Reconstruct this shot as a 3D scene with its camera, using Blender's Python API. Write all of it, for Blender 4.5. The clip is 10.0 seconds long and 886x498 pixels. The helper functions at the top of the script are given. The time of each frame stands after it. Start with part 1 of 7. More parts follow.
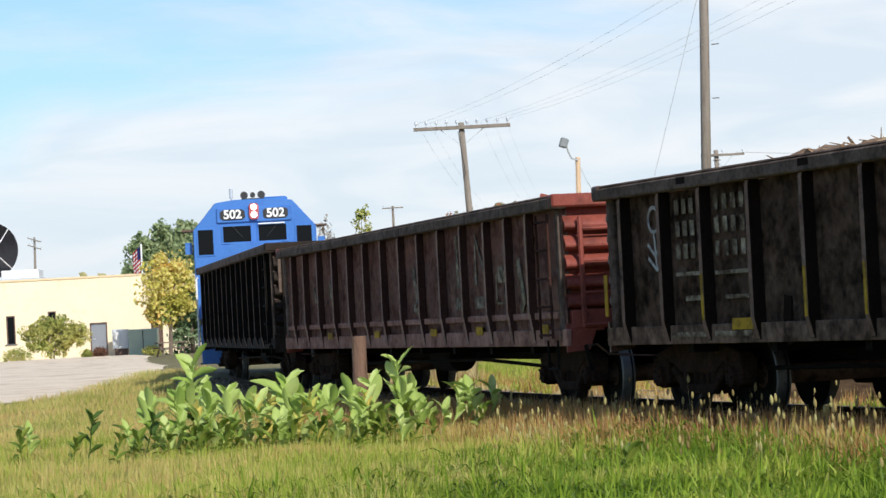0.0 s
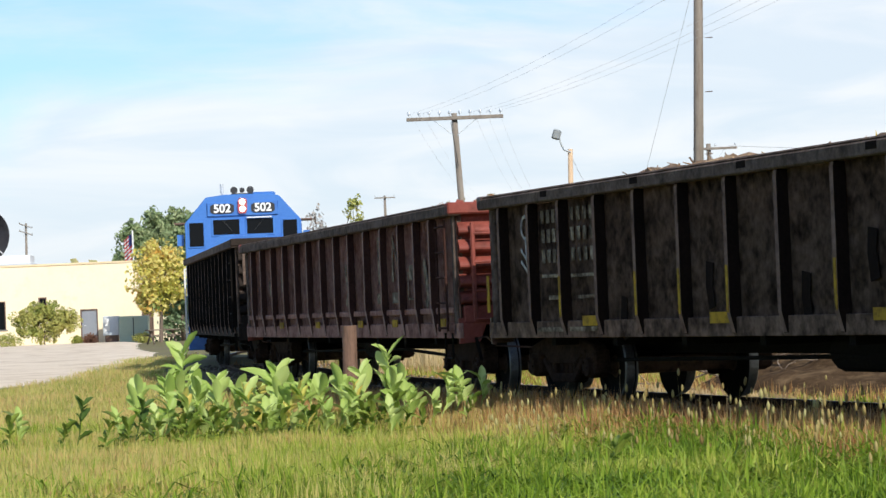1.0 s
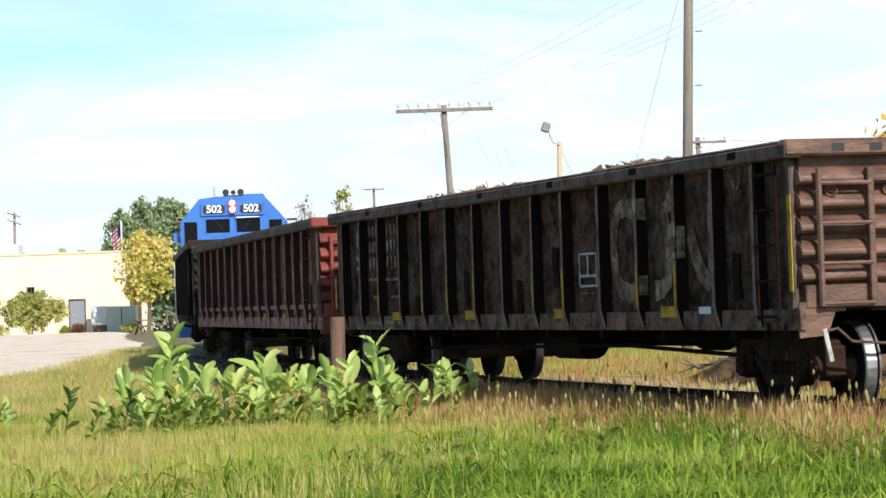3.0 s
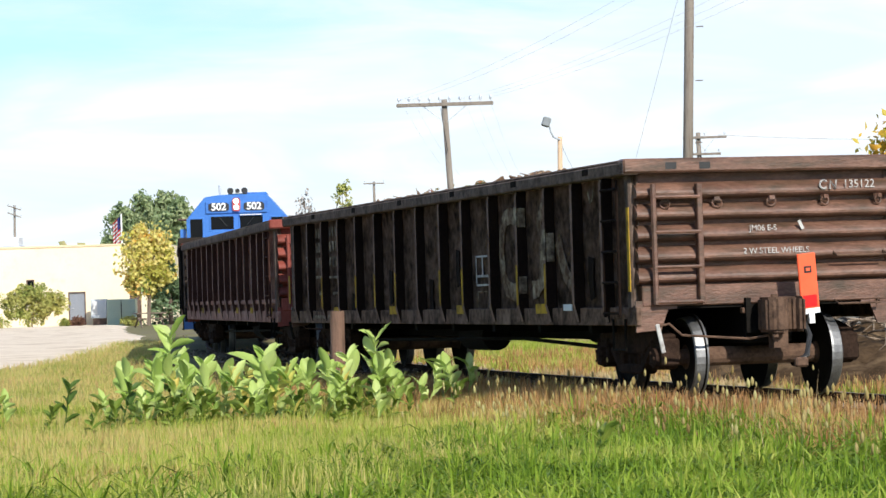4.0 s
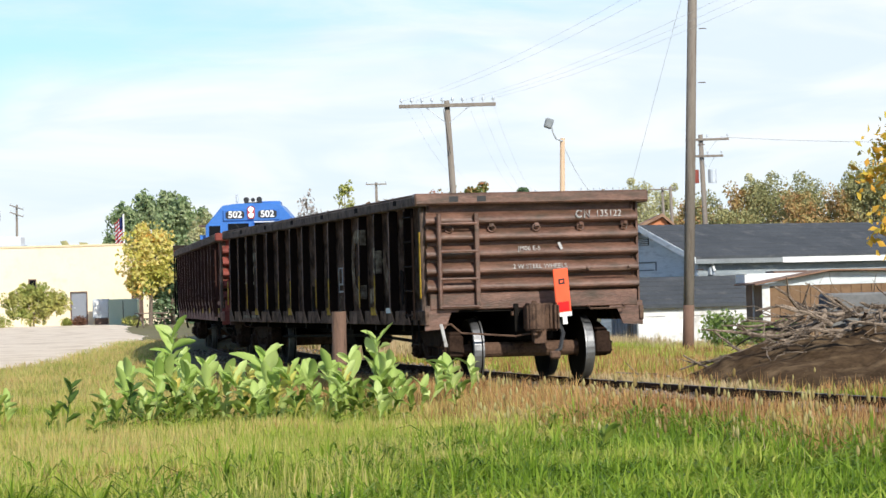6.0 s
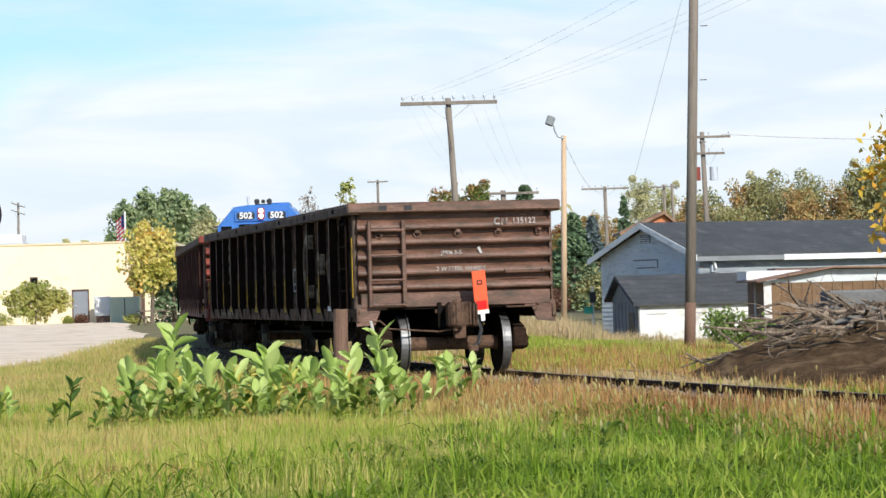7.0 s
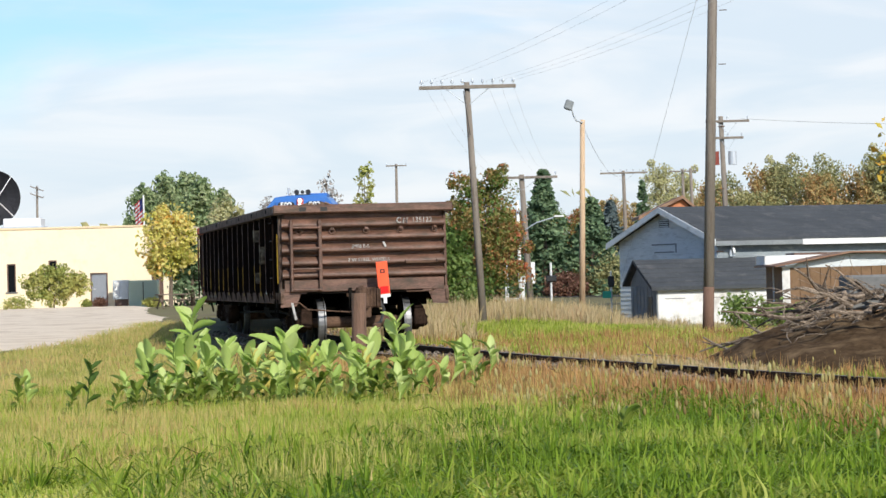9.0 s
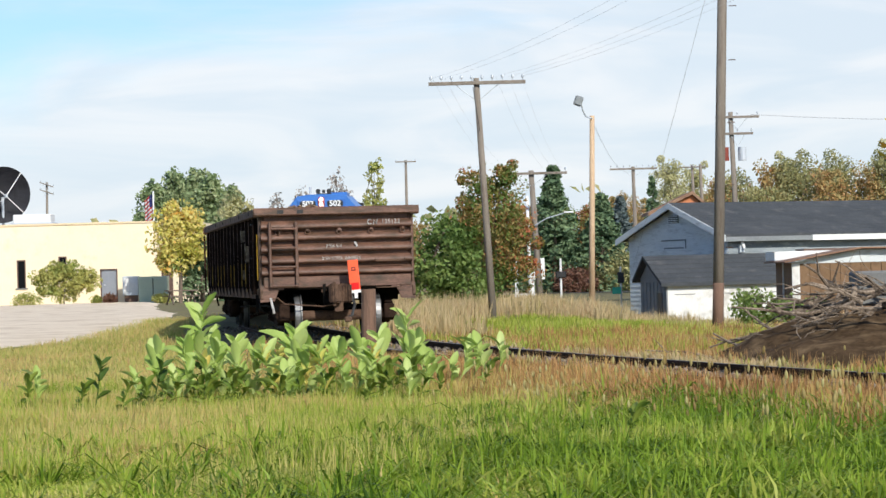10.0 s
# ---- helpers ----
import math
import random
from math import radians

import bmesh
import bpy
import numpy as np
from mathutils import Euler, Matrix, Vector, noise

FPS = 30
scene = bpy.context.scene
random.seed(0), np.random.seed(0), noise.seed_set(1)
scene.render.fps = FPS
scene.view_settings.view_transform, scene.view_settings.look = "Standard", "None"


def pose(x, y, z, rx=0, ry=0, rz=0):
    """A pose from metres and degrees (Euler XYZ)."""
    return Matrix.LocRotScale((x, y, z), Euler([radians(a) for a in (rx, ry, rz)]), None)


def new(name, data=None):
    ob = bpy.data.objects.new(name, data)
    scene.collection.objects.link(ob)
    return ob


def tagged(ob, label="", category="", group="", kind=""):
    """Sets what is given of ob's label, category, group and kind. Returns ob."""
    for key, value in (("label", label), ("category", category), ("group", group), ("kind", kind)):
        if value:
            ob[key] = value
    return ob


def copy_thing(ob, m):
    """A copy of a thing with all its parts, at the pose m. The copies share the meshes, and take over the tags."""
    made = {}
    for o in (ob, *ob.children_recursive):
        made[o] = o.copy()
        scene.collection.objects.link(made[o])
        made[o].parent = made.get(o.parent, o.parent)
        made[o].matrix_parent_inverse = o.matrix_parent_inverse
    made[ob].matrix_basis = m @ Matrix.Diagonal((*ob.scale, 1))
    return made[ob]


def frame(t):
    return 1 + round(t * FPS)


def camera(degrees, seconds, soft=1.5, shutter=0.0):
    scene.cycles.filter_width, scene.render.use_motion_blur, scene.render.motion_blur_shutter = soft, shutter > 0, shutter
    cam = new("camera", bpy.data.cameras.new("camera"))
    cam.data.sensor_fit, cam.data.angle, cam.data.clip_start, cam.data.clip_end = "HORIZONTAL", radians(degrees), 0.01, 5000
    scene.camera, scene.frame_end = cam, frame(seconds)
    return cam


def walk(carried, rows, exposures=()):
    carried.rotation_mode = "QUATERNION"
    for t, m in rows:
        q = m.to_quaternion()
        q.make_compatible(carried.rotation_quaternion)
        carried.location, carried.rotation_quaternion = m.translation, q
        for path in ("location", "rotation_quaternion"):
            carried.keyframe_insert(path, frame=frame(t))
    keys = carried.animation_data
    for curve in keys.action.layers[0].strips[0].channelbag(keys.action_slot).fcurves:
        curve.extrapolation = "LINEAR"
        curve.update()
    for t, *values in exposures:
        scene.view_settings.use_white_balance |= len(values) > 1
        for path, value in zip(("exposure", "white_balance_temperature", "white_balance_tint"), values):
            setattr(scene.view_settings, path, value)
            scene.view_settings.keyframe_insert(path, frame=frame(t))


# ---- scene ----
# ---------- camera ----------
cam = camera(18.64, 10.0, soft=1.5)
EYE = (0.0, 0.0, 1.157)
AIM = [  # seconds, yaw, pitch, roll
    (0, -0.216, 1.466, 3.013), (0.5, -0.308, 1.270, 2.621), (1, -0.412, 1.254, 2.372), (1.5, -0.459, 1.209, 2.187),
    (2, -0.537, 1.191, 2.002), (2.5, -0.656, 1.146, 2.063), (4, -0.665, 0.954, 1.808), (4.5, -0.674, 0.944, 1.638),
    (5, -0.666, 0.961, 1.409), (5.5, -0.657, 0.980, 1.540), (7, -0.593, 0.927, 1.633), (7.5, -0.515, 0.817, 1.700),
    (8, -0.424, 0.750, 1.679), (8.5, -0.326, 0.690, 1.683), (9, -0.205, 0.599, 1.532), (9.5, -0.105, 0.557, 1.558),
    (10, 0.0, 0.519, 1.555)]
walk(cam, [(t, pose(*EYE, 90 + p, r, w)) for t, w, p, r in AIM],
     exposures=[(0, -0.04), (1.0, 0.02), (2.5, 0.2), (4.5, 0.23), (5.5, 0.17), (7, 0.06), (8.5, 0.0), (10, -0.04)])

# ---------- sky and sun ----------
SUN_AZ, SUN_EL = radians(24), radians(33)  # to the right of straight behind the camera
to_sun = Vector((math.sin(SUN_AZ) * math.cos(SUN_EL), -math.cos(SUN_AZ) * math.cos(SUN_EL), math.sin(SUN_EL)))
sun = new("sun", bpy.data.lights.new("sun", "SUN"))
sun.data.energy, sun.data.angle, sun.data.color = 5.0, radians(0.6), (1.0, 0.95, 0.86)
sun.matrix_world = Matrix.Translation((0, 0, 60)) @ to_sun.to_track_quat("Z", "Y").to_matrix().to_4x4()


def build_world():
    w = bpy.data.worlds.new("sky")
    scene.world = w
    w.use_nodes = True
    nt = w.node_tree
    n, ln = nt.nodes, nt.links
    n.clear()
    out = n.new("ShaderNodeOutputWorld")
    bg = n.new("ShaderNodeBackground")
    sky = n.new("ShaderNodeTexSky")
    sky.sky_type, sky.sun_disc = "NISHITA", False
    sky.sun_elevation, sky.sun_rotation = SUN_EL, math.pi - SUN_AZ
    sky.dust_density, sky.ozone_density, sky.air_density = 0.6, 1.6, 1.0
    co = n.new("ShaderNodeTexCoord")
    sep = n.new("ShaderNodeSeparateXYZ")
    ln.new(co.outputs["Generated"], sep.inputs[0])
    mp = n.new("ShaderNodeMapping")
    mp.inputs["Scale"].default_value = (4.0, 4.0, 17.0)
    mp.inputs["Rotation"].default_value = (0, 0.12, 0)
    mp.inputs["Location"].default_value = (1.7, 0.4, 0.35)
    ln.new(co.outputs["Generated"], mp.inputs[0])
    nz = n.new("ShaderNodeTexNoise")
    nz.inputs["Scale"].default_value, nz.inputs["Detail"].default_value, nz.inputs["Roughness"].default_value = 1.3, 9.0, 0.56
    nz.inputs["Distortion"].default_value = 0.5
    ln.new(mp.outputs[0], nz.inputs["Vector"])
    # cloud thins with height and towards the left
    lo = n.new("ShaderNodeMath")
    lo.operation = "MULTIPLY_ADD"
    lo.inputs[1].default_value, lo.inputs[2].default_value = -5.4, 0.68
    ln.new(sep.outputs["Z"], lo.inputs[0])
    lx = n.new("ShaderNodeMath")
    lx.operation = "MULTIPLY_ADD"
    lx.inputs[1].default_value = 1.15
    ln.new(sep.outputs["X"], lx.inputs[0])
    ln.new(lo.outputs[0], lx.inputs[2])
    ad = n.new("ShaderNodeMath")
    ad.operation = "ADD"
    ln.new(nz.outputs["Fac"], ad.inputs[0])
    ln.new(lx.outputs[0], ad.inputs[1])
    rp = n.new("ShaderNodeMapRange")
    rp.interpolation_type = "SMOOTHSTEP"
    rp.inputs["From Min"].default_value, rp.inputs["From Max"].default_value = 0.34, 0.72
    rp.inputs["To Min"].default_value, rp.inputs["To Max"].default_value = 0.08, 0.9
    ln.new(ad.outputs[0], rp.inputs["Value"])
    gain = n.new("ShaderNodeVectorMath")
    gain.operation = "MULTIPLY"
    gain.inputs[1].default_value = (0.092, 0.118, 0.15)
    ln.new(sky.outputs[0], gain.inputs[0])
    mix = n.new("ShaderNodeMix")
    mix.data_type = "RGBA"
    mp2 = n.new("ShaderNodeMapping")
    mp2.inputs["Scale"].default_value = (9.0, 9.0, 46.0)
    mp2.inputs["Rotation"].default_value = (0, 0.10, 0)
    ln.new(co.outputs["Generated"], mp2.inputs[0])
    nz2 = n.new("ShaderNodeTexNoise")
    nz2.inputs["Scale"].default_value, nz2.inputs["Detail"].default_value, nz2.inputs["Roughness"].default_value = 1.1, 7.0, 0.5
    nz2.inputs["Distortion"].default_value = 0.8
    ln.new(mp2.outputs[0], nz2.inputs["Vector"])
    rp2 = n.new("ShaderNodeMapRange")
    rp2.interpolation_type = "SMOOTHSTEP"
    rp2.inputs["From Min"].default_value, rp2.inputs["From Max"].default_value = 0.33, 0.66
    ln.new(nz2.outputs["Fac"], rp2.inputs["Value"])
    body = n.new("ShaderNodeMix")
    body.data_type = "RGBA"
    body.inputs["A"].default_value = (0.77, 0.86, 0.95, 1)
    body.inputs["B"].default_value = (0.94, 0.965, 1.0, 1)
    ln.new(rp2.outputs[0], body.inputs["Factor"])
    ln.new(body.outputs["Result"], mix.inputs["B"])
    ln.new(rp.outputs[0], mix.inputs["Factor"])
    ln.new(gain.outputs[0], mix.inputs["A"])
    ln.new(mix.outputs["Result"], bg.inputs["Color"])
    bg.inputs["Strength"].default_value = 1.0
    ln.new(bg.outputs[0], out.inputs[0])


build_world()
# ---------- materials ----------
def surf(name, c1, c2, scale=2.0, fine=30.0, rough=0.7, metal=0.0, bump=0.15, stain=None, amount=0.5, stretch=(1, 1, 1), island=0.0, spec=0.4, coat=0.0, edge=0.18):
    """Two colours mixed by a coarse and a fine noise, an optional stain with a shape of its own, and fine relief."""
    m = bpy.data.materials.new(name)
    m.use_nodes = True
    n, ln = m.node_tree.nodes, m.node_tree.links
    b = n["Principled BSDF"]
    co = n.new("ShaderNodeTexCoord")
    oi = n.new("ShaderNodeObjectInfo")
    off = n.new("ShaderNodeVectorMath")
    off.operation = "MULTIPLY_ADD"
    off.inputs[1].default_value = (37, 53, 29)
    ln.new(oi.outputs["Random"], off.inputs[0])
    ln.new(co.outputs["Object"], off.inputs[2])
    mp = n.new("ShaderNodeMapping")
    mp.inputs["Scale"].default_value = stretch
    ln.new(off.outputs[0], mp.inputs[0])

    def nz(sc, det=6.0):
        t = n.new("ShaderNodeTexNoise")
        t.inputs["Scale"].default_value, t.inputs["Detail"].default_value, t.inputs["Roughness"].default_value = sc, det, 0.6
        ln.new(mp.outputs[0], t.inputs["Vector"])
        return t.outputs["Fac"]

    def ramp(v, a, c):
        r = n.new("ShaderNodeMapRange")
        r.inputs["From Min"].default_value, r.inputs["From Max"].default_value = a, c
        ln.new(v, r.inputs["Value"])
        return r.outputs[0]

    def mix(f, a, c):
        x = n.new("ShaderNodeMix")
        x.data_type = "RGBA"
        for s, v in (("Factor", f), ("A", a), ("B", c)):
            if isinstance(v, (tuple, float)):
                x.inputs[s].default_value = v if isinstance(v, float) else (*v, 1)
            else:
                ln.new(v, x.inputs[s])
        return x.outputs["Result"]

    big, small = nz(scale), nz(fine, 3.0)
    av = n.new("ShaderNodeMath")
    av.operation = "MULTIPLY_ADD"
    av.inputs[1].default_value, av.inputs[2].default_value = 0.45, 0.0
    ln.new(small, av.inputs[0])
    av2 = n.new("ShaderNodeMath")
    av2.operation = "MULTIPLY_ADD"
    av2.inputs[1].default_value = 0.55
    ln.new(big, av2.inputs[0])
    ln.new(av.outputs[0], av2.inputs[2])
    val = av2.outputs[0]
    if island:
        g = n.new("ShaderNodeNewGeometry")
        im = n.new("ShaderNodeMath")
        im.operation = "MULTIPLY_ADD"
        im.inputs[1].default_value = island
        ln.new(g.outputs["Random Per Island"], im.inputs[0])
        sb = n.new("ShaderNodeMath")
        sb.operation = "SUBTRACT"
        sb.inputs[1].default_value = island * 0.5
        ln.new(val, sb.inputs[0])
        ln.new(sb.outputs[0], im.inputs[2])
        val = im.outputs[0]
    col = mix(ramp(val, 0.5 - edge, 0.5 + edge), c1, c2)
    if stain:
        col = mix(ramp(nz(scale * 1.7 + 0.3, 8.0), 0.62 - 0.22 * amount, 0.72), col, stain)
    ln.new(col, b.inputs["Base Color"])
    b.inputs["Roughness"].default_value, b.inputs["Metallic"].default_value = rough, metal
    b.inputs["Specular IOR Level"].default_value = spec
    b.inputs["Coat Weight"].default_value = coat
    if bump:
        bp = n.new("ShaderNodeBump")
        bp.inputs["Strength"].default_value, bp.inputs["Distance"].default_value = bump, 0.02
        ln.new(small, bp.inputs["Height"])
        ln.new(bp.outputs[0], b.inputs["Normal"])
    return m


def leafy(name, cols, rough=0.55, through_light=0.35, single=False):
    """Leaf or blade: a colour for each island, with light passing through."""
    m = bpy.data.materials.new(name)
    m.use_nodes = True
    n, ln = m.node_tree.nodes, m.node_tree.links
    b, out = n["Principled BSDF"], n["Material Output"]
    g = n.new("ShaderNodeNewGeometry")
    r = n.new("ShaderNodeValToRGB")
    r.color_ramp.interpolation = "LINEAR"
    els = r.color_ramp.elements
    while len(els) < len(cols):
        els.new(0.5)
    for k, c in enumerate(cols):
        els[k].position, els[k].color = k / max(1, len(cols) - 1), (*c, 1)
    co = n.new("ShaderNodeTexCoord")
    t = n.new("ShaderNodeTexNoise")
    t.inputs["Scale"].default_value, t.inputs["Detail"].default_value = 0.55, 4.0
    ln.new(co.outputs["Object"], t.inputs["Vector"])
    a = n.new("ShaderNodeMath")
    a.operation = "MULTIPLY_ADD"
    a.inputs[1].default_value, a.inputs[2].default_value = 2.2, -0.85
    ln.new(t.outputs["Fac"], a.inputs[0])
    a2 = n.new("ShaderNodeMath")
    a2.operation = "MULTIPLY_ADD"
    a2.inputs[1].default_value = 0.62
    a2.use_clamp = True
    oi = n.new("ShaderNodeObjectInfo")
    ln.new(oi.outputs["Random"] if single else g.outputs["Random Per Island"], a2.inputs[0])
    ln.new(a.outputs[0], a2.inputs[2])
    ln.new(a2.outputs[0], r.inputs["Fac"])
    ln.new(r.outputs["Color"], b.inputs["Base Color"])
    b.inputs["Roughness"].default_value, b.inputs["Specular IOR Level"].default_value = rough, 0.3
    tl = n.new("ShaderNodeBsdfTranslucent")
    ln.new(r.outputs["Color"], tl.inputs["Color"])
    ms = n.new("ShaderNodeMixShader")
    ms.inputs[0].default_value = through_light
    ln.new(b.outputs[0], ms.inputs[1])
    ln.new(tl.outputs[0], ms.inputs[2])
    ln.new(ms.outputs[0], out.inputs["Surface"])
    return m


def glow(name, c, strength):
    m = bpy.data.materials.new(name)
    m.use_nodes = True
    b = m.node_tree.nodes["Principled BSDF"]
    b.inputs["Base Color"].default_value = (*c, 1)
    b.inputs["Emission Color"].default_value = (*c, 1)
    b.inputs["Emission Strength"].default_value = strength
    return m


def glass(name, tint=(0.005, 0.006, 0.007), rough=0.08):
    m = bpy.data.materials.new(name)
    m.use_nodes = True
    b = m.node_tree.nodes["Principled BSDF"]
    b.inputs["Base Color"].default_value = (*tint, 1)
    b.inputs["Roughness"].default_value = rough
    b.inputs["Specular IOR Level"].default_value = 0.12
    return m


M_SIDE_A = surf("rusty_brown_steel", (0.052, 0.033, 0.023), (0.25, 0.165, 0.12), 2.2, 11, 0.92, 0, 0.25, (0.02, 0.012, 0.008), 0.7, edge=0.15, spec=0.05)
# post sides near-black: their shade is put into the colour; outer faces stay paler
M_POST_A = surf("darkened_post_steel", (0.006, 0.004, 0.003), (0.02, 0.012, 0.009), 2.0, 30, 0.9, 0, 0.2, spec=0.06)
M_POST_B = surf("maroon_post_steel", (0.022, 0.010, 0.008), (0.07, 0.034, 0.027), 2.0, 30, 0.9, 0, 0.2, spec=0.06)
M_FACE_A = surf("pale_post_face", (0.13, 0.078, 0.058), (0.27, 0.18, 0.14), 2.0, 24, 0.85, 0, 0.2, (0.04, 0.022, 0.016), 0.5, spec=0.1)
M_FACE_B = surf("pale_maroon_post_face", (0.22, 0.125, 0.096), (0.42, 0.28, 0.225), 2.0, 24, 0.85, 0, 0.2, (0.08, 0.04, 0.032), 0.4, spec=0.1)
M_CHALK = surf("white_chalk", (0.36, 0.35, 0.33), (0.5, 0.49, 0.46), 5, 40, 0.85, 0, 0.1, (0.12, 0.1, 0.09), 0.6)
M_END_A = surf("weathered_red_brown_paint", (0.08, 0.036, 0.023), (0.20, 0.105, 0.07), 1.5, 16, 0.5, 0, 0.3, (0.05, 0.032, 0.018), 0.85, (1, 1, 3), edge=0.13, spec=0.45)
M_RIM_A = surf("scuffed_rim_steel", (0.075, 0.05, 0.038), (0.17, 0.125, 0.10), 2.5, 18, 0.85, 0, 0.3, (0.03, 0.02, 0.015), 0.6, edge=0.13, spec=0.12)
M_SIDE_B = surf("maroon_brown_steel", (0.17, 0.078, 0.06), (0.40, 0.235, 0.185), 1.6, 12, 0.88, 0, 0.2, (0.09, 0.04, 0.03), 0.4, edge=0.13, spec=0.08)
M_END_B = surf("faded_red_paint", (0.17, 0.035, 0.024), (0.27, 0.075, 0.055), 1.6, 20, 0.6, 0, 0.15, (0.10, 0.03, 0.022), 0.4, spec=0.2)
M_SIDE_C = surf("sooty_black_steel", (0.012, 0.009, 0.0075), (0.04, 0.03, 0.024), 1.4, 18, 0.85, 0, 0.2, spec=0.1)
# near-black: the shade below the cars is put into this steel's colour
M_UNDER = surf("darkened_underframe_steel", (0.004, 0.0035, 0.003), (0.012, 0.010, 0.008), 3, 25, 0.85, 0, 0.3, spec=0.1)
M_TRUCK = surf("rusty_cast_steel", (0.065, 0.038, 0.026), (0.15, 0.092, 0.062), 4, 30, 0.9, 0, 0.35, (0.02, 0.013, 0.01), 0.4, spec=0.15)
# darker copy of the truck steel, with the shade on the side frames put in
M_FRAME = surf("darkened_cast_steel", (0.010, 0.0065, 0.005), (0.05, 0.03, 0.021), 4, 30, 0.9, 0, 0.35, spec=0.06)
M_TREAD = surf("polished_wheel_tread", (0.12, 0.12, 0.122), (0.27, 0.27, 0.265), 8, 60, 0.5, 0.85, 0.05)
M_YELLOW = surf("yellow_reflector_paint", (0.36, 0.21, 0.02), (0.52, 0.33, 0.035), 4, 30, 0.8, 0, 0.1, (0.09, 0.055, 0.025), 0.7, spec=0.1)
M_CREAM = surf("worn_cream_lettering", (0.10, 0.075, 0.052), (0.46, 0.39, 0.28), 4, 10, 0.9, 0, 0.1, (0.05, 0.032, 0.022), 1.2, edge=0.10, spec=0.08)
M_FLAKED = surf("flaking_cream_paint", (0.07, 0.042, 0.028), (0.36, 0.30, 0.21), 4, 9, 0.9, 0, 0.1, (0.10, 0.058, 0.036), 1.3, edge=0.07, spec=0.08)
M_WHITE = surf("chalky_white_paint", (0.62, 0.62, 0.6), (0.8, 0.8, 0.78), 5, 40, 0.7, 0, 0.1)
M_ORANGE = surf("fluorescent_orange_plastic", (0.85, 0.10, 0.035), (0.9, 0.13, 0.05), 6, 60, 0.45, 0, 0.05)
M_HOUSING = surf("glow_red_housing", (0.30, 0.06, 0.07), (0.38, 0.10, 0.10), 4, 40, 0.5, 0, 0)
M_RED = surf("red_lens", (0.6, 0.01, 0.015), (0.7, 0.02, 0.02), 6, 60, 0.3, 0, 0)
M_BLACK = surf("black_paint", (0.012, 0.012, 0.012), (0.03, 0.03, 0.03), 4, 40, 0.5, 0, 0.1)
M_BLUE = surf("blue_locomotive_paint", (0.03, 0.135, 0.42), (0.052, 0.18, 0.5), 0.9, 14, 0.42, 0, 0.05, (0.03, 0.12, 0.42), 0.3, coat=0.2)
M_GLASS = glass("dark_cab_glass")
M_HEADLAMP = glow("lit_headlamp", (1.0, 0.93, 0.78), 3.0)
M_SCRAP = surf("mixed_scrap", (0.14, 0.085, 0.05), (0.36, 0.25, 0.15), 3, 18, 0.9, 0, 0.3, island=0.9)
M_SCRAP_RED = surf("rusty_red_scrap", (0.2, 0.045, 0.032), (0.32, 0.09, 0.065), 3, 18, 0.8, 0, 0.2)
M_RAIL = surf("rusty_rail_steel", (0.028, 0.016, 0.011), (0.065, 0.038, 0.026), 4, 40, 0.85, 0, 0.15, spec=0.1)
M_RAILTOP = surf("worn_rail_head", (0.09, 0.07, 0.055), (0.16, 0.13, 0.10), 4, 40, 0.5, 0.3, 0.05)
M_TIE = surf("weathered_tie_wood", (0.10, 0.075, 0.055), (0.2, 0.155, 0.12), 2, 24, 0.9, 0, 0.4, stretch=(6, 1, 6))
M_BALLAST = surf("ballast_stone", (0.11, 0.085, 0.06), (0.26, 0.21, 0.16), 2, 14, 0.95, 0, 0.3, island=0.7)
M_SOIL = surf("grassy_soil", (0.12, 0.115, 0.035), (0.22, 0.18, 0.075), 0.25, 7, 0.95, 0, 0.5, (0.16, 0.12, 0.07), 0.5)
M_GRAVEL = surf("pale_gravel", (0.66, 0.54, 0.40), (0.80, 0.69, 0.54), 0.35, 9, 0.95, 0, 0.2, (0.52, 0.40, 0.28), 0.6, spec=0.1)
M_DIRT = surf("brown_dirt", (0.024, 0.015, 0.008), (0.11, 0.07, 0.038), 1.3, 9, 0.97, 0, 1.0, (0.20, 0.135, 0.075), 0.6, spec=0.04)
M_STICK = surf("grey_dead_wood", (0.045, 0.032, 0.023), (0.33, 0.26, 0.195), 3, 30, 0.9, 0, 0.3, spec=0.06, edge=0.12)
M_POLE = surf("weathered_pole_wood", (0.15, 0.125, 0.1), (0.27, 0.235, 0.195), 1.2, 26, 0.9, 0, 0.4, (0.10, 0.07, 0.05), 0.4, (4, 4, 0.4))
M_POLE_BASE = surf("creosoted_pole_wood", (0.10, 0.055, 0.036), (0.19, 0.115, 0.08), 1.2, 26, 0.9, 0, 0.4, stretch=(4, 4, 0.4))
M_POLE_TAN = surf("tan_pole_wood", (0.45, 0.31, 0.19), (0.56, 0.41, 0.27), 1.2, 26, 0.85, 0, 0.3, (0.36, 0.23, 0.13), 0.3, (4, 4, 0.4))
M_POST_WOOD = surf("brown_post_wood", (0.13, 0.075, 0.05), (0.22, 0.13, 0.09), 3, 30, 0.85, 0, 0.4, (0.07, 0.045, 0.03), 0.5, (4, 4, 0.6))
M_STUCCO = surf("cream_stucco", (0.74, 0.63, 0.44), (0.80, 0.70, 0.51), 0.5, 9, 0.9, 0, 0.15, (0.70, 0.57, 0.39), 0.3)
M_COPING = surf("buff_coping", (0.6, 0.48, 0.3), (0.68, 0.55, 0.36), 1, 12, 0.8, 0, 0.1)
M_GREYDOOR = surf("grey_door_paint", (0.19, 0.21, 0.24), (0.24, 0.26, 0.29), 1, 12, 0.6, 0, 0.05)
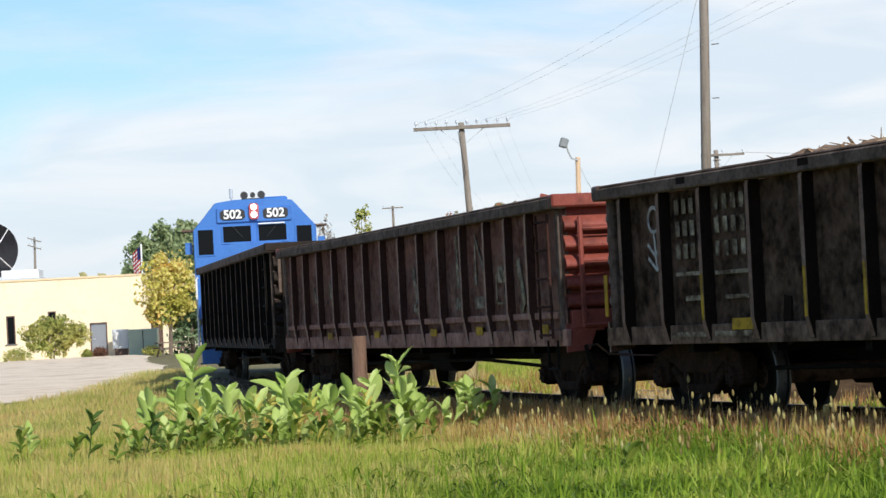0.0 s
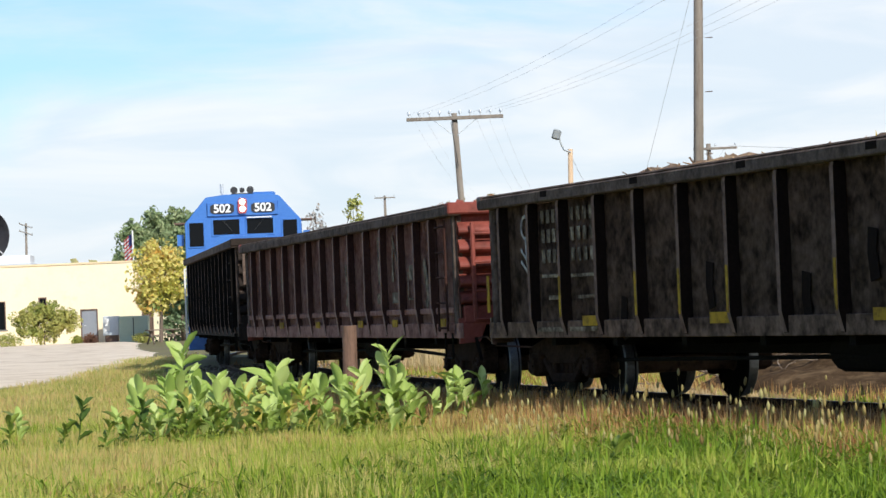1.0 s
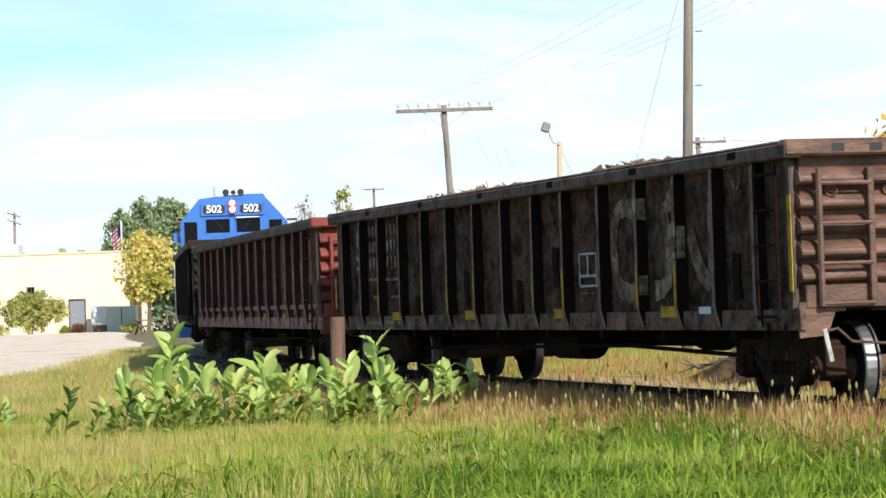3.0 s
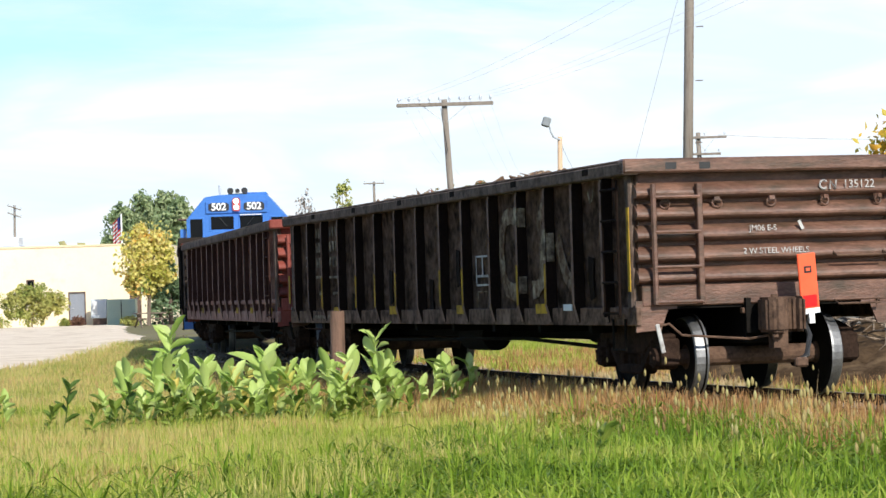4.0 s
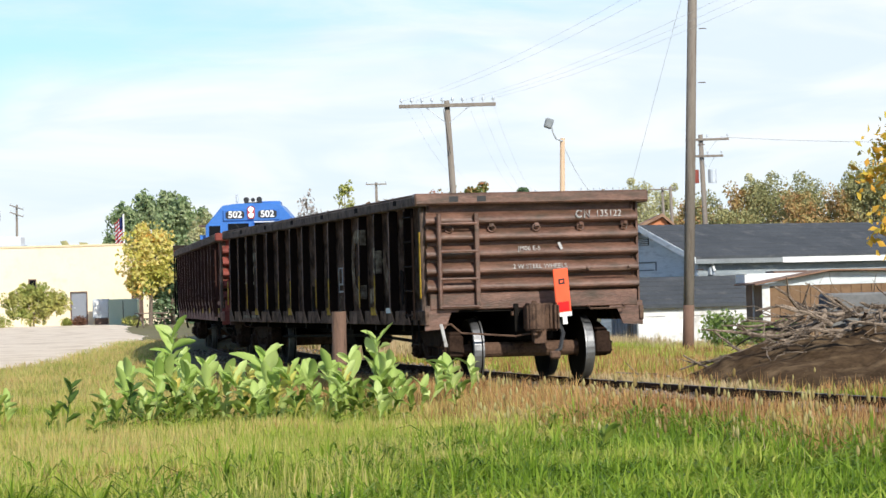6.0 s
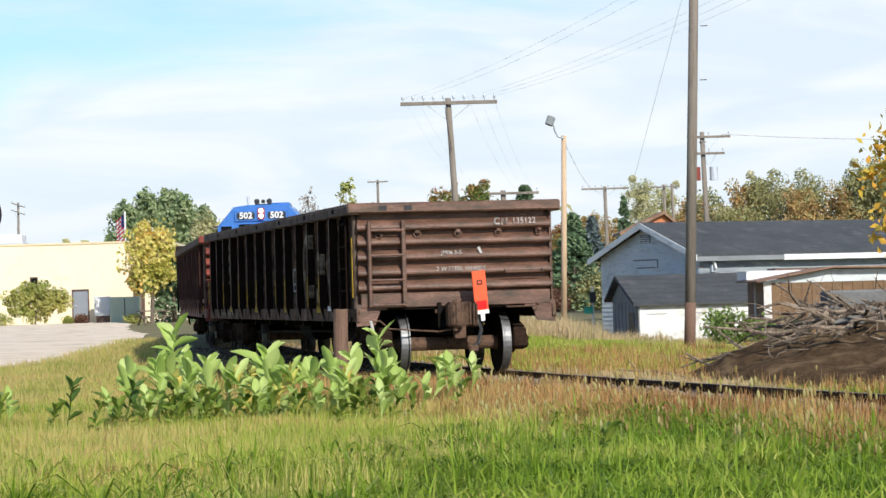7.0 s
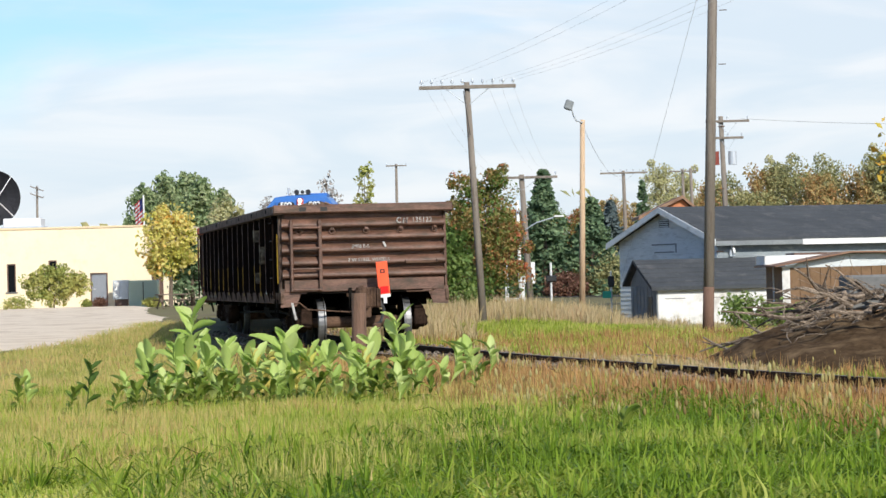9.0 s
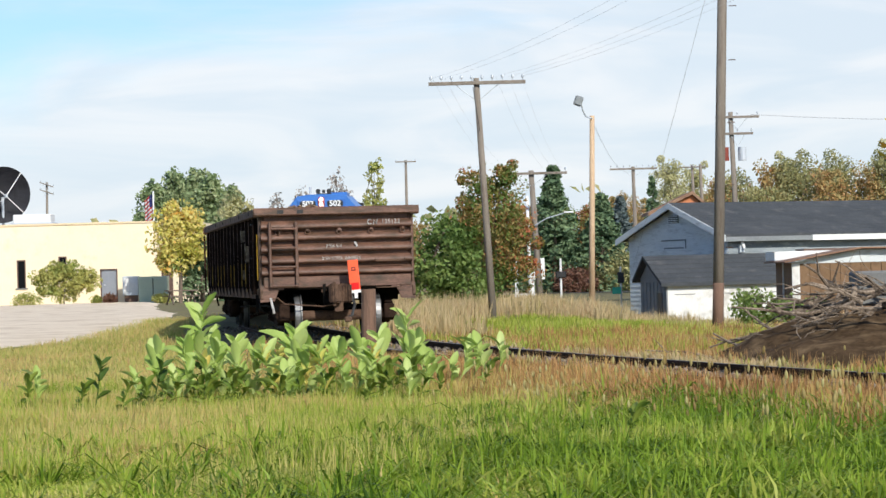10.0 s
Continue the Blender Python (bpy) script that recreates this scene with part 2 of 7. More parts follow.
M_TRIM_DARK = surf("dark_brown_trim", (0.10, 0.06, 0.045), (0.16, 0.1, 0.075), 2, 20, 0.7, 0, 0.1)
M_GREENBOX = surf("green_transformer_paint", (0.34, 0.43, 0.34), (0.42, 0.50, 0.40), 1, 14, 0.6, 0, 0.05)
M_STEELGREY = surf("pale_grey_steel", (0.42, 0.46, 0.5), (0.56, 0.6, 0.63), 2, 20, 0.5, 0.2, 0.05)
M_DISH = surf("dark_mesh_dish", (0.03, 0.03, 0.035), (0.06, 0.06, 0.07), 2, 40, 0.7, 0, 0.1)
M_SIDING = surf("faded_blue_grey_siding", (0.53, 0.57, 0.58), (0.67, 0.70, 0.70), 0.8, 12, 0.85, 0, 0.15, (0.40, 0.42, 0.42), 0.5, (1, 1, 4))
M_SIDING_FRONT = surf("dark_blue_grey_boards", (0.17, 0.20, 0.22), (0.30, 0.335, 0.35), 0.9, 12, 0.85, 0, 0.15, (0.42, 0.45, 0.45), 0.4, (1, 1, 3))
M_SHINGLE = surf("dark_grey_shingle", (0.035, 0.04, 0.045), (0.075, 0.08, 0.085), 0.7, 12, 0.92, 0, 0.4, (0.10, 0.10, 0.10), 0.3)
M_WHITEWALL = surf("peeling_white_masonry", (0.62, 0.61, 0.58), (0.76, 0.75, 0.71), 0.9, 10, 0.9, 0, 0.3, (0.42, 0.4, 0.36), 0.5)
M_DARKWALL = surf("dark_grey_boards", (0.15, 0.165, 0.17), (0.26, 0.28, 0.285), 1, 14, 0.9, 0, 0.2)
M_TAN = surf("tan_vertical_siding", (0.16, 0.095, 0.048), (0.23, 0.14, 0.078), 0.9, 12, 0.85, 0, 0.15, (0.12, 0.07, 0.04), 0.4)
M_RUSTROOF = surf("rusty_roof_metal", (0.14, 0.065, 0.04), (0.34, 0.22, 0.14), 1.2, 14, 0.85, 0, 0.2)
M_CONCRETE = surf("grey_concrete", (0.12, 0.12, 0.117), (0.2, 0.2, 0.19), 1.2, 14, 0.9, 0, 0.3)
M_WIRE = surf("dull_wire", (0.28, 0.29, 0.3), (0.36, 0.37, 0.38), 2, 20, 0.6, 0.0, 0)
M_BARK = surf("grey_brown_bark", (0.10, 0.075, 0.055), (0.2, 0.155, 0.12), 3, 24, 0.95, 0, 0.6, stretch=(3, 3, 0.6))
M_ORANGE_ROOF = surf("orange_brown_gable", (0.45, 0.16, 0.07), (0.55, 0.22, 0.1), 1, 12, 0.8, 0, 0.1)
M_FLAG_RED = surf("flag_red_stripes", (0.5, 0.05, 0.06), (0.6, 0.08, 0.08), 2, 30, 0.8, 0, 0)
M_FLAG_BLUE = surf("flag_blue", (0.03, 0.04, 0.16), (0.05, 0.06, 0.22), 2, 30, 0.8, 0, 0)
M_SIGN_GREEN = surf("green_sign", (0.03, 0.35, 0.22), (0.05, 0.42, 0.28), 2, 30, 0.5, 0, 0)

M_ASPHALT = surf("worn_asphalt", (0.05, 0.05, 0.05), (0.085, 0.083, 0.08), 0.4, 9, 0.9, 0, 0.2)
M_CARPAINT = surf("glossy_white_car_paint", (0.74, 0.75, 0.76), (0.8, 0.81, 0.82), 1, 12, 0.3, 0, 0, coat=0.5)
M_RUBBER = surf("black_rubber", (0.015, 0.015, 0.015), (0.03, 0.03, 0.03), 6, 40, 0.8, 0, 0.1)
L_GRASS = leafy("green_grass_blades", [(0.14, 0.21, 0.022), (0.32, 0.42, 0.045), (0.48, 0.54, 0.09), (0.66, 0.59, 0.19)], 0.5, 0.5)
L_LUSH = leafy("lush_grass_blades", [(0.055, 0.12, 0.010), (0.16, 0.26, 0.02), (0.27, 0.38, 0.036), (0.44, 0.47, 0.085)], 0.5, 0.44)
L_MIXED = leafy("yellowing_grass_blades", [(0.27, 0.34, 0.05), (0.50, 0.49, 0.12), (0.70, 0.58, 0.21), (0.64, 0.42, 0.17)], 0.5, 0.5)
L_BROWN = leafy("brown_seed_grass", [(0.18, 0.085, 0.03), (0.36, 0.18, 0.065), (0.55, 0.32, 0.13), (0.42, 0.36, 0.10)], 0.7, 0.3)
L_STRAW = leafy("dry_straw_grass", [(0.3, 0.28, 0.09), (0.48, 0.37, 0.18), (0.62, 0.5, 0.29), (0.5, 0.34, 0.18)], 0.7, 0.35)
L_SEED = leafy("pale_seed_heads", [(0.22, 0.15, 0.05), (0.38, 0.29, 0.11), (0.5, 0.46, 0.2)], 0.8, 0.3)
L_MILK = leafy("broad_milkweed_leaf", [(0.26, 0.39, 0.07), (0.48, 0.60, 0.17), (0.72, 0.79, 0.36)], 0.45, 0.4, True)
L_MILK_MID = leafy("green_weed_leaf", [(0.10, 0.17, 0.025), (0.19, 0.27, 0.04), (0.32, 0.36, 0.07)], 0.55, 0.35, True)
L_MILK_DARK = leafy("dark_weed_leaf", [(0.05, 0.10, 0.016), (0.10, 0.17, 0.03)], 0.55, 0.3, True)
L_MILK_YEL = leafy("yellowing_milkweed_leaf", [(0.62, 0.64, 0.16), (0.72, 0.58, 0.15), (0.62, 0.72, 0.24)], 0.45, 0.38, True)
L_MAPLE_Y = leafy("yellow_green_maple_leaf", [(0.32, 0.34, 0.05), (0.6, 0.54, 0.12), (0.75, 0.66, 0.24), (0.66, 0.38, 0.07)])
L_POPLAR = leafy("poplar_leaf", [(0.14, 0.21, 0.09), (0.26, 0.34, 0.16), (0.40, 0.45, 0.24)])
L_PALE = leafy("pale_yellow_leaf", [(0.34, 0.34, 0.15), (0.5, 0.48, 0.24), (0.62, 0.58, 0.33)])
L_RED = leafy("red_turning_leaf", [(0.09, 0.17, 0.035), (0.17, 0.22, 0.05), (0.34, 0.2, 0.07), (0.5, 0.14, 0.07)])
L_GREEN = leafy("green_leaf", [(0.07, 0.13, 0.03), (0.15, 0.23, 0.055), (0.27, 0.34, 0.10)])
L_SPRUCE = leafy("spruce_needles", [(0.06, 0.105, 0.055), (0.11, 0.18, 0.09), (0.19, 0.26, 0.13)], 0.7, 0.15)
L_BSPRUCE = leafy("blue_spruce_needles", [(0.07, 0.10, 0.10), (0.12, 0.16, 0.16), (0.17, 0.21, 0.2)], 0.7, 0.15)
L_AUTUMN = leafy("autumn_wood_leaf", [(0.22, 0.23, 0.09), (0.36, 0.31, 0.13), (0.50, 0.35, 0.14), (0.50, 0.27, 0.12)])
L_OLIVE = leafy("olive_wood_leaf", [(0.19, 0.22, 0.10), (0.34, 0.34, 0.15), (0.48, 0.43, 0.2)])
L_ORANGE = leafy("orange_yellow_leaf", [(0.24, 0.32, 0.06), (0.62, 0.46, 0.07), (0.72, 0.38, 0.05)])
L_SHRUB = leafy("yellow_green_shrub_leaf", [(0.2, 0.27, 0.06), (0.38, 0.4, 0.11), (0.52, 0.48, 0.16)])
L_SHRUB_RED = leafy("reddish_shrub_leaf", [(0.16, 0.08, 0.05), (0.25, 0.13, 0.09)])
L_TWIG = leafy("bare_twigs", [(0.3, 0.27, 0.25), (0.42, 0.39, 0.36)], 0.9, 0.1)


# ---------- building blocks ----------
def mesh_of(name, bm, *mats, smooth=False):
    me = bpy.data.meshes.new(name)
    bm.to_mesh(me)
    bm.free()
    for m in mats:
        me.materials.append(m)
    if smooth:
        me.polygons.foreach_set("use_smooth", [True] * len(me.polygons))
    return me


def part(name, bm, material, parent, label="", at=None, smooth=False):
    """One mesh object under a thing or a part."""
    ob = new(name, bm if isinstance(bm, bpy.types.Mesh) else mesh_of(name, bm, material, smooth=smooth))
    ob.parent = parent
    if at is not None:
        ob.matrix_basis = at
    return tagged(ob, label)


def thing(name, bm, material, label, category, group="", kind="", smooth=False, at=None):
    ob = new(name, None if bm is None else mesh_of(name, bm, material, smooth=smooth))
    if at is not None:
        ob.matrix_basis = at
    return tagged(ob, label, category, group, kind)


def box(bm, x0, x1, y0, y1, z0, z1, m=None):
    c = [(x0, y0, z0), (x1, y0, z0), (x1, y1, z0), (x0, y1, z0), (x0, y0, z1), (x1, y0, z1), (x1, y1, z1), (x0, y1, z1)]
    v = [bm.verts.new(m @ Vector(p) if m else p) for p in c]
    for f in ((3, 2, 1, 0), (4, 5, 6, 7), (0, 1, 5, 4), (1, 2, 6, 5), (2, 3, 7, 6), (3, 0, 4, 7)):
        bm.faces.new([v[i] for i in f])
    return v


def bevelled(bm, w, seg=1):
    bmesh.ops.bevel(bm, geom=bm.edges[:], offset=w, segments=seg, affect="EDGES", clamp_overlap=True)
    return bm


def boxes(*rows, bevel=0.0):
    bm = bmesh.new()
    for r in rows:
        box(bm, *r)
    return bevelled(bm, bevel) if bevel else bm


def tube(bm, a, b, r0, r1=None, n=8, cap=True):
    a, b = Vector(a), Vector(b)
    r1 = r0 if r1 is None else r1
    q = (b - a).to_track_quat("Z", "Y")
    rings = []
    for p, r in ((a, r0), (b, r1)):
        rings.append([bm.verts.new(p + q @ Vector((r * math.cos(2 * math.pi * i / n), r * math.sin(2 * math.pi * i / n), 0))) for i in range(n)])
    for i in range(n):
        bm.faces.new((rings[0][i], rings[0][(i + 1) % n], rings[1][(i + 1) % n], rings[1][i]))
    if cap:
        bm.faces.new(rings[0][::-1])
        bm.faces.new(rings[1])
    return bm


def cable(pts, r=0.01, n=4):
    """One unbroken round bar along the points."""
    bm = bmesh.new()
    pts = [Vector(p) for p in pts]
    rings = []
    for k, p in enumerate(pts):
        q = (pts[min(k + 1, len(pts) - 1)] - pts[max(k - 1, 0)]).to_track_quat("Z", "Y")
        rings.append([bm.verts.new(p + q @ Vector((r * math.cos(2 * math.pi * i / n), r * math.sin(2 * math.pi * i / n), 0))) for i in range(n)])
    for a, b in zip(rings, rings[1:]):
        for i in range(n):
            bm.faces.new((a[i], a[(i + 1) % n], b[(i + 1) % n], b[i]))
    bm.faces.new(rings[0][::-1])
    bm.faces.new(rings[-1])
    return bm


def rod(*pts, r=0.02, n=6):
    return cable(pts, r, n)


def lathe(bm, profile, n=24, axis="X"):
    """Turns (along, radius) points round an axis."""
    rings = []
    for s, r in profile:
        ring = []
        for i in range(n):
            a = 2 * math.pi * i / n
            p = (s, r * math.cos(a), r * math.sin(a)) if axis == "X" else (r * math.cos(a), r * math.sin(a), s)
            ring.append(bm.verts.new(p))
        rings.append(ring)
    for k in range(len(rings) - 1):
        for i in range(n):
            bm.faces.new((rings[k][i], rings[k][(i + 1) % n], rings[k + 1][(i + 1) % n], rings[k + 1][i]))
    bm.faces.new(rings[0][::-1])
    bm.faces.new(rings[-1])
    return bm


def extrude(bm, outline, axis, a, b):
    """A prism from a closed outline: axis X takes (y, z), Y takes (x, z), Z takes (x, y)."""
    def p(u, v, w):
        return {"X": (w, u, v), "Y": (u, w, v), "Z": (u, v, w)}[axis]
    r0 = [bm.verts.new(p(u, v, a)) for u, v in outline]
    r1 = [bm.verts.new(p(u, v, b)) for u, v in outline]
    n = len(outline)
    for i in range(n):
        bm.faces.new((r0[i], r0[(i + 1) % n], r1[(i + 1) % n], r1[i]))
    bm.faces.new(r0[::-1])
    bm.faces.new(r1)
    bmesh.ops.recalc_face_normals(bm, faces=bm.faces[:])
    return bm


def raw_mesh(name, verts, quads_tris, material):
    """verts: n x 3 array; faces: list of (array k x size)."""
    me = bpy.data.meshes.new(name)
    me.vertices.add(len(verts))
    me.vertices.foreach_set("co", np.asarray(verts, dtype=np.float32).ravel())
    loops = np.concatenate([f.ravel() for f in quads_tris])
    totals = np.concatenate([np.full(len(f), f.shape[1]) for f in quads_tris])
    me.loops.add(len(loops))
    me.loops.foreach_set("vertex_index", loops.astype(np.int32))
    me.polygons.add(len(totals))
    me.polygons.foreach_set("loop_start", np.concatenate([[0], np.cumsum(totals)[:-1]]).astype(np.int32))
    me.update(calc_edges=True)
    me.validate()
    me.materials.append(material)
    return me


def letters(name, body, size, material, parent, m, label="", bold=0.0):
    """Painted lettering: a flat mesh made from the built-in font."""
    cu = bpy.data.curves.new(name, "FONT")
    cu.body, cu.size, cu.extrude, cu.align_x, cu.align_y = body, size, 0.002, "CENTER", "CENTER"
    cu.offset = bold
    tmp = bpy.data.objects.new(name, cu)
    scene.collection.objects.link(tmp)
    dg = bpy.context.evaluated_depsgraph_get()
    me = bpy.data.meshes.new_from_object(tmp.evaluated_get(dg))
    bpy.data.objects.remove(tmp)
    bpy.data.curves.remove(cu)
    me.materials.clear()
    me.materials.append(material)
    return part(name, me, None, parent, label, m)


# ---------- the track's line and the lie of the land ----------
BEND = (-3.40117, -6.31587, 5.00211, -0.05017, 0.16057, -0.28045)


def track_x(y):
    s = (min(y, 116.0) - 60) / 45
    x = sum(c * s ** i for i, c in enumerate(BEND))
    return x + max(0.0, y - 116.0) * 0.084


def track_slope(y):
    return (track_x(y + 0.05) - track_x(y - 0.05)) / 0.1


def ahead(y, d):
    """The y of the point of the track's middle line at the distance d from the point at y."""
    n = max(1, math.ceil(d / 8))
    for _ in range(n):
        x0, y1 = track_x(y), y + d / n
        for _ in range(5):
            y1 = y + math.sqrt((d / n) ** 2 - (track_x(y1) - x0) ** 2)
        y = y1
    return y


def step(a, b, v):
    t = min(1.0, max(0.0, (v - a) / (b - a)))
    return t * t * (3 - 2 * t)


def off_track(x, y):
    m = track_slope(y)
    return (x - track_x(y)) / math.sqrt(1 + m * m)


def ground_z(x, y):
    z = -0.36
    if y < 150:
        d = abs(off_track(x, y))
        z += 0.23 * (1 - step(1.5, 3.2, d))
    z -= (0.75 * step(55, 112, y) + 0.4 * step(150, 290, y) * (1 - step(420, 700, y))) * step(2, 8, x)
    z += 0.24 * step(50, 120, y) * (1 - step(-9, -4, x))
    z += 0.05 * noise.noise((x * 0.35, y * 0.35, 0)) * step(8, 20, y)
    return z


def build_ground():
    ys = [-40, -20, 0, 8] + list(np.arange(12, 60, 0.8)) + list(np.arange(60, 130, 2.5)) + [135, 145, 160, 180, 210, 260, 340, 500, 800, 1500, 3000]
    us = [-3000, -1200, -500, -200, -100, -60] + list(np.arange(-40, -12, 2.5)) + list(np.arange(-12, 14, 0.6)) + list(np.arange(14, 42, 3.0)) + [60, 100, 200, 500, 1200, 3000]
    v = np.array([(u, y, ground_z(u, y)) for y in ys for u in us])
    n, k = len(us), len(ys)
    f = np.array([(j * n + i, j * n + i + 1, (j + 1) * n + i + 1, (j + 1) * n + i) for j in range(k - 1) for i in range(n - 1)])
    me = raw_mesh("ground", v, [f], M_SOIL)
    me.polygons.foreach_set("use_smooth", [True] * len(me.polygons))
    tagged(new("ground", me), "grassy soil yellowing in autumn", "ground", kind="structure")


build_ground()


def build_lot():
    """The gravel lot before the cream building: an uneven edge towards the grass."""
    bm = bmesh.new()
    rows = []
    for y in list(np.arange(50, 60, 0.8)) + list(np.arange(60, 172, 2.0)):
        right = -8.8 - 0.03 * (y - 60) - 0.1 * max(0.0, y - 105) + 0.35 * noise.noise((y * 0.35, 3.1, 0)) - 3.0 * (1 - step(56, 70, y)) + 0.4 * math.sin(y * 0.09)
        left = -70 if y > 63 else -10.5 - 59.5 * step(52, 66, y)
        left = min(left, right - 0.4)
        rows.append([bm.verts.new((left + (right - left) * t, y, ground_z(left + (right - left) * t, y) + 0.075 - (0.10 if t in (0, 1) else 0))) for t in (0, 0.3, 0.55, 0.65, 0.75, 0.82, 0.88, 0.92, 0.96, 0.985, 1)])
    for a, b in zip(rows, rows[1:]):
        for i in range(10):
            bm.faces.new((a[i], a[i + 1], b[i + 1], b[i]))
    thing("gravel_lot", bm, M_GRAVEL, "pale dusty gravel parking lot before the building", "gravel lot", kind="structure", smooth=True)


build_lot()


# ---------- railway track ----------
def build_track():
    track = thing("railway_track", None, None, "rusty single railway track curving through weeds", "railway track", kind="structure")
    prof = [(-0.07, -0.165), (0.07, -0.165), (0.07, -0.15), (0.012, -0.13), (0.012, -0.045), (0.036, -0.035), (0.036, 0.0), (-0.036, 0.0), (-0.036, -0.035), (-0.012, -0.045), (-0.012, -0.13), (-0.07, -0.15)]
    ys = list(np.arange(2, 140, 1.5))
    for side in (-1, 1):
        bm = bmesh.new()
        rings = []
        for y in ys:
            m = track_slope(y)
            k = 1 / math.sqrt(1 + m * m)
            nx, ny = k, -m * k
            cx, cy = track_x(y) + side * 0.753 * nx, y + side * 0.753 * ny
            rings.append([bm.verts.new((cx + a * nx, cy + a * ny, z)) for a, z in prof])
        for a, b in zip(rings, rings[1:]):
            for i in range(12):
                f = bm.faces.new((a[i], a[(i + 1) % 12], b[(i + 1) % 12], b[i]))
                f.material_index = 1 if i == 6 else 0
        bmesh.ops.recalc_face_normals(bm, faces=bm.faces[:])
        ob = part("rail", bm, M_RAIL, track)
        ob.data.materials.append(M_RAILTOP)
    tie = mesh_of("tie", boxes((-1.3, 1.3, -0.11, 0.11, -0.33, -0.168), bevel=0.012), M_TIE)
    y = 10.0
    while y < 130:
        m = track_slope(y)
        part("tie", tie, None, track, at=pose(track_x(y), y, random.uniform(-0.012, 0.004), 0, 0, -math.degrees(math.atan(m)) + random.uniform(-1.5, 1.5)))
        y = ahead(y, 0.53 if y < 70 else 0.6)


build_track()


def build_ballast():
    """Loose stones between and beside the ties, joined."""
    rng = np.random.default_rng(4)
    n = 5000
    y = 20 + 50 * rng.random(n) ** 1.3
    d = rng.normal(0, 0.85, n)
    base = np.array([(-1, -1, 0), (1, -1, 0.1), (1, 1, -0.1), (-1, 1, 0.05), (0, 0, 1), (0, 0, -1)]) * 0.5
    tri = np.array([(0, 1, 4), (1, 2, 4), (2, 3, 4), (3, 0, 4), (1, 0, 5), (2, 1, 5), (3, 2, 5), (0, 3, 5)])
    vs, fs = [], []
    for i in range(n):
        m = track_slope(y[i])
        k = 1 / math.sqrt(1 + m * m)
        x, yy = track_x(y[i]) + d[i] * k, y[i] - d[i] * m * k
        a = rng.random() * 6.28
        s = rng.uniform(0.03, 0.075)
        rot = np.array([(math.cos(a), -math.sin(a), 0), (math.sin(a), math.cos(a), 0), (0, 0, 1)])
        vs.append((base * s * rng.uniform(0.7, 1.3, 3)) @ rot.T + (x, yy, ground_z(x, yy) + 0.025))
        fs.append(tri + 6 * i)
    tagged(new("ballast", raw_mesh("ballast", np.concatenate(vs), [np.concatenate(fs)], M_BALLAST)), "loose grey brown ballast stones along the rails", "ballast", kind="stuff")


build_ballast()


# ---------- the train ----------
WHEEL_R = 0.42
SPINS = []  # wheelsets to turn


def wheelset_mesh():
    bm = bmesh.new()
    lathe(bm, [(-0.98, 0.075), (-0.8, 0.085), (-0.72, 0.10), (0.72, 0.10), (0.8, 0.085), (0.98, 0.075)], 14)
    for s in (-1, 1):
        lathe(bm, [(s * x, r) for x, r in ((0.68, 0.12), (0.69, 0.36), (0.683, 0.447), (0.705, 0.45), (0.716, 0.425), (0.81, 0.415), (0.822, 0.40), (0.815, 0.33), (0.775, 0.30), (0.78, 0.13))], 36)
    bmesh.ops.recalc_face_normals(bm, faces=bm.faces[:])
    me = mesh_of("wheelset", bm, M_TRUCK, M_TREAD, M_UNDER, smooth=False)
    for p in me.polygons:
        rad = math.hypot(p.center.y, p.center.z)
        if rad > 0.405 and abs(p.normal.x) < 0.8:
            p.material_index = 1
        # wheel faces take the shade-darkened underframe steel
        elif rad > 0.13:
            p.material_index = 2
    return me


WHEELSET = wheelset_mesh()


def side_frame_mesh():
    """A cast side frame: an arched top member, a lower member, pedestals open to the bearings."""
    bm = bmesh.new()
    extrude(bm, [(-0.98, 0.56), (-0.62, 0.56), (-0.42, 0.46), (0.42, 0.46), (0.62, 0.56), (0.98, 0.56), (1.0, 0.66), (0.66, 0.74), (0.3, 0.80), (-0.3, 0.80), (-0.66, 0.74), (-1.0, 0.66)], "X", -0.08, 0.08)
    extrude(bm, [(-0.66, 0.5), (-0.36, 0.24), (0.36, 0.24), (0.66, 0.5), (0.56, 0.54), (0.3, 0.34), (-0.3, 0.34), (-0.56, 0.54)], "X", -0.085, 0.085)
    for s in (-1, 1):
        for y0, y1 in ((0.68, 0.74), (0.985, 1.045)):
            box(bm, -0.1, 0.1, min(s * y0, s * y1), max(s * y0, s * y1), 0.34, 0.62)
        box(bm, -0.07, 0.07, s * 0.33 - 0.05, s * 0.33 + 0.05, 0.3, 0.7)
    bevelled(bm, 0.018)
    for k in (-0.14, 0, 0.14):
        tube(bm, (0, k, 0.33), (0, k, 0.5), 0.055, n=8)
    return mesh_of("side_frame", bm, M_FRAME)


def bearing_mesh():
    """A roller bearing on the axle's end, with its bolted cap to +x."""
    bm = lathe(bmesh.new(), [(-0.1, 0.09), (-0.1, 0.125), (0.08, 0.125), (0.1, 0.11), (0.14, 0.10), (0.15, 0.05)], 18)
    for k in range(3):
        a = 2.094 * k
        tube(bm, (0.14, 0.06 * math.cos(a), 0.06 * math.sin(a)), (0.165, 0.06 * math.cos(a), 0.06 * math.sin(a)), 0.018, n=6)
    box(bm, -0.09, 0.09, -0.125, 0.125, 0.1, 0.15)
    return mesh_of("bearing", bm, M_FRAME)


BEARING = bearing_mesh()
SIDE_FRAME = side_frame_mesh()


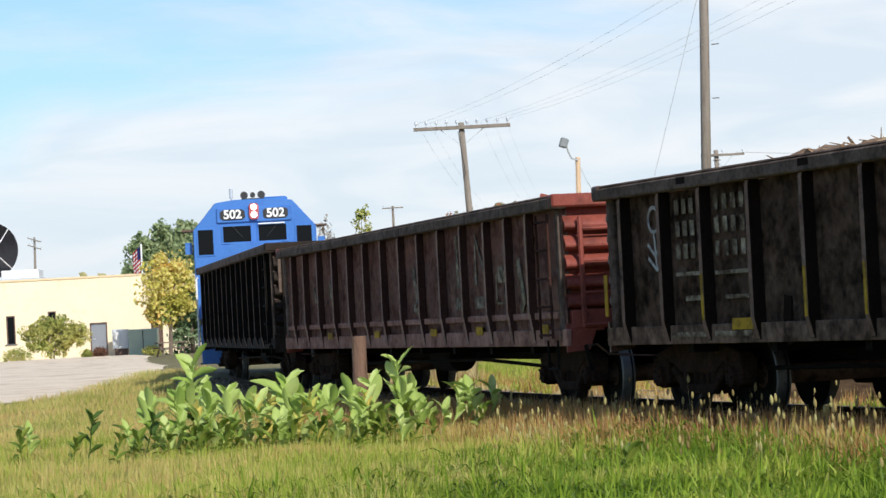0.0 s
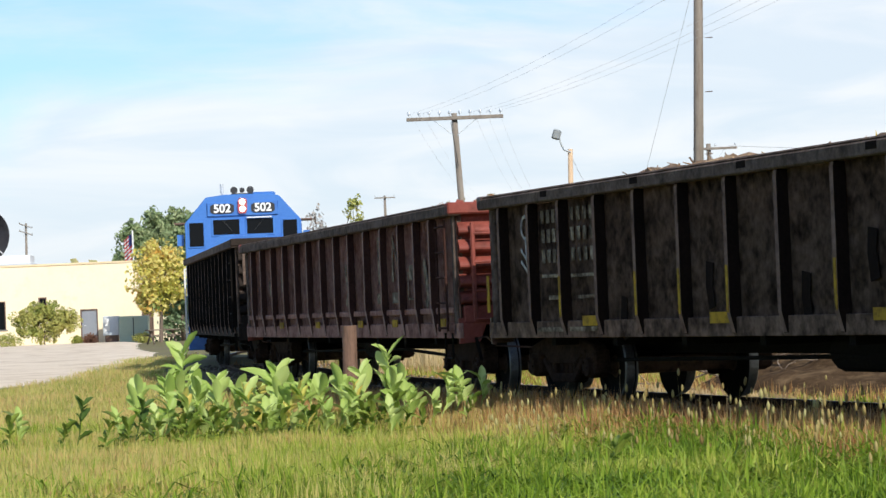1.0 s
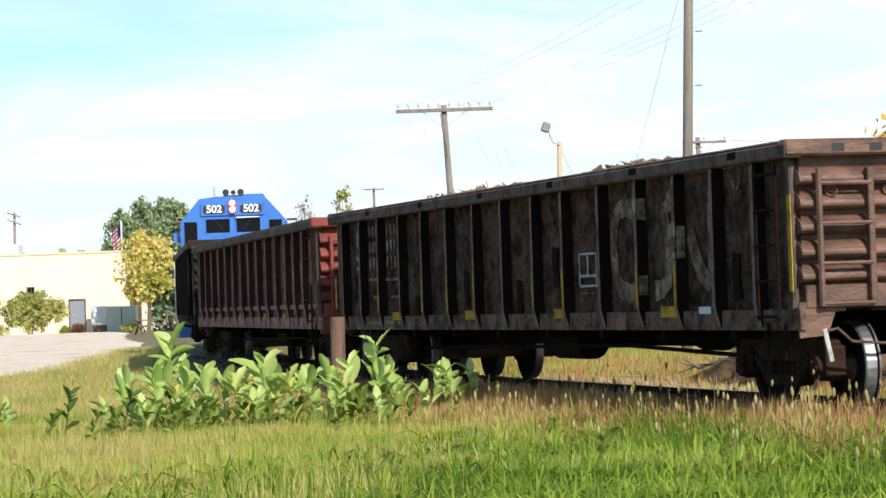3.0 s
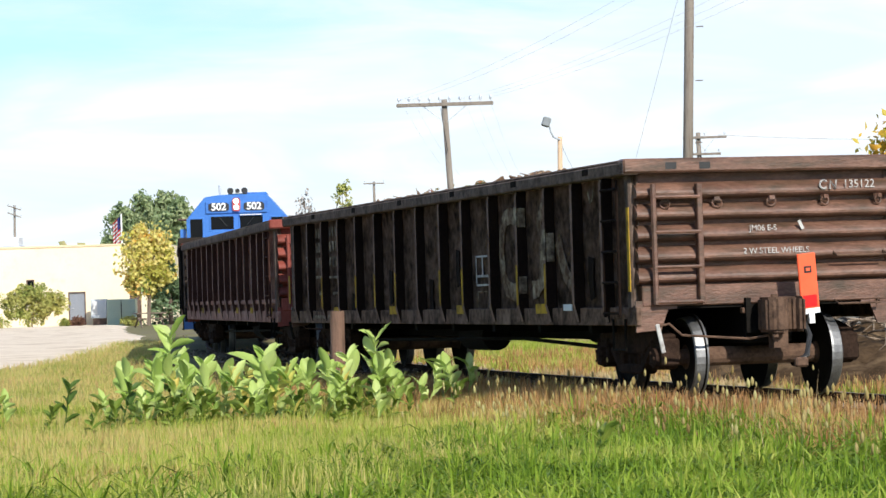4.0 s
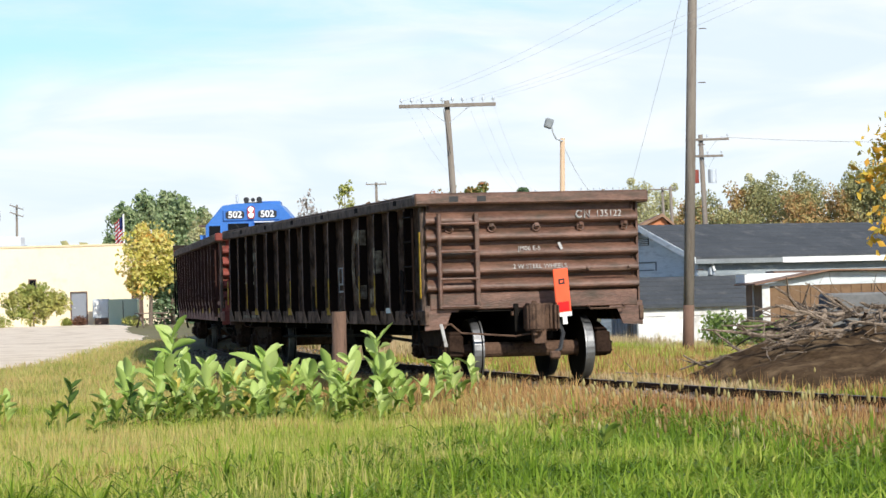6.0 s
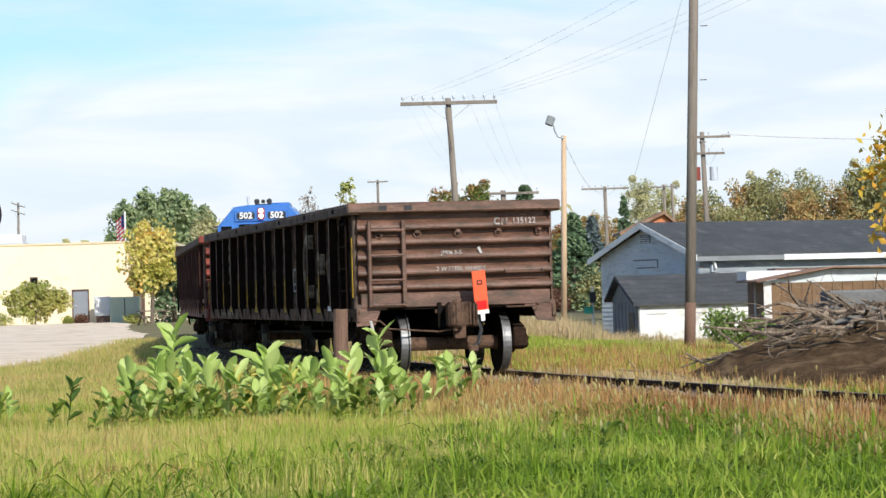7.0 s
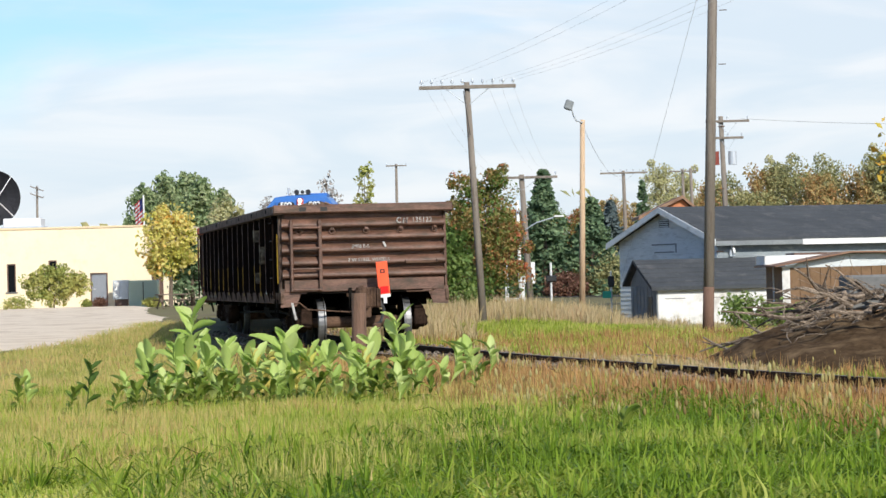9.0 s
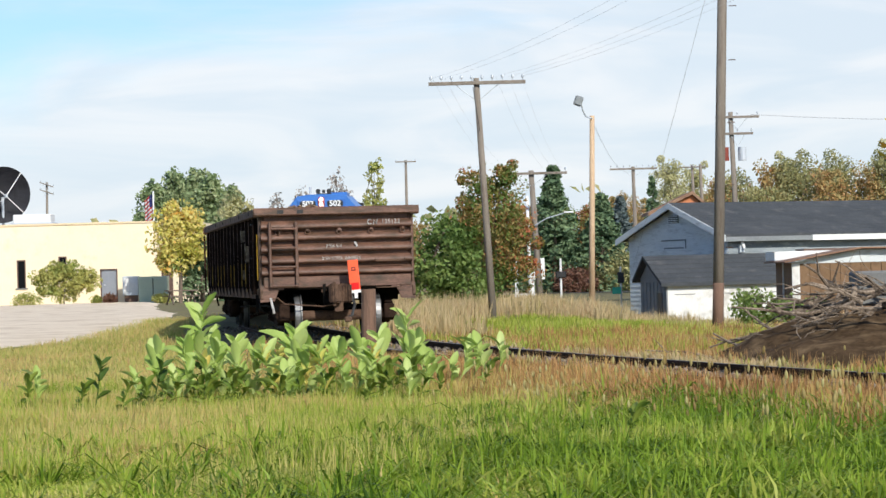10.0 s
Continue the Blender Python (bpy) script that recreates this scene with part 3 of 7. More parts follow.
def add_truck(car, u):
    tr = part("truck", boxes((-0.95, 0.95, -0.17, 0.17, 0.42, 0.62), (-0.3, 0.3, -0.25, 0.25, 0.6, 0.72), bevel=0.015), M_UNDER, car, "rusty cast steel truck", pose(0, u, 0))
    for s in (-1, 1):
        part("side_frame", SIDE_FRAME, None, tr, at=pose(s * 1.0, 0, 0))
        for q in (-1, 1):
            part("bearing", BEARING, None, tr, "dark roller bearing with a bolted cap", pose(s * 1.0, q * 0.865, WHEEL_R, 0, 0, 0 if s > 0 else 180))
        w = part("wheelset", WHEELSET, None, tr, "wheelset with polished treads", pose(0, s * 0.865, WHEEL_R))
        SPINS.append((w, s * 0.865))
        part("brake_beam", boxes((-0.7, 0.7, s * 0.36 - 0.04, s * 0.36 + 0.04, 0.33, 0.42)), M_TRUCK, tr)
    return tr


def knuckle_bm():
    """A knuckle coupler: shank, rounded head, hooked jaw with its guard arm, a lug below."""
    bm = bmesh.new()
    box(bm, -0.11, 0.11, -0.12, 0.6, 0.75, 0.95)
    extrude(bm, [(-0.19, -0.06), (-0.21, -0.2), (-0.2, -0.34), (-0.13, -0.42), (-0.02, -0.44), (0.03, -0.36), (0.0, -0.27), (0.05, -0.23), (0.13, -0.27), (0.16, -0.38), (0.21, -0.40), (0.23, -0.22), (0.17, -0.06), (0.1, 0.02), (-0.12, 0.02)], "Z", 0.66, 1.02)
    bevelled(bm, 0.04, 2)
    tube(bm, (-0.11, -0.33, 0.61), (-0.11, -0.33, 1.05), 0.035, n=10)
    extrude(bm, [(-0.1, -0.12), (0.06, -0.12), (0.06, -0.26), (-0.1, -0.26)], "Z", 0.5, 0.68)
    return bm


def gondola(name, label, length, top, posts, m_side, m_post, m_end, m_rim, m_face, ribs=5, fishbelly=False, end_low=1.02, deep=0.095):
    """Origin at the middle of the rear end, on the rails; y runs to the front."""
    car = thing(name, None, None, label, "freight car", "gondola cars")
    sheet, out, bot = 1.533 - deep, 1.575, 0.80
    for s in (-1, 1):
        bm = bmesh.new()
        x = sorted((s * sheet, s * (sheet - 0.012)))
        rim0 = top - 0.16
        # sheet with slight bulges from loads between the posts
        cols = int(length / 0.36)
        grid = []
        for i in range(cols + 1):
            u = 0.05 + (length - 0.1) * i / cols
            grid.append([bm.verts.new((s * (sheet + 0.016 * noise.noise((u * 1.3, z * 1.6, 7.7 + s))), u, z)) for z in np.linspace(bot, rim0, 7)])
        for a, b in zip(grid, grid[1:]):
            for k in range(6):
                bm.faces.new((a[k], b[k], b[k + 1], a[k + 1]) if s > 0 else (a[k], a[k + 1], b[k + 1], b[k]))
        bmesh.ops.solidify(bm, geom=bm.faces[:], thickness=0.012)
        part("side_panel", bm, m_side, car)
        part("top_chord", boxes((min(s * 1.40, s * out), max(s * 1.40, s * out), 0.0, length, rim0, top - 0.03), (min(s * 1.41, s * 1.555), max(s * 1.41, s * 1.555), 0.0, length, top - 0.03, top), bevel=0.018), m_rim, car, "dented steel top chord")
        part("side_sill", boxes((min(s * 1.42, s * 1.475), max(s * 1.42, s * 1.475), 0.0, length, bot - 0.03, bot + 0.16), bevel=0.008), m_side, car)
        if fishbelly:
            part("side_rail", boxes((min(s * sheet, s * (sheet + 0.04)), max(s * sheet, s * (sheet + 0.04)), 0.3, length - 0.3, 1.08, 1.16), bevel=0.01), m_side, car)
    # posts: hat sections, tapering in at the foot
    post = bmesh.new()
    zt = top - 0.16
    foot = 1.16 if fishbelly else 1.0
    w0, w1 = 0.05, 0.042
    secs = [(bot + 0.0, deep - 0.05, w0 * 1.6), (foot, deep + 0.003, w0 * 1.1), (zt - 0.05, deep, w0 * 1.05), (zt, deep - 0.01, w0 * 1.05)]
    rings = []
    for z, d, w in secs:
        rings.append([post.verts.new(p) for p in ((0, -w, z), (d, -w1, z), (d, w1, z), (0, w, z))])
    for a, b in zip(rings, rings[1:]):
        for i in range(4):
            post.faces.new((a[i], a[(i + 1) % 4], b[(i + 1) % 4], b[i]))
    post.faces.new(rings[0][::-1])
    post.faces.new(rings[-1])
    bevelled(post, 0.006)
    # outward faces get the paler steel, the sides the shade-darkened one
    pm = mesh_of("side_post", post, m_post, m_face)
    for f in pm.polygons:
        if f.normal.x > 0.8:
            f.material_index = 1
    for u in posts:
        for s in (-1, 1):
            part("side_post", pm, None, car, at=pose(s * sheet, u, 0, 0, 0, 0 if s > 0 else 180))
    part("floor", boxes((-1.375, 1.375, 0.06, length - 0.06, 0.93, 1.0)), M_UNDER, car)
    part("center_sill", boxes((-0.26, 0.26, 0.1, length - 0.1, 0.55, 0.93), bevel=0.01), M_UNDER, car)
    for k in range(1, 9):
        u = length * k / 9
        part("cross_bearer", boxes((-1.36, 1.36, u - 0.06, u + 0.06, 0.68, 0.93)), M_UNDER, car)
    # ends
    for e in (0, 1):
        d = 1 if e == 0 else -1
        y0 = 0.0 if e == 0 else length
        end = part("end_panel", boxes((-1.37, 1.37, min(y0 + d * 0.15, y0 + d * 0.18), max(y0 + d * 0.15, y0 + d * 0.18), end_low, top - 0.12)), m_end, car, "corrugated end panel")
        span = (top - 0.2 - (end_low + 0.16)) / ribs
        for k in range(ribs):
            z0 = end_low + 0.16 + k * span + 0.012
            h = span - 0.062
            # a pressed rib: a long upper slope, a round nose and a short underside
            pts = [(0.045, z0 - 0.008), (-0.03, z0), (-0.075, z0 + h * 0.09), (-0.098, z0 + h * 0.22), (-0.10, z0 + h * 0.36), (-0.088, z0 + h * 0.52), (-0.062, z0 + h * 0.72), (-0.02, z0 + h * 0.92), (0.045, z0 + h + 0.015)]
            rb = bmesh.new()
            rows = []
            for i in range(25):
                x = -1.43 + 2.86 * i / 24
                dent = 0.012 * noise.noise((x * 2.1, k * 3.3, e + top)) if 0 < i < 24 else 0.0
                rows.append([rb.verts.new((x, y0 + d * (0.11 + a + dent), z + dent * 0.5)) for a, z in pts])
            for r0, r1 in zip(rows, rows[1:]):
                for i in range(len(pts)):
                    rb.faces.new((r0[i], r0[(i + 1) % len(pts)], r1[(i + 1) % len(pts)], r1[i]))
            rb.faces.new(rows[0])
            rb.faces.new(rows[-1][::-1])
            bmesh.ops.recalc_face_normals(rb, faces=rb.faces[:])
            part("end_rib", rb, m_end, end)
        part("end_sill", boxes((-1.40, 1.40, min(y0 + d * 0.02, y0 + d * 0.14), max(y0 + d * 0.02, y0 + d * 0.14), end_low - 0.06, end_low + 0.15), bevel=0.012), m_end, car)
        part("end_rim", boxes((-out, out, min(y0 - d * 0.02, y0 + d * 0.16), max(y0 - d * 0.02, y0 + d * 0.16), top - 0.145, top + 0.004), bevel=0.02), m_end, car)
        for s in (-1, 1):
            part("corner_post", boxes((min(s * 1.36, s * 1.475), max(s * 1.36, s * 1.475), min(y0 + d * 0.13, y0 + d * 0.27), max(y0 + d * 0.13, y0 + d * 0.27), 0.80, top - 0.145), bevel=0.02), m_end if s > 0 else m_rim, car)
            bm = bmesh.new()
            extrude(bm, [(s * 1.47, 1.02), (s * 1.02, 1.02), (s * 1.02, 0.93), (s * 1.12, 0.93), (s * 1.2, 0.72), (s * 1.47, 0.70)], "Y", min(y0 + d * 0.03, y0 + d * 0.06), max(y0 + d * 0.03, y0 + d * 0.06))
            part("end_gusset", bm, m_end, car)
        part("coupler", knuckle_bm(), M_TRUCK, car, "rusty knuckle coupler", pose(0, y0 - d * 0.02, 0, 0, 0, 0 if e == 0 else 180))
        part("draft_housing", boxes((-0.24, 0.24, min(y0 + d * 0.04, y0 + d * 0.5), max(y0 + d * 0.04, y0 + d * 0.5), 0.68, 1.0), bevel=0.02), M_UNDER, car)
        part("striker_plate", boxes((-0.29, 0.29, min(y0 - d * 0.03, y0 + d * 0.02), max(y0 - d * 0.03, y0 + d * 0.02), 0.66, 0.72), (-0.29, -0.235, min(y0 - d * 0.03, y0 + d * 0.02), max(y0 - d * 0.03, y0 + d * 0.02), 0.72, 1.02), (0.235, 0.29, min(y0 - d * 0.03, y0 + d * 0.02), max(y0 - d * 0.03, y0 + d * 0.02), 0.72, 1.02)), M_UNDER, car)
        s = -d
        part("uncoupling_rod", rod((0.08 * s, y0 - d * 0.26, 0.56), (0.12 * s, y0 - d * 0.2, 0.63), (0.3 * s, y0 - d * 0.1, 0.60), (1.02 * s, y0 - d * 0.08, 0.66), (1.16 * s, y0 - d * 0.09, 0.78), (1.27 * s, y0 - d * 0.09, 0.76), r=0.014), M_TRUCK, car, "thin rusty uncoupling rod")
        part("uncoupling_handle", boxes((-0.022, 0.022, -0.012, 0.012, -0.3, 0.0), bevel=0.006), M_CHALK if e == 0 and m_end is M_END_A else M_UNDER, car, "flat handle of the uncoupling rod", pose(1.29 * s, y0 - d * 0.09, 0.78, 0, 12 * s, 0))
        # end ladder on the rod's side
        lad = part("ladder", rod((1.27 * s, y0 - d * 0.04, 0.98), (1.27 * s, y0 - d * 0.04, top - 0.26), r=0.03), m_end, car, "welded end ladder")
        part("ladder_rail", boxes((min(s * 0.74, s * 0.80), max(s * 0.74, s * 0.80), min(y0 - d * 0.06, y0 + d * 0.02), max(y0 - d * 0.06, y0 + d * 0.02), 0.98, top - 0.26), bevel=0.008), m_end, lad)
        for k in range(4):
            z = 1.0 + k * (top - 1.36) / 3.1
            part("rung", rod((1.27 * s, y0 - d * 0.05, z), (0.77 * s, y0 - d * 0.05, z), r=0.02), m_end, lad)
        # side ladder near the same corner
        sl = part("side_ladder", rod((s * 1.56, y0 + d * 0.72, 0.86), (s * 1.56, y0 + d * 0.72, top - 0.2), r=0.016), m_post, car, "narrow side ladder")
        part("ladder_rail", rod((s * 1.56, y0 + d * 0.26, 0.86), (s * 1.56, y0 + d * 0.26, top - 0.2), r=0.016), m_post, sl)
        for k in range(5):
            z = 0.9 + k * 0.32
            part("rung", rod((s * 1.57, y0 + d * 0.24, z), (s * 1.57, y0 + d * 0.74, z), r=0.015), m_post, sl)
        part("sill_step", rod((s * 1.5, y0 + d * 0.28, 0.84), (s * 1.5, y0 + d * 0.28, 0.52), (s * 1.5, y0 + d * 0.66, 0.52), (s * 1.5, y0 + d * 0.66, 0.84), r=0.014), M_UNDER, car)
    for u in (1.35, length - 1.35):
        add_truck(car, u)
    part("brake_cylinder", rod((0.55, length * 0.4, 0.62), (0.55, length * 0.4 + 0.6, 0.62), r=0.16, n=14), M_UNDER, car)
    part("air_tank", rod((-0.7, length * 0.46, 0.6), (-0.7, length * 0.46 + 1.1, 0.6), r=0.2, n=14), M_UNDER, car)
    part("brake_pipe", rod((-0.9, 2.6, 0.5), (-0.9, length * 0.35, 0.58), (-0.9, length - 2.6, 0.5), r=0.025), M_UNDER, car)
    return car


def decal(car, name, rows, material, label="", x=None):
    """Paint on the near side: (u0, u1, z0, z1) patches a few millimetres proud."""
    x = x or (-1.436 if car is gondola_a else -1.458)
    return part(name, boxes(*[(x - 0.004, x + 0.004, a, b, c, d) for a, b, c, d in rows]), material, car, label)


def stroke(car, name, lines, w, material, label="", x=None):
    """Painted ribbons on the near side, one part for each (u, z) line."""
    x = x or (-1.438 if car is gondola_a else -1.46)
    for pts in lines:
        bm = bmesh.new()
        rows = []
        for k, (u, z) in enumerate(pts):
            a, b = pts[max(k - 1, 0)], pts[min(k + 1, len(pts) - 1)]
            d = Vector((b[0] - a[0], b[1] - a[1]))
            d = d.normalized() if d.length > 1e-6 else Vector((0, 1))
            wob = w * 0.5 * (1 + 0.25 * noise.noise((u * 3, z * 3, w * 9)))
            rows.append([bm.verts.new((x + e, u - s * d.y * wob, z + s * d.x * wob)) for e in (0, 0.008) for s in (-1, 1)])
        for r0, r1 in zip(rows, rows[1:]):
            for i0, i1 in ((0, 1), (1, 3), (3, 2), (2, 0)):
                bm.faces.new((r0[i0], r0[i1], r1[i1], r1[i0]))
        bmesh.ops.recalc_face_normals(bm, faces=bm.faces[:])
        part(name, bm, material, car, label)


def rear_face(x, z, y):
    return pose(x, y, z, 90, 0, 0)


POSTS_A = [0.87, 1.85, 2.83, 3.89, 5.02, 6.2, 7.24, 8.38, 9.5, 10.64, 11.76, 12.85, 13.92, 14.88, 15.85]
POSTS_B = [1.28, 2.2, 3.15, 4.3, 5.45, 6.6, 7.7, 8.8, 9.95, 11.05, 12.15, 13.3, 14.4, 15.4]
POSTS_C = [0.7 + 1.16 * k for k in range(14)]

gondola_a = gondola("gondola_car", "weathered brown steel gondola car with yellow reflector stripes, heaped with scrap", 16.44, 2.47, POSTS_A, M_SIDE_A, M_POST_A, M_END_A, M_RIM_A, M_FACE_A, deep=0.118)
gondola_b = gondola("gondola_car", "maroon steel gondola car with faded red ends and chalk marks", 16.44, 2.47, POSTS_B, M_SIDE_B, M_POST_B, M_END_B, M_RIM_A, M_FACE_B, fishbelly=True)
gondola_c = gondola("gondola_car", "sooty dark gondola car coupled behind the locomotive", 16.44, 2.63, POSTS_C, M_SIDE_C, M_UNDER, M_SIDE_C, M_RIM_A, M_FACE_A)


def dress_a():
    car = gondola_a
    for u in (13.92, 11.76, 10.64, 9.5, 7.24, 6.2, 3.89, 2.83):
        part("reflector_stripe", boxes((-1.542, -1.534, u - 0.024, u + 0.024, 1.0, 1.46)), M_YELLOW, car, "worn yellow reflector stripe")
    part("reflector_stripe", boxes((-1.512, -1.503, 16.3, 16.38, 1.08, 1.52)), M_YELLOW, car, "worn yellow reflector stripe")
    part("reflector_stripe", boxes((-1.512, -1.503, 0.06, 0.13, 1.12, 1.98)), M_YELLOW, car, "worn yellow reflector stripe")
    for u in (13.15, 9.8, 6.42, 3.12):
        part("reflector_plate", boxes((-1.488, -1.478, u - 0.24, u + 0.24, 0.90, 1.01)), M_YELLOW, car, "yellow reflector plate")
    for u in (14.38, 13.38):
        part("sill_stripe", boxes((-1.486, -1.478, u - 0.4, u + 0.4, 0.84, 0.89)), M_CREAM, car, "pale painted sill stripe")
    # owner's name: bars of its size
    for z in (2.07, 1.85, 1.62):
        for k in range(8):
            u = 14.62 - 0.17 * k if k < 4 else 13.72 - 0.19 * (k - 4)
            decal(car, "lettering_bar", [(u - 0.045, u + 0.045, z, z + 0.15)], M_CREAM, "worn cream lettering bar")
    for r in ((14.02, 14.7, 1.45, 1.49), (13.0, 13.8, 1.44, 1.48), (13.1, 13.6, 1.2, 1.24), (14.1, 14.5, 1.2, 1.25)):
        decal(car, "data_bar", [r], M_CREAM, "faded data line")
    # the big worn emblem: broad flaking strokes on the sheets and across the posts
    stroke(car, "worn_emblem", [[(4.12, 2.0), (4.4, 2.06), (4.62, 2.02), (4.76, 1.86), (4.8, 1.6), (4.76, 1.36), (4.6, 1.2), (4.35, 1.15), (4.1, 1.16)],
                                [(3.62, 1.17), (3.42, 1.18), (3.26, 1.26), (3.2, 1.5), (3.22, 1.75), (3.3, 1.95), (3.16, 2.06), (3.0, 2.08), (2.92, 2.0)],
                                [(2.64, 1.72), (2.5, 1.5), (2.36, 1.32), (2.2, 1.24), (2.1, 1.3), (2.08, 1.55), (2.06, 1.85), (2.04, 2.12)]], 0.21, M_FLAKED, "cream emblem flaked down to patches")
    for r in ((-1.542, -1.532, 3.845, 3.935, 1.92, 2.13), (-1.542, -1.532, 2.785, 2.875, 1.50, 1.84), (-1.525, -1.44, 3.815, 3.842, 1.90, 2.12), (-1.525, -1.44, 3.815, 3.842, 1.13, 1.33), (-1.525, -1.44, 2.755, 2.782, 1.48, 1.80)):
        part("emblem_patch", boxes(r), M_CREAM, car)
    for u0, z0 in ((15.0, 1.6), (12.3, 1.2), (8.0, 1.35), (6.7, 1.7), (1.5, 1.5), (10.1, 1.5)):
        stroke(car, "soot_streak", [[(u0, z0), (u0 + 0.03, z0 - 0.22), (u0 - 0.02, z0 - 0.45)]], 0.16, M_POST_A)
    stroke(car, "stencil_frame", [[(5.9, 1.25), (5.9, 1.6), (5.36, 1.6), (5.36, 1.25), (5.9, 1.25)], [(5.9, 1.36), (5.36, 1.36)], [(5.63, 1.36), (5.63, 1.6)]], 0.03, M_CHALK, "thin white stencil frame")
    stroke(car, "stencil_frame", [[(5.85, 0.98), (5.85, 1.17), (5.4, 1.17), (5.4, 0.98)]], 0.015, M_CREAM)
    part("tag_plate", boxes((-1.488, -1.478, 2.05, 2.35, 0.93, 1.0)), M_STEELGREY, car, "small grey tag plate")
    ring = [(15.2 + 0.13 * math.sin(a), 2.05 + 0.13 * math.cos(a)) for a in np.linspace(0, 2 * math.pi, 13)]
    stroke(car, "chalk_flower", [ring, [(15.2, 1.92), (15.16, 1.55)], [(15.36, 1.80), (15.19, 1.68), (15.02, 1.80)], [(15.36, 1.66), (15.16, 1.53), (14.98, 1.66)]], 0.035, M_CHALK, "white chalk drawing of a flower")
    stroke(car, "chalk_scrawl", [[(1.55, 2.2), (1.48, 2.08), (1.4, 2.12), (1.34, 2.25)]], 0.03, M_CREAM)
    # rear end: lettering, lashing rings, grab irons
    y = 0.003
    letters("end_number", "135122", 0.12, M_CHALK, car, rear_face(1.03, 2.17, y), "white stencilled car number")
    stroke_ring = [(0.63 + 0.042 * math.cos(a), 2.17 + 0.045 * math.sin(a)) for a in np.linspace(0.7, 5.6, 9)]
    for pts in (stroke_ring, [(0.70, 2.12), (0.705, 2.215), (0.765, 2.125), (0.77, 2.215)]):
        part("initials_mark", rod(*[(px, 0.0, pz) for px, pz in pts], r=0.012, n=4), M_CHALK, car)
    letters("end_stencil", "2 W STEEL WHEELS", 0.085, M_CHALK, car, rear_face(0.08, 1.50, y), "faded stencil")
    part("stencil_bar", boxes((-0.018, 0.018, -0.004, 0.006, -0.05, 0.05)), M_CHALK, car, at=pose(0.36, 0.0, 1.76, 0, -25, 0))
    for x in (-1.12, -0.55, 0.05, 0.65, 1.25):
        bm = bmesh.new()
        loop = [Vector((0, 0.05 * math.cos(a), 0.045 * math.sin(a) - 0.03)) for a in np.linspace(0, 2 * math.pi, 10)]
        for a, b in zip(loop, loop[1:]):
            tube(bm, a, b, 0.012, n=5)
        box(bm, -0.03, 0.03, -0.03, 0.03, -0.005, 0.035)
        part("lashing_ring", bm, M_END_A, car, "rusty lashing ring", pose(x, 0.03, 2.035, 0, 0, 90 + 25 * x))
    for k in range(6):
        part("rim_dent", boxes((-1.579, -1.571, 1.1 + 2.6 * k, 1.3 + 2.6 * k, 2.36, 2.43), bevel=0.003), M_POST_A, car)
    letters("end_stencil", "JM06 E-S", 0.085, M_CHALK, car, rear_face(-0.06, 1.735, y), "faded stencil")
    for z, x0, x1 in ((1.43, 0.72, 1.28), (0.93, 0.72, 1.2)):
        part("grab_iron", rod((x0, 0.02, z + 0.04), (x0, -0.07, z), (x1, -0.07, z), (x1, 0.02, z + 0.04), r=0.013), M_TRUCK, car)
    part("retainer_valve", boxes((-0.32, -0.22, 0.0, 0.08, 0.86, 0.92), bevel=0.01), M_TRUCK, car)
    part("brake_hose", rod((0.22, -0.25, 0.84), (0.27, -0.34, 0.62), (0.2, -0.42, 0.42), (0.1, -0.42, 0.36), r=0.03, n=8), M_BLACK, car, "hanging rubber brake hose")
    part("glad_hand", boxes((0.06, 0.2, -0.47, -0.38, 0.30, 0.4), bevel=0.02), M_TRUCK, car)
    for x in (-1.06, -0.69):
        part("end_notch", boxes((x - 0.06, x + 0.06, -0.024, 0.0, 2.36, 2.43)), M_BLACK, car)
    # rear marker on the coupler
    lean = pose(0.29, -0.34, 0.86, 4, -5, 0)
    mk = part("rear_marker", boxes((-0.10, 0.10, -0.015, 0.015, 0.03, 0.60), bevel=0.008), M_ORANGE, car, "orange end of train marker", lean)
    part("marker_foot", boxes((-0.10, 0.10, -0.02, 0.02, -0.02, 0.035), (-0.03, 0.03, -0.03, 0.03, -0.12, -0.0)), M_WHITE, mk)
    part("marker_lens", boxes((-0.075, 0.075, -0.022, -0.016, 0.05, 0.17)), M_RED, mk)
    part("marker_badge", boxes((-0.04, 0.04, -0.02, -0.016, 0.40, 0.47)), M_BLACK, mk)
    part("marker_badge", boxes((-0.022, 0.022, -0.024, -0.021, 0.42, 0.45)), M_ORANGE, mk)


dress_a()


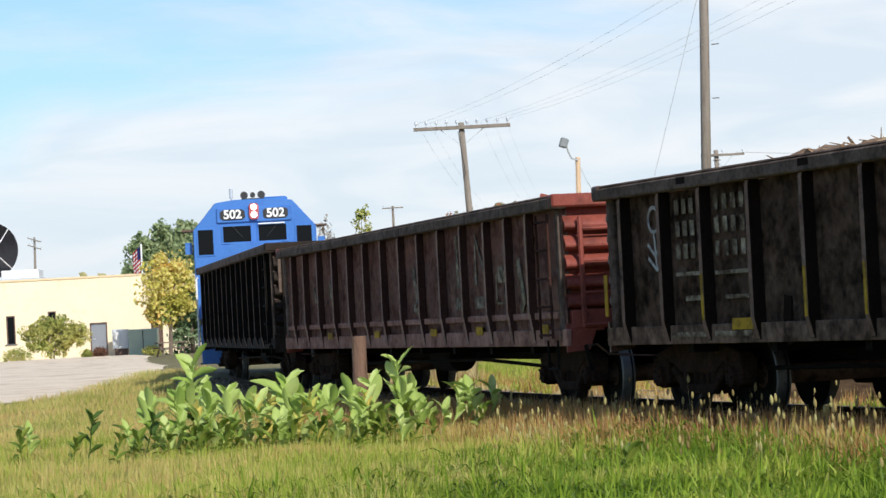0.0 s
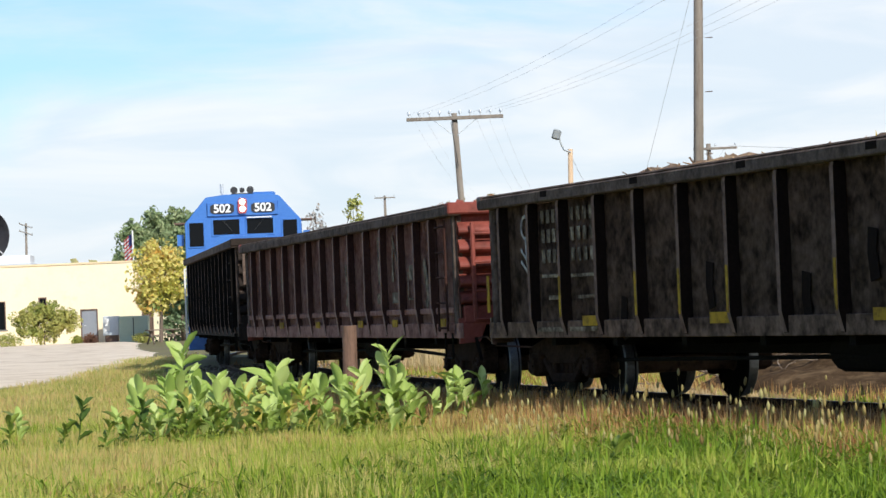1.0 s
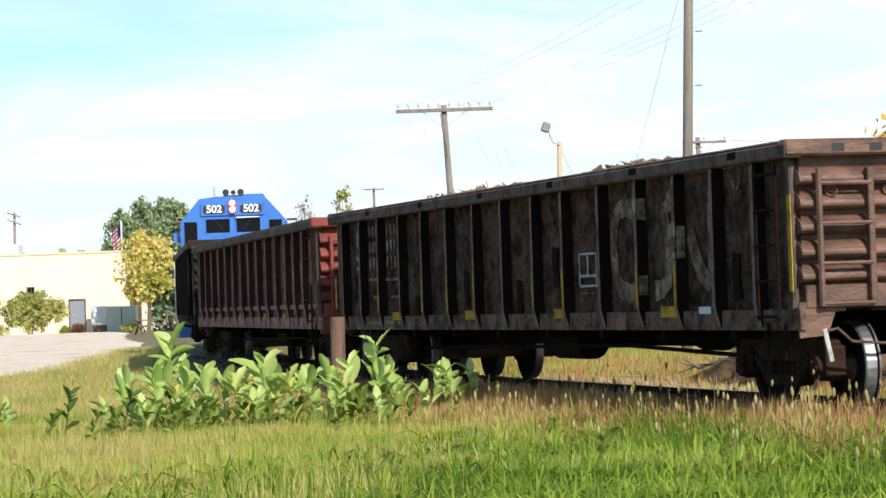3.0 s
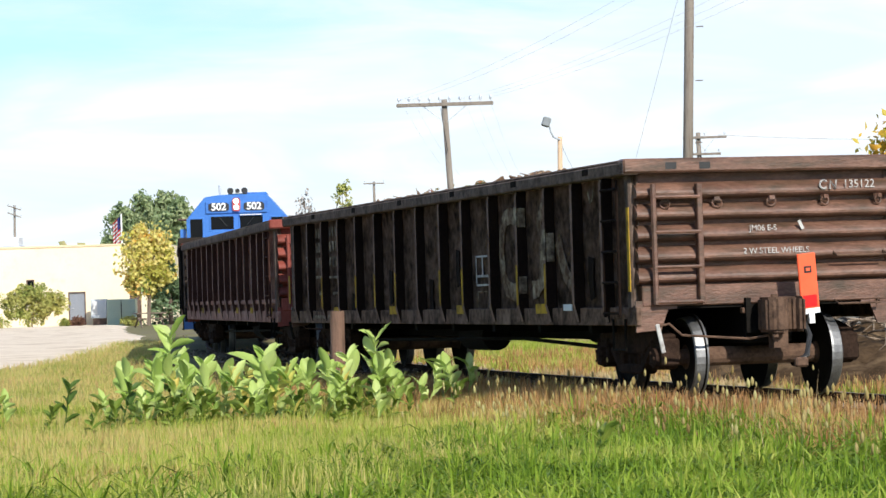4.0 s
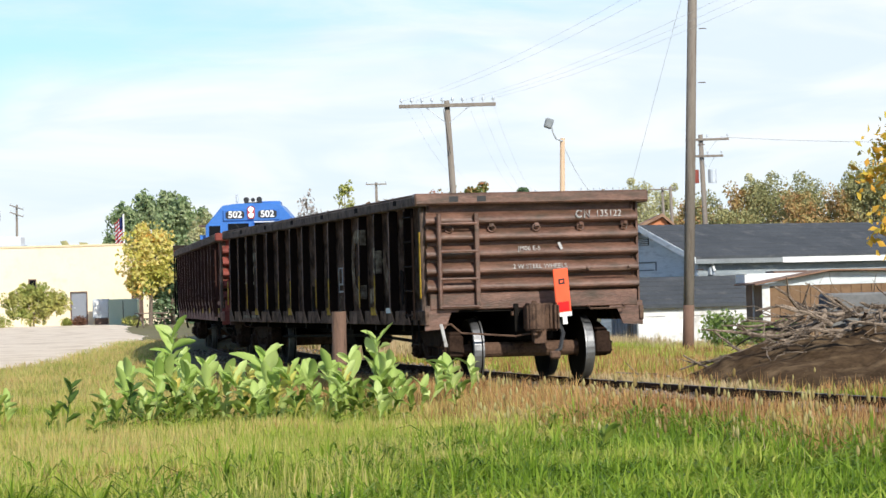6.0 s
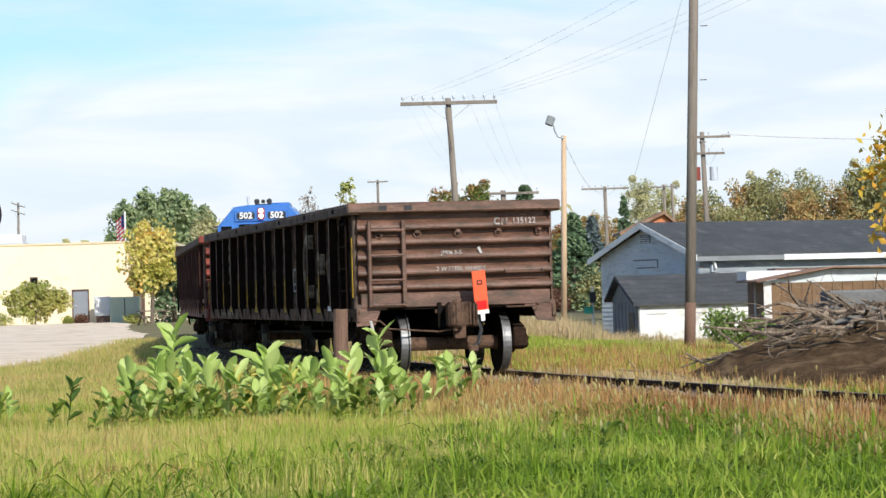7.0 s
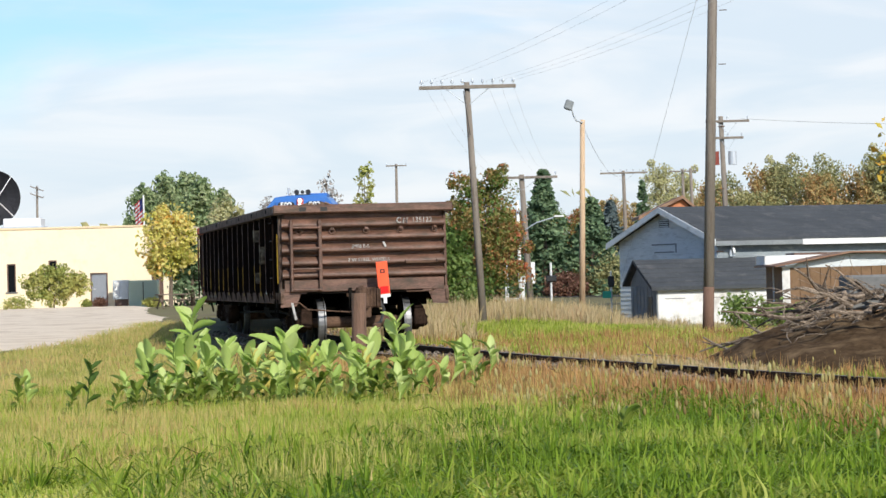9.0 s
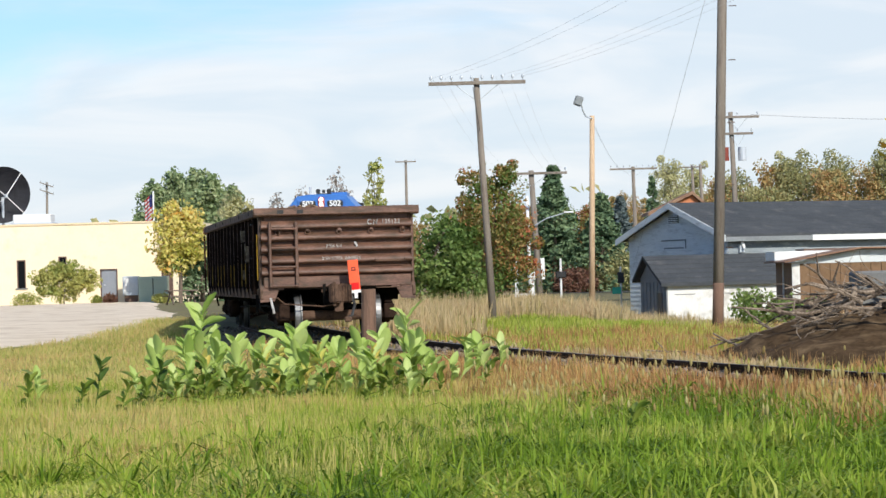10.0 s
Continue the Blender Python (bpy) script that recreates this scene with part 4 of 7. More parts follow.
def dress_b():
    car = gondola_b
    for u in (12.7, 9.4, 6.05, 3.7, 0.85):
        part("reflector_plate", boxes((-1.488, -1.478, u - 0.16, u + 0.16, 0.92, 1.02)), M_YELLOW, car, "dull yellow reflector plate")
    stroke(car, "chalk_letter", [[(4.75, 2.2), (4.72, 1.55), (4.35, 1.58), (4.33, 1.7)], [(3.85, 1.55), (3.8, 2.15), (3.35, 1.6), (3.3, 2.2)]], 0.11, M_CREAM, "pale hand painted letter shapes")
    stroke(car, "chalk_scrawl", [[(7.15, 1.85), (6.95, 1.45), (7.15, 1.3), (6.9, 1.25)], [(1.9, 1.8), (1.7, 1.3), (1.85, 1.2)], [(13.9, 1.75), (13.8, 1.5)], [(12.7, 1.8), (12.6, 1.55)]], 0.14, M_CREAM, "smeared chalk scrawl")
    for r in ((4.4, 4.9, 1.25, 1.4), (3.4, 3.9, 1.25, 1.4)):
        decal(car, "data_bar", [r], M_CREAM)
    stroke(car, "stencil_frame", [[(2.9, 1.3), (2.9, 1.65), (2.55, 1.65), (2.55, 1.3), (2.9, 1.3)]], 0.03, M_CREAM)
    decal(car, "paint_patch", [(2.5, 2.8, 1.55, 1.75)], M_CREAM)


dress_b()


def dress_c():
    for z in (2.28, 1.86):
        part("hand_hold_slot", boxes((-1.2, -0.9, -0.025, -0.015, z - 0.05, z + 0.05)), M_BLACK, gondola_c)
        part("hanging_chain", rod((-0.95, -0.03, z), (-1.0, -0.04, z - 0.25), r=0.015), M_UNDER, gondola_c)
    part("end_plate", boxes((-1.36, 1.36, -0.015, 0.02, 1.75, 2.5), bevel=0.01), M_RIM_A, gondola_c, "flat grey brown end plate")


dress_c()


def scrap_load(label, length, top, seed, hump):
    """A heap of brush, bark and bits of scrap showing over the rim."""
    rng = np.random.default_rng(seed)
    bm = bmesh.new()
    rows = []
    for i in range(60):
        u = 0.3 + (length - 0.6) * i / 59
        rows.append([bm.verts.new((x, u, top - 0.22 + (0.23 * hump(u)) * (1 - (x / 1.36) ** 2) + 0.10 * noise.noise((x * 2.5, u * 2.1, seed)) * hump(u))) for x in np.linspace(-1.34, 1.34, 15)])
    for a, b in zip(rows, rows[1:]):
        for k in range(14):
            bm.faces.new((a[k], a[k + 1], b[k + 1], b[k]))
    for _ in range(900):
        u, x = rng.uniform(0.4, length - 0.4), rng.uniform(-1.08, 1.08)
        h = hump(u)
        if h < 0.3:
            continue
        z = top - 0.24 + 0.23 * h * (1 - (x / 1.36) ** 2) + rng.uniform(-0.02, 0.05)
        a = Vector((x, u, z))
        d = Vector(rng.normal(0, 1, 3)).normalized()
        d.z = abs(d.z) * 0.5
        if rng.random() < 0.6:
            tube(bm, a, a + d * rng.uniform(0.08, 0.26), rng.uniform(0.006, 0.02), 0.004, n=4)
        else:
            w = rng.uniform(0.03, 0.10)
            box(bm, -w, w, -w * 0.8, w * 0.8, -0.01, 0.012, Matrix.Translation(a) @ Euler(rng.uniform(-1, 1, 3)).to_matrix().to_4x4())
    ob = thing("scrap_load", bm, M_SCRAP, label, "scrap heap", kind="stuff")
    return ob


load_a = scrap_load("heap of brown brush and scrap filling the gondola", 16.44, 2.47, 11, lambda u: 0.25 + 1.15 * step(2.0, 6.5, u) * (1 - 0.85 * step(14.0, 15.6, u)) + 0.25 * math.sin(u * 1.1))
load_b = scrap_load("low heap of scrap with a red piece on top", 16.44, 2.47, 12, lambda u: 0.3 + 1.0 * step(0.8, 2.6, u) * (1 - step(7.5, 11.5, u)) + 0.2 * math.sin(u * 1.3))
for _k in range(9):
    part("red_scrap_piece", boxes((-0.08, 0.08, -0.05, 0.05, -0.012, 0.012)), M_SCRAP_RED, load_b, at=pose(-0.2 + 0.1 * (_k % 3), 4.6 + 0.11 * _k, 2.55 + 0.025 * (_k % 4), 40 * _k, 25 * _k, 60 * _k))


# ---------- locomotive ----------
def locomotive():
    """Origin at the end that faces the cars; y runs to its far end."""
    lo = thing("locomotive", None, None, "bright blue diesel locomotive with white 502 number boards", "locomotive")
    part("underframe", boxes((-1.45, 1.45, 0.35, 17.0, 1.15, 1.45), bevel=0.02), M_BLACK, lo)
    part("pilot", boxes((-1.45, 1.45, 0.25, 0.35, 0.35, 1.3), bevel=0.015), M_BLUE, lo)
    part("fuel_tank", boxes((-1.3, 1.3, 6.6, 10.8, 0.45, 1.15), bevel=0.12), M_BLACK, lo)
    cf = 4.1  # the cab's front
    nose = bmesh.new()
    extrude(nose, [(-0.85, 1.45), (0.85, 1.45), (0.85, 3.01), (0.6, 3.29), (-0.6, 3.29), (-0.85, 3.01)], "Y", 1.9, cf)
    part("short_hood", bevelled(nose, 0.04, 2), M_BLUE, lo)
    cab = bmesh.new()
    roof = [(-1.56, 1.45), (1.56, 1.45), (1.56, 3.69), (0.98, 4.37), (0.5, 4.43), (-0.5, 4.43), (-0.98, 4.37), (-1.56, 3.69)]
    extrude(cab, roof, "Y", cf, cf + 2.5)
    part("cab", bevelled(cab, 0.02), M_BLUE, lo, "blue cab with sloped roof corners")
    part("brow", boxes((-0.95, 0.95, cf - 0.06, cf + 0.01, 3.85, 4.23), bevel=0.02), M_BLUE, lo)
    for s in (-1, 1):
        def pane(x0, x1, z0, z1, name):
            fr = bmesh.new()
            outer = [(x0 - 0.05, z0 - 0.05), (x1 + 0.05, z0 - 0.05), (x1 + 0.05, z1 + 0.05), (x0 - 0.05, z1 + 0.05)]
            extrude(fr, outer, "Y", cf - 0.02, cf + 0.01)
            w = part(name, bevelled(fr, 0.012), M_BLUE, lo)
            part("pane", boxes((x0, x1, cf - 0.03, cf - 0.015, z0, z1), bevel=0.006), M_GLASS, w)
        pane(*sorted((s * 0.10, s * 0.80)), 3.36, 3.76, "windshield")
        pane(*sorted((s * 1.06, s * 1.44)), 3.07, 3.70, "cab_window")
        b = bmesh.new()
        x0, x1 = sorted((s * 0.23, s * 0.86))
        extrude(b, [(x0 + 0.08, 3.92), (x1 - 0.08, 3.92), (x1, 3.97), (x1, 4.13), (x1 - 0.08, 4.18), (x0 + 0.08, 4.18), (x0, 4.13), (x0, 3.97)], "Y", cf - 0.085, cf - 0.05)
        nb = part("number_board", b, M_BLACK, lo, "black number board")
        letters("number", "502", 0.31, M_WHITE, nb, rear_face(s * 0.545, 4.05, cf - 0.088), "white numerals", 0.009)
        part("sun_visor", boxes((min(s * 1.56, s * 1.86), max(s * 1.56, s * 1.86), cf + 0.7, cf + 1.7, 3.71, 3.75)), M_TRIM_DARK, lo)
        part("side_window", boxes((min(s * 1.555, s * 1.575), max(s * 1.555, s * 1.575), cf + 0.6, cf + 1.8, 2.96, 3.61)), M_GLASS, lo)
        part("mirror", boxes((min(s * 1.6, s * 1.78), max(s * 1.6, s * 1.78), cf + 0.3, cf + 0.34, 3.11, 3.41)), M_BLUE, lo)
        part("handrail", rod((s * 1.5, 0.3, 0.6), (s * 1.5, 0.3, 2.4), (s * 1.5, cf - 0.2, 2.5), r=0.022), M_WHITE, lo)
        part("handrail", rod((s * 1.5, cf + 2.6, 2.5), (s * 1.5, 16.5, 2.5), r=0.022), M_BLUE, lo)
        for k in range(9):
            u = cf + 2.8 + k * 1.2
            part("stanchion", rod((s * 1.5, u, 1.45), (s * 1.5, u, 2.5), r=0.018), M_BLUE, lo)
        for k in range(4):
            part("step_tread", boxes((min(s * 1.2, s * 1.5), max(s * 1.2, s * 1.5), 0.4, 0.75, 0.35 + 0.27 * k, 0.38 + 0.27 * k)), M_BLACK, lo)
        part("wiper", rod((s * 0.55, cf - 0.05, 3.75), (s * 0.3, cf - 0.05, 3.46), r=0.007), M_BLACK, lo)
    hl = bmesh.new()
    extrude(hl, [(-0.09, 3.91), (0.09, 3.91), (0.125, 4.01), (0.125, 4.26), (0.07, 4.32), (-0.07, 4.32), (-0.125, 4.26), (-0.125, 4.01)], "Y", cf - 0.13, cf)
    # housing is coloured red to stand for the reddish glow round the lamps
    head = part("headlight_housing", hl, M_HOUSING, lo, "twin headlight housing, red standing for lamp glow")
    for z in (4.03, 4.22):
        bm = bmesh.new()
        lathe(bm, [(-0.015, 0.078), (0.01, 0.07)], 16)
        part("headlamp", bm, M_HEADLAMP, head, "lit headlamp", pose(0, cf - 0.145, z, 0, 0, 90))
    part("windshield_visor", boxes((0.1, 0.76, cf - 0.12, cf - 0.02, 3.78, 3.81)), M_WHITE, lo)
    # horn, aerial, hood
    horn = part("horn_base", boxes((-0.3, 0.3, cf + 0.8, cf + 0.95, 4.43, 4.49)), M_BLACK, lo)
    for x in (-0.22, 0.0, 0.22):
        bm = bmesh.new()
        lathe(bm, [(-0.08, 0.10 if x else 0.07), (0.0, 0.07), (0.3, 0.03)], 12)
        part("trumpet", bm, M_BLACK, horn, at=pose(x, cf + 0.8, 4.57, 0, 0, 90))
    part("aerial", rod((-0.55, cf + 0.9, 4.41), (-0.55, cf + 0.9, 4.53), r=0.02), M_STEELGREY, lo)
    part("aerial", rod((-0.55, cf + 0.9, 4.51), (-0.55, cf + 0.9, 4.76), r=0.045, n=8), M_STEELGREY, lo)
    part("air_conditioner", boxes((0.15, 0.9, cf + 1.2, cf + 2.1, 4.37, 4.53), bevel=0.04), M_BLUE, lo)
    hood = bmesh.new()
    extrude(hood, [(-0.95, 1.45), (0.95, 1.45), (0.95, 3.81), (0.72, 4.16), (-0.72, 4.16), (-0.95, 3.81)], "Y", cf + 2.5, 16.6)
    part("long_hood", bevelled(hood, 0.03), M_BLUE, lo)
    for u in (8.2, 12.6, 14.2):
        part("roof_fan", rod((0, u, 4.15), (0, u, 4.31), r=0.6, n=20), M_BLACK, lo)
    part("exhaust_stack", boxes((-0.3, 0.3, 9.6, 10.3, 4.15, 4.33), bevel=0.02), M_BLACK, lo)
    for k in range(8):
        u = 7.2 + k * 1.1
        for s in (-1, 1):
            part("hood_door", boxes((min(s * 0.955, s * 0.975), max(s * 0.955, s * 0.975), u, u + 0.95, 1.7, 3.51), bevel=0.006), M_BLUE, lo)
    part("coupler", knuckle_bm(), M_TRUCK, lo, "rusty knuckle coupler", pose(0, 0.2, 0))
    for u in (3.3, 13.8):
        add_truck(lo, u)
    return lo


loco = locomotive()


# ---------- the cream building and its yard ----------
def cream_building():
    Y, X0, X1, Z0, Z1 = 163.0, -46.0, -14.5, -0.2, 4.68
    b = thing("commercial_building", None, None, "low cream stucco commercial building with flat roof", "building")
    holes = [(-25.72, -25.18, 0.95, 2.65), (-23.2, -22.7, 1.8, 2.8), (-20.7, -19.65, -0.2, 1.98), (-17.0, -16.3, -0.2, 2.2)]
    xs = sorted({X0, X1, *[h[0] for h in holes], *[h[1] for h in holes]})
    bm = bmesh.new()
    for a, c in zip(xs, xs[1:]):
        h = next((q for q in holes if q[0] <= a and q[1] >= c), None)
        if h is None:
            box(bm, a, c, Y, Y + 0.3, Z0, Z1)
        else:
            if h[2] > Z0:
                box(bm, a, c, Y, Y + 0.3, Z0, h[2])
            box(bm, a, c, Y, Y + 0.3, h[3], Z1)
    part("wall", bm, M_STUCCO, b)
    part("wall", boxes((X1 - 0.3, X1, Y + 0.3, Y + 30, Z0, Z1), (X0, X0 + 0.3, Y + 0.3, Y + 30, Z0, Z1), (X0, X1, Y + 30, Y + 30.3, Z0, Z1)), M_STUCCO, b)
    part("roof", boxes((X0 + 0.3, X1 - 0.3, Y + 0.3, Y + 30, Z1 - 0.5, Z1 - 0.35)), M_CONCRETE, b)
    part("coping", boxes((X0 - 0.05, X1 + 0.05, Y - 0.06, Y + 0.36, Z1, Z1 + 0.13), bevel=0.02), M_COPING, b)
    for h in holes[:2]:
        w = part("window", boxes((h[0], h[1], Y + 0.10, Y + 0.13, h[2], h[3])), M_GLASS, b, "narrow dark window")
        part("window_frame", boxes((h[0], h[0] + 0.07, Y + 0.02, Y + 0.1, h[2], h[3]), (h[1] - 0.07, h[1], Y + 0.02, Y + 0.1, h[2], h[3]), (h[0] + 0.07, h[1] - 0.07, Y + 0.02, Y + 0.1, h[3] - 0.07, h[3])), M_TRIM_DARK, w)
        part("window_sill", boxes((h[0] - 0.1, h[1] + 0.1, Y - 0.08, Y + 0.1, h[2] - 0.08, h[2]), bevel=0.01), M_CONCRETE, w)
    for h, m in ((holes[2], M_GREYDOOR), (holes[3], M_TRIM_DARK)):
        d = part("door", boxes((h[0] + 0.07, h[1] - 0.07, Y + 0.1, Y + 0.15, h[2], h[3] - 0.07), bevel=0.01), m, b, "closed grey steel door" if m is M_GREYDOOR else "dark recessed doorway")
        part("door_frame", boxes((h[0], h[0] + 0.07, Y + 0.02, Y + 0.14, h[2], h[3]), (h[1] - 0.07, h[1], Y + 0.02, Y + 0.14, h[2], h[3]), (h[0] + 0.07, h[1] - 0.07, Y + 0.02, Y + 0.14, h[3] - 0.07, h[3])), M_TRIM_DARK, d)
        part("door_handle", rod((h[0] + 0.2, Y + 0.06, 1.0), (h[0] + 0.32, Y + 0.06, 1.0), r=0.03), M_STEELGREY, d)
    # on the roof
    rv = thing("roof_unit", boxes((-26.2, -23.9, 165, 167, 4.5, 5.45), bevel=0.05), M_WHITE, "white boxed roof unit on the flat roof", "roof unit")
    part("flashing", boxes((-26.35, -23.75, 164.85, 167.15, 4.45, 4.95), bevel=0.05), M_STEELGREY, rv)
    di = thing("satellite_dish", None, None, "large dark mesh satellite dish on the roof", "satellite dish")
    bm = bmesh.new()
    rings = []
    for k in range(7):
        r = 1.75 * k / 6
        rings.append([bm.verts.new((r * math.cos(a), 0.24 * r * r - 0.5, r * math.sin(a))) for a in np.linspace(0, 2 * math.pi, 33)[:-1]] if k else [bm.verts.new((0, -0.5, 0))])
    for i in range(32):
        bm.faces.new((rings[0][0], rings[1][i], rings[1][(i + 1) % 32]))
        for k in range(1, 6):
            bm.faces.new((rings[k][i], rings[k + 1][i], rings[k + 1][(i + 1) % 32], rings[k][(i + 1) % 32]))
    bmesh.ops.solidify(bm, geom=bm.faces[:], thickness=0.03)
    tilt = pose(-27.0, 166, 6.75, -8, 0, 205)
    part("reflector", bm, M_DISH, di, at=tilt)
    for a in (40, 130, 220, 310):
        e = (1.75 * math.cos(radians(a)), 0.24, 1.75 * math.sin(radians(a)))
        part("feed_strut", rod(e, (0, 0.95, 0), r=0.03), M_WHITE, di, at=tilt)
    part("feed_horn", rod((0, 0.8, 0), (0, 1.1, 0), r=0.1, n=10), M_STEELGREY, di, at=tilt)
    part("mast", rod((-27.0, 166.3, 4.4), (-27.0, 166.3, 6.6), r=0.09, n=10), M_STEELGREY, di)
    # boxes by the wall
    t = thing("transformer_box", boxes((-18.1, -16.4, 160.4, 161.6, -0.14, 1.45), bevel=0.03), M_GREENBOX, "dull green pad mounted transformer on the gravel", "transformer")
    part("door_seam", boxes((-17.27, -17.22, 160.38, 160.41, 0.0, 1.35)), M_BLACK, t)
    part("pad", boxes((-18.25, -16.25, 160.2, 161.8, -0.2, -0.12)), M_CONCRETE, t)
    c = thing("utility_cabinet", boxes((-19.15, -18.2, 161.2, 162.0, 0.35, 1.5), bevel=0.03), M_STEELGREY, "pale grey utility cabinet with white panel", "cabinet")
    part("panel", boxes((-19.05, -18.75, 161.17, 161.21, 0.6, 1.4)), M_WHITE, c)
    part("stand", boxes((-19.05, -18.3, 161.3, 161.9, -0.15, 0.36)), M_TRIM_DARK, c)


cream_building()


# ---------- grey house, lean-to and tan shed ----------
def house():
    """x runs along the long front, y along the gable end, from the corner nearest the tracks."""
    h = thing("grey_house", None, None, "blue grey clapboard house with dark shingle roof", "house", at=pose(12.16, 115, 0, 0, 0, 30))
    W, Ln, ev, pk = 7.5, 24.0, 2.5, 3.86
    bm = bmesh.new()
    extrude(bm, [(0, -1.5), (W, -1.5), (W, ev), (W / 2, pk - 0.06), (0, ev)], "X", 0, 0.2)
    part("gable_wall", bm, M_SIDING, h)
    # front boards use a darker colour than the gable, with paler patches
    part("front_wall", boxes((0.2, Ln, 0, 0.2, -1.5, ev)), M_SIDING_FRONT, h, "darker blue grey front boards")
    part("back_wall", boxes((0.2, Ln, W - 0.2, W, -1.5, ev)), M_SIDING, h)
    z = -0.9
    while z < pk - 0.3:
        a = 0.02 if z < ev - 0.2 else 0.06 + (z + 0.185 - ev) / (pk - ev) * W / 2
        if a < W / 2 - 0.1:
            bm = bmesh.new()
            extrude(bm, [(-0.008, z), (-0.03, z), (-0.008, z + 0.19)], "Y", a, W - a)
            part("clapboard", bm, M_SIDING, h)
        if z < ev - 0.2:
            bm = bmesh.new()
            extrude(bm, [(-0.008, z), (-0.03, z), (-0.008, z + 0.19)], "X", 0.0, Ln)
            part("clapboard", bm, M_SIDING_FRONT, h)
        z += 0.2
    for s, y0 in ((1, 0.0), (-1, W)):
        k = (pk - ev) / (W / 2)
        bm = bmesh.new()
        extrude(bm, [(W / 2, pk), (y0 - s * 0.4, ev - 0.4 * k), (y0 - s * 0.4, ev - 0.4 * k + 0.12), (W / 2, pk + 0.12)], "X", -0.4, Ln + 0.4)
        part("roof", bm, M_SHINGLE, h)
        bm = bmesh.new()
        extrude(bm, [(W / 2, pk - 0.16), (y0 - s * 0.42, ev - 0.4 * k - 0.16), (y0 - s * 0.42, ev - 0.4 * k + 0.10), (W / 2, pk + 0.10)], "X", -0.46, -0.402)
        part("barge_board", bm, M_SIDING, h)
    for n in range(9):
        y = -0.34 + 0.47 * n
        zz = ev + (pk - ev) / (W / 2) * y + 0.122
        part("shingle_course", boxes((-0.41, Ln + 0.4, y, y + 0.42, zz - 0.01, zz + 0.012)), M_SHINGLE, h)
    part("fascia", boxes((-0.4, 4.2, -0.46, -0.405, ev - 0.32, ev - 0.12)), M_DARKWALL, h)
    part("fascia", boxes((4.2, Ln, -0.47, -0.405, ev - 0.34, ev - 0.10)), M_WHITE, h, "white eave board")
    v = part("gable_vent", boxes((-0.05, -0.03, 3.55, 4.3, 3.08, 3.42)), M_BLACK, h, "dark louvred gable vent")
    for i in range(4):
        part("louvre", boxes((-0.075, -0.05, 3.57, 4.28, 3.10 + 0.085 * i, 3.14 + 0.085 * i)), M_SIDING, v)
    part("worn_patch", boxes((-0.036, -0.031, 3.0, 4.9, 2.3, 2.36), (-0.036, -0.031, 3.2, 4.7, 1.96, 2.02), (-0.036, -0.031, 3.0, 3.1, 1.96, 2.3)), M_DARKWALL, h)
    part("meter_box", boxes((0.5, 0.75, -0.2, -0.03, 1.7, 2.05), bevel=0.02), M_STEELGREY, h)
    part("eave_lamp", rod((0.6, -0.2, 2.2), (0.62, -0.35, 1.85), r=0.06, n=8), M_WHITE, h)


house()


def lean_to():
    h = thing("lean_to_shed", None, None, "low white masonry shed with dark shingle roof", "shed", at=pose(9.3, 112, 0, 0, 0, 14))
    D, Ln = 3.4, 6.2
    part("front_wall", boxes((0, Ln, 0, 0.2, -1.5, 0.5)), M_WHITEWALL, h)
    bm = bmesh.new()
    extrude(bm, [(0.0, -1.5), (D, -1.5), (D, 0.7), (D - 1.2, 1.5), (0.0, 0.48)], "X", -0.06, 0.0)
    # end wall turned from the sun: its shade is put into the board colour
    sw = part("side_wall", bm, M_DARKWALL, h, "board end wall darkened for shade")
    part("door", boxes((-0.075, -0.061, 0.5, 1.25, -1.5, 0.1)), M_BLACK, sw)
    for k in range(7):
        part("batten", boxes((-0.085, -0.061, 0.15 + 0.48 * k, 0.19 + 0.48 * k, -1.4, 0.55)), M_DARKWALL, sw)
    for o in ([(-0.25, 0.36), (-0.25, 0.48), (D - 1.2, 1.66), (D - 1.2, 1.54)], [(D - 1.2, 1.54), (D - 1.2, 1.66), (D + 0.25, 0.66), (D + 0.25, 0.54)]):
        bm = bmesh.new()
        extrude(bm, o, "X", -0.35, Ln)
        part("roof", bm, M_SHINGLE, h)
    for k in range(6):
        y = -0.22 + 0.4 * k
        zz = 0.48 + (y + 0.25) * 0.4816 + 0.004
        bm = bmesh.new()
        extrude(bm, [(y, zz), (y, zz + 0.03), (y + 0.36, zz + 0.185), (y + 0.36, zz + 0.16)], "X", -0.34, Ln - 0.02)
        part("shingle_course", bm, M_SHINGLE, h)
    for s in (0.3, 2.4, 4.6):
        part("block_joint", boxes((s, s + 0.9, -0.006, 0.0, 0.0, 0.03)), M_CONCRETE, h)


lean_to()


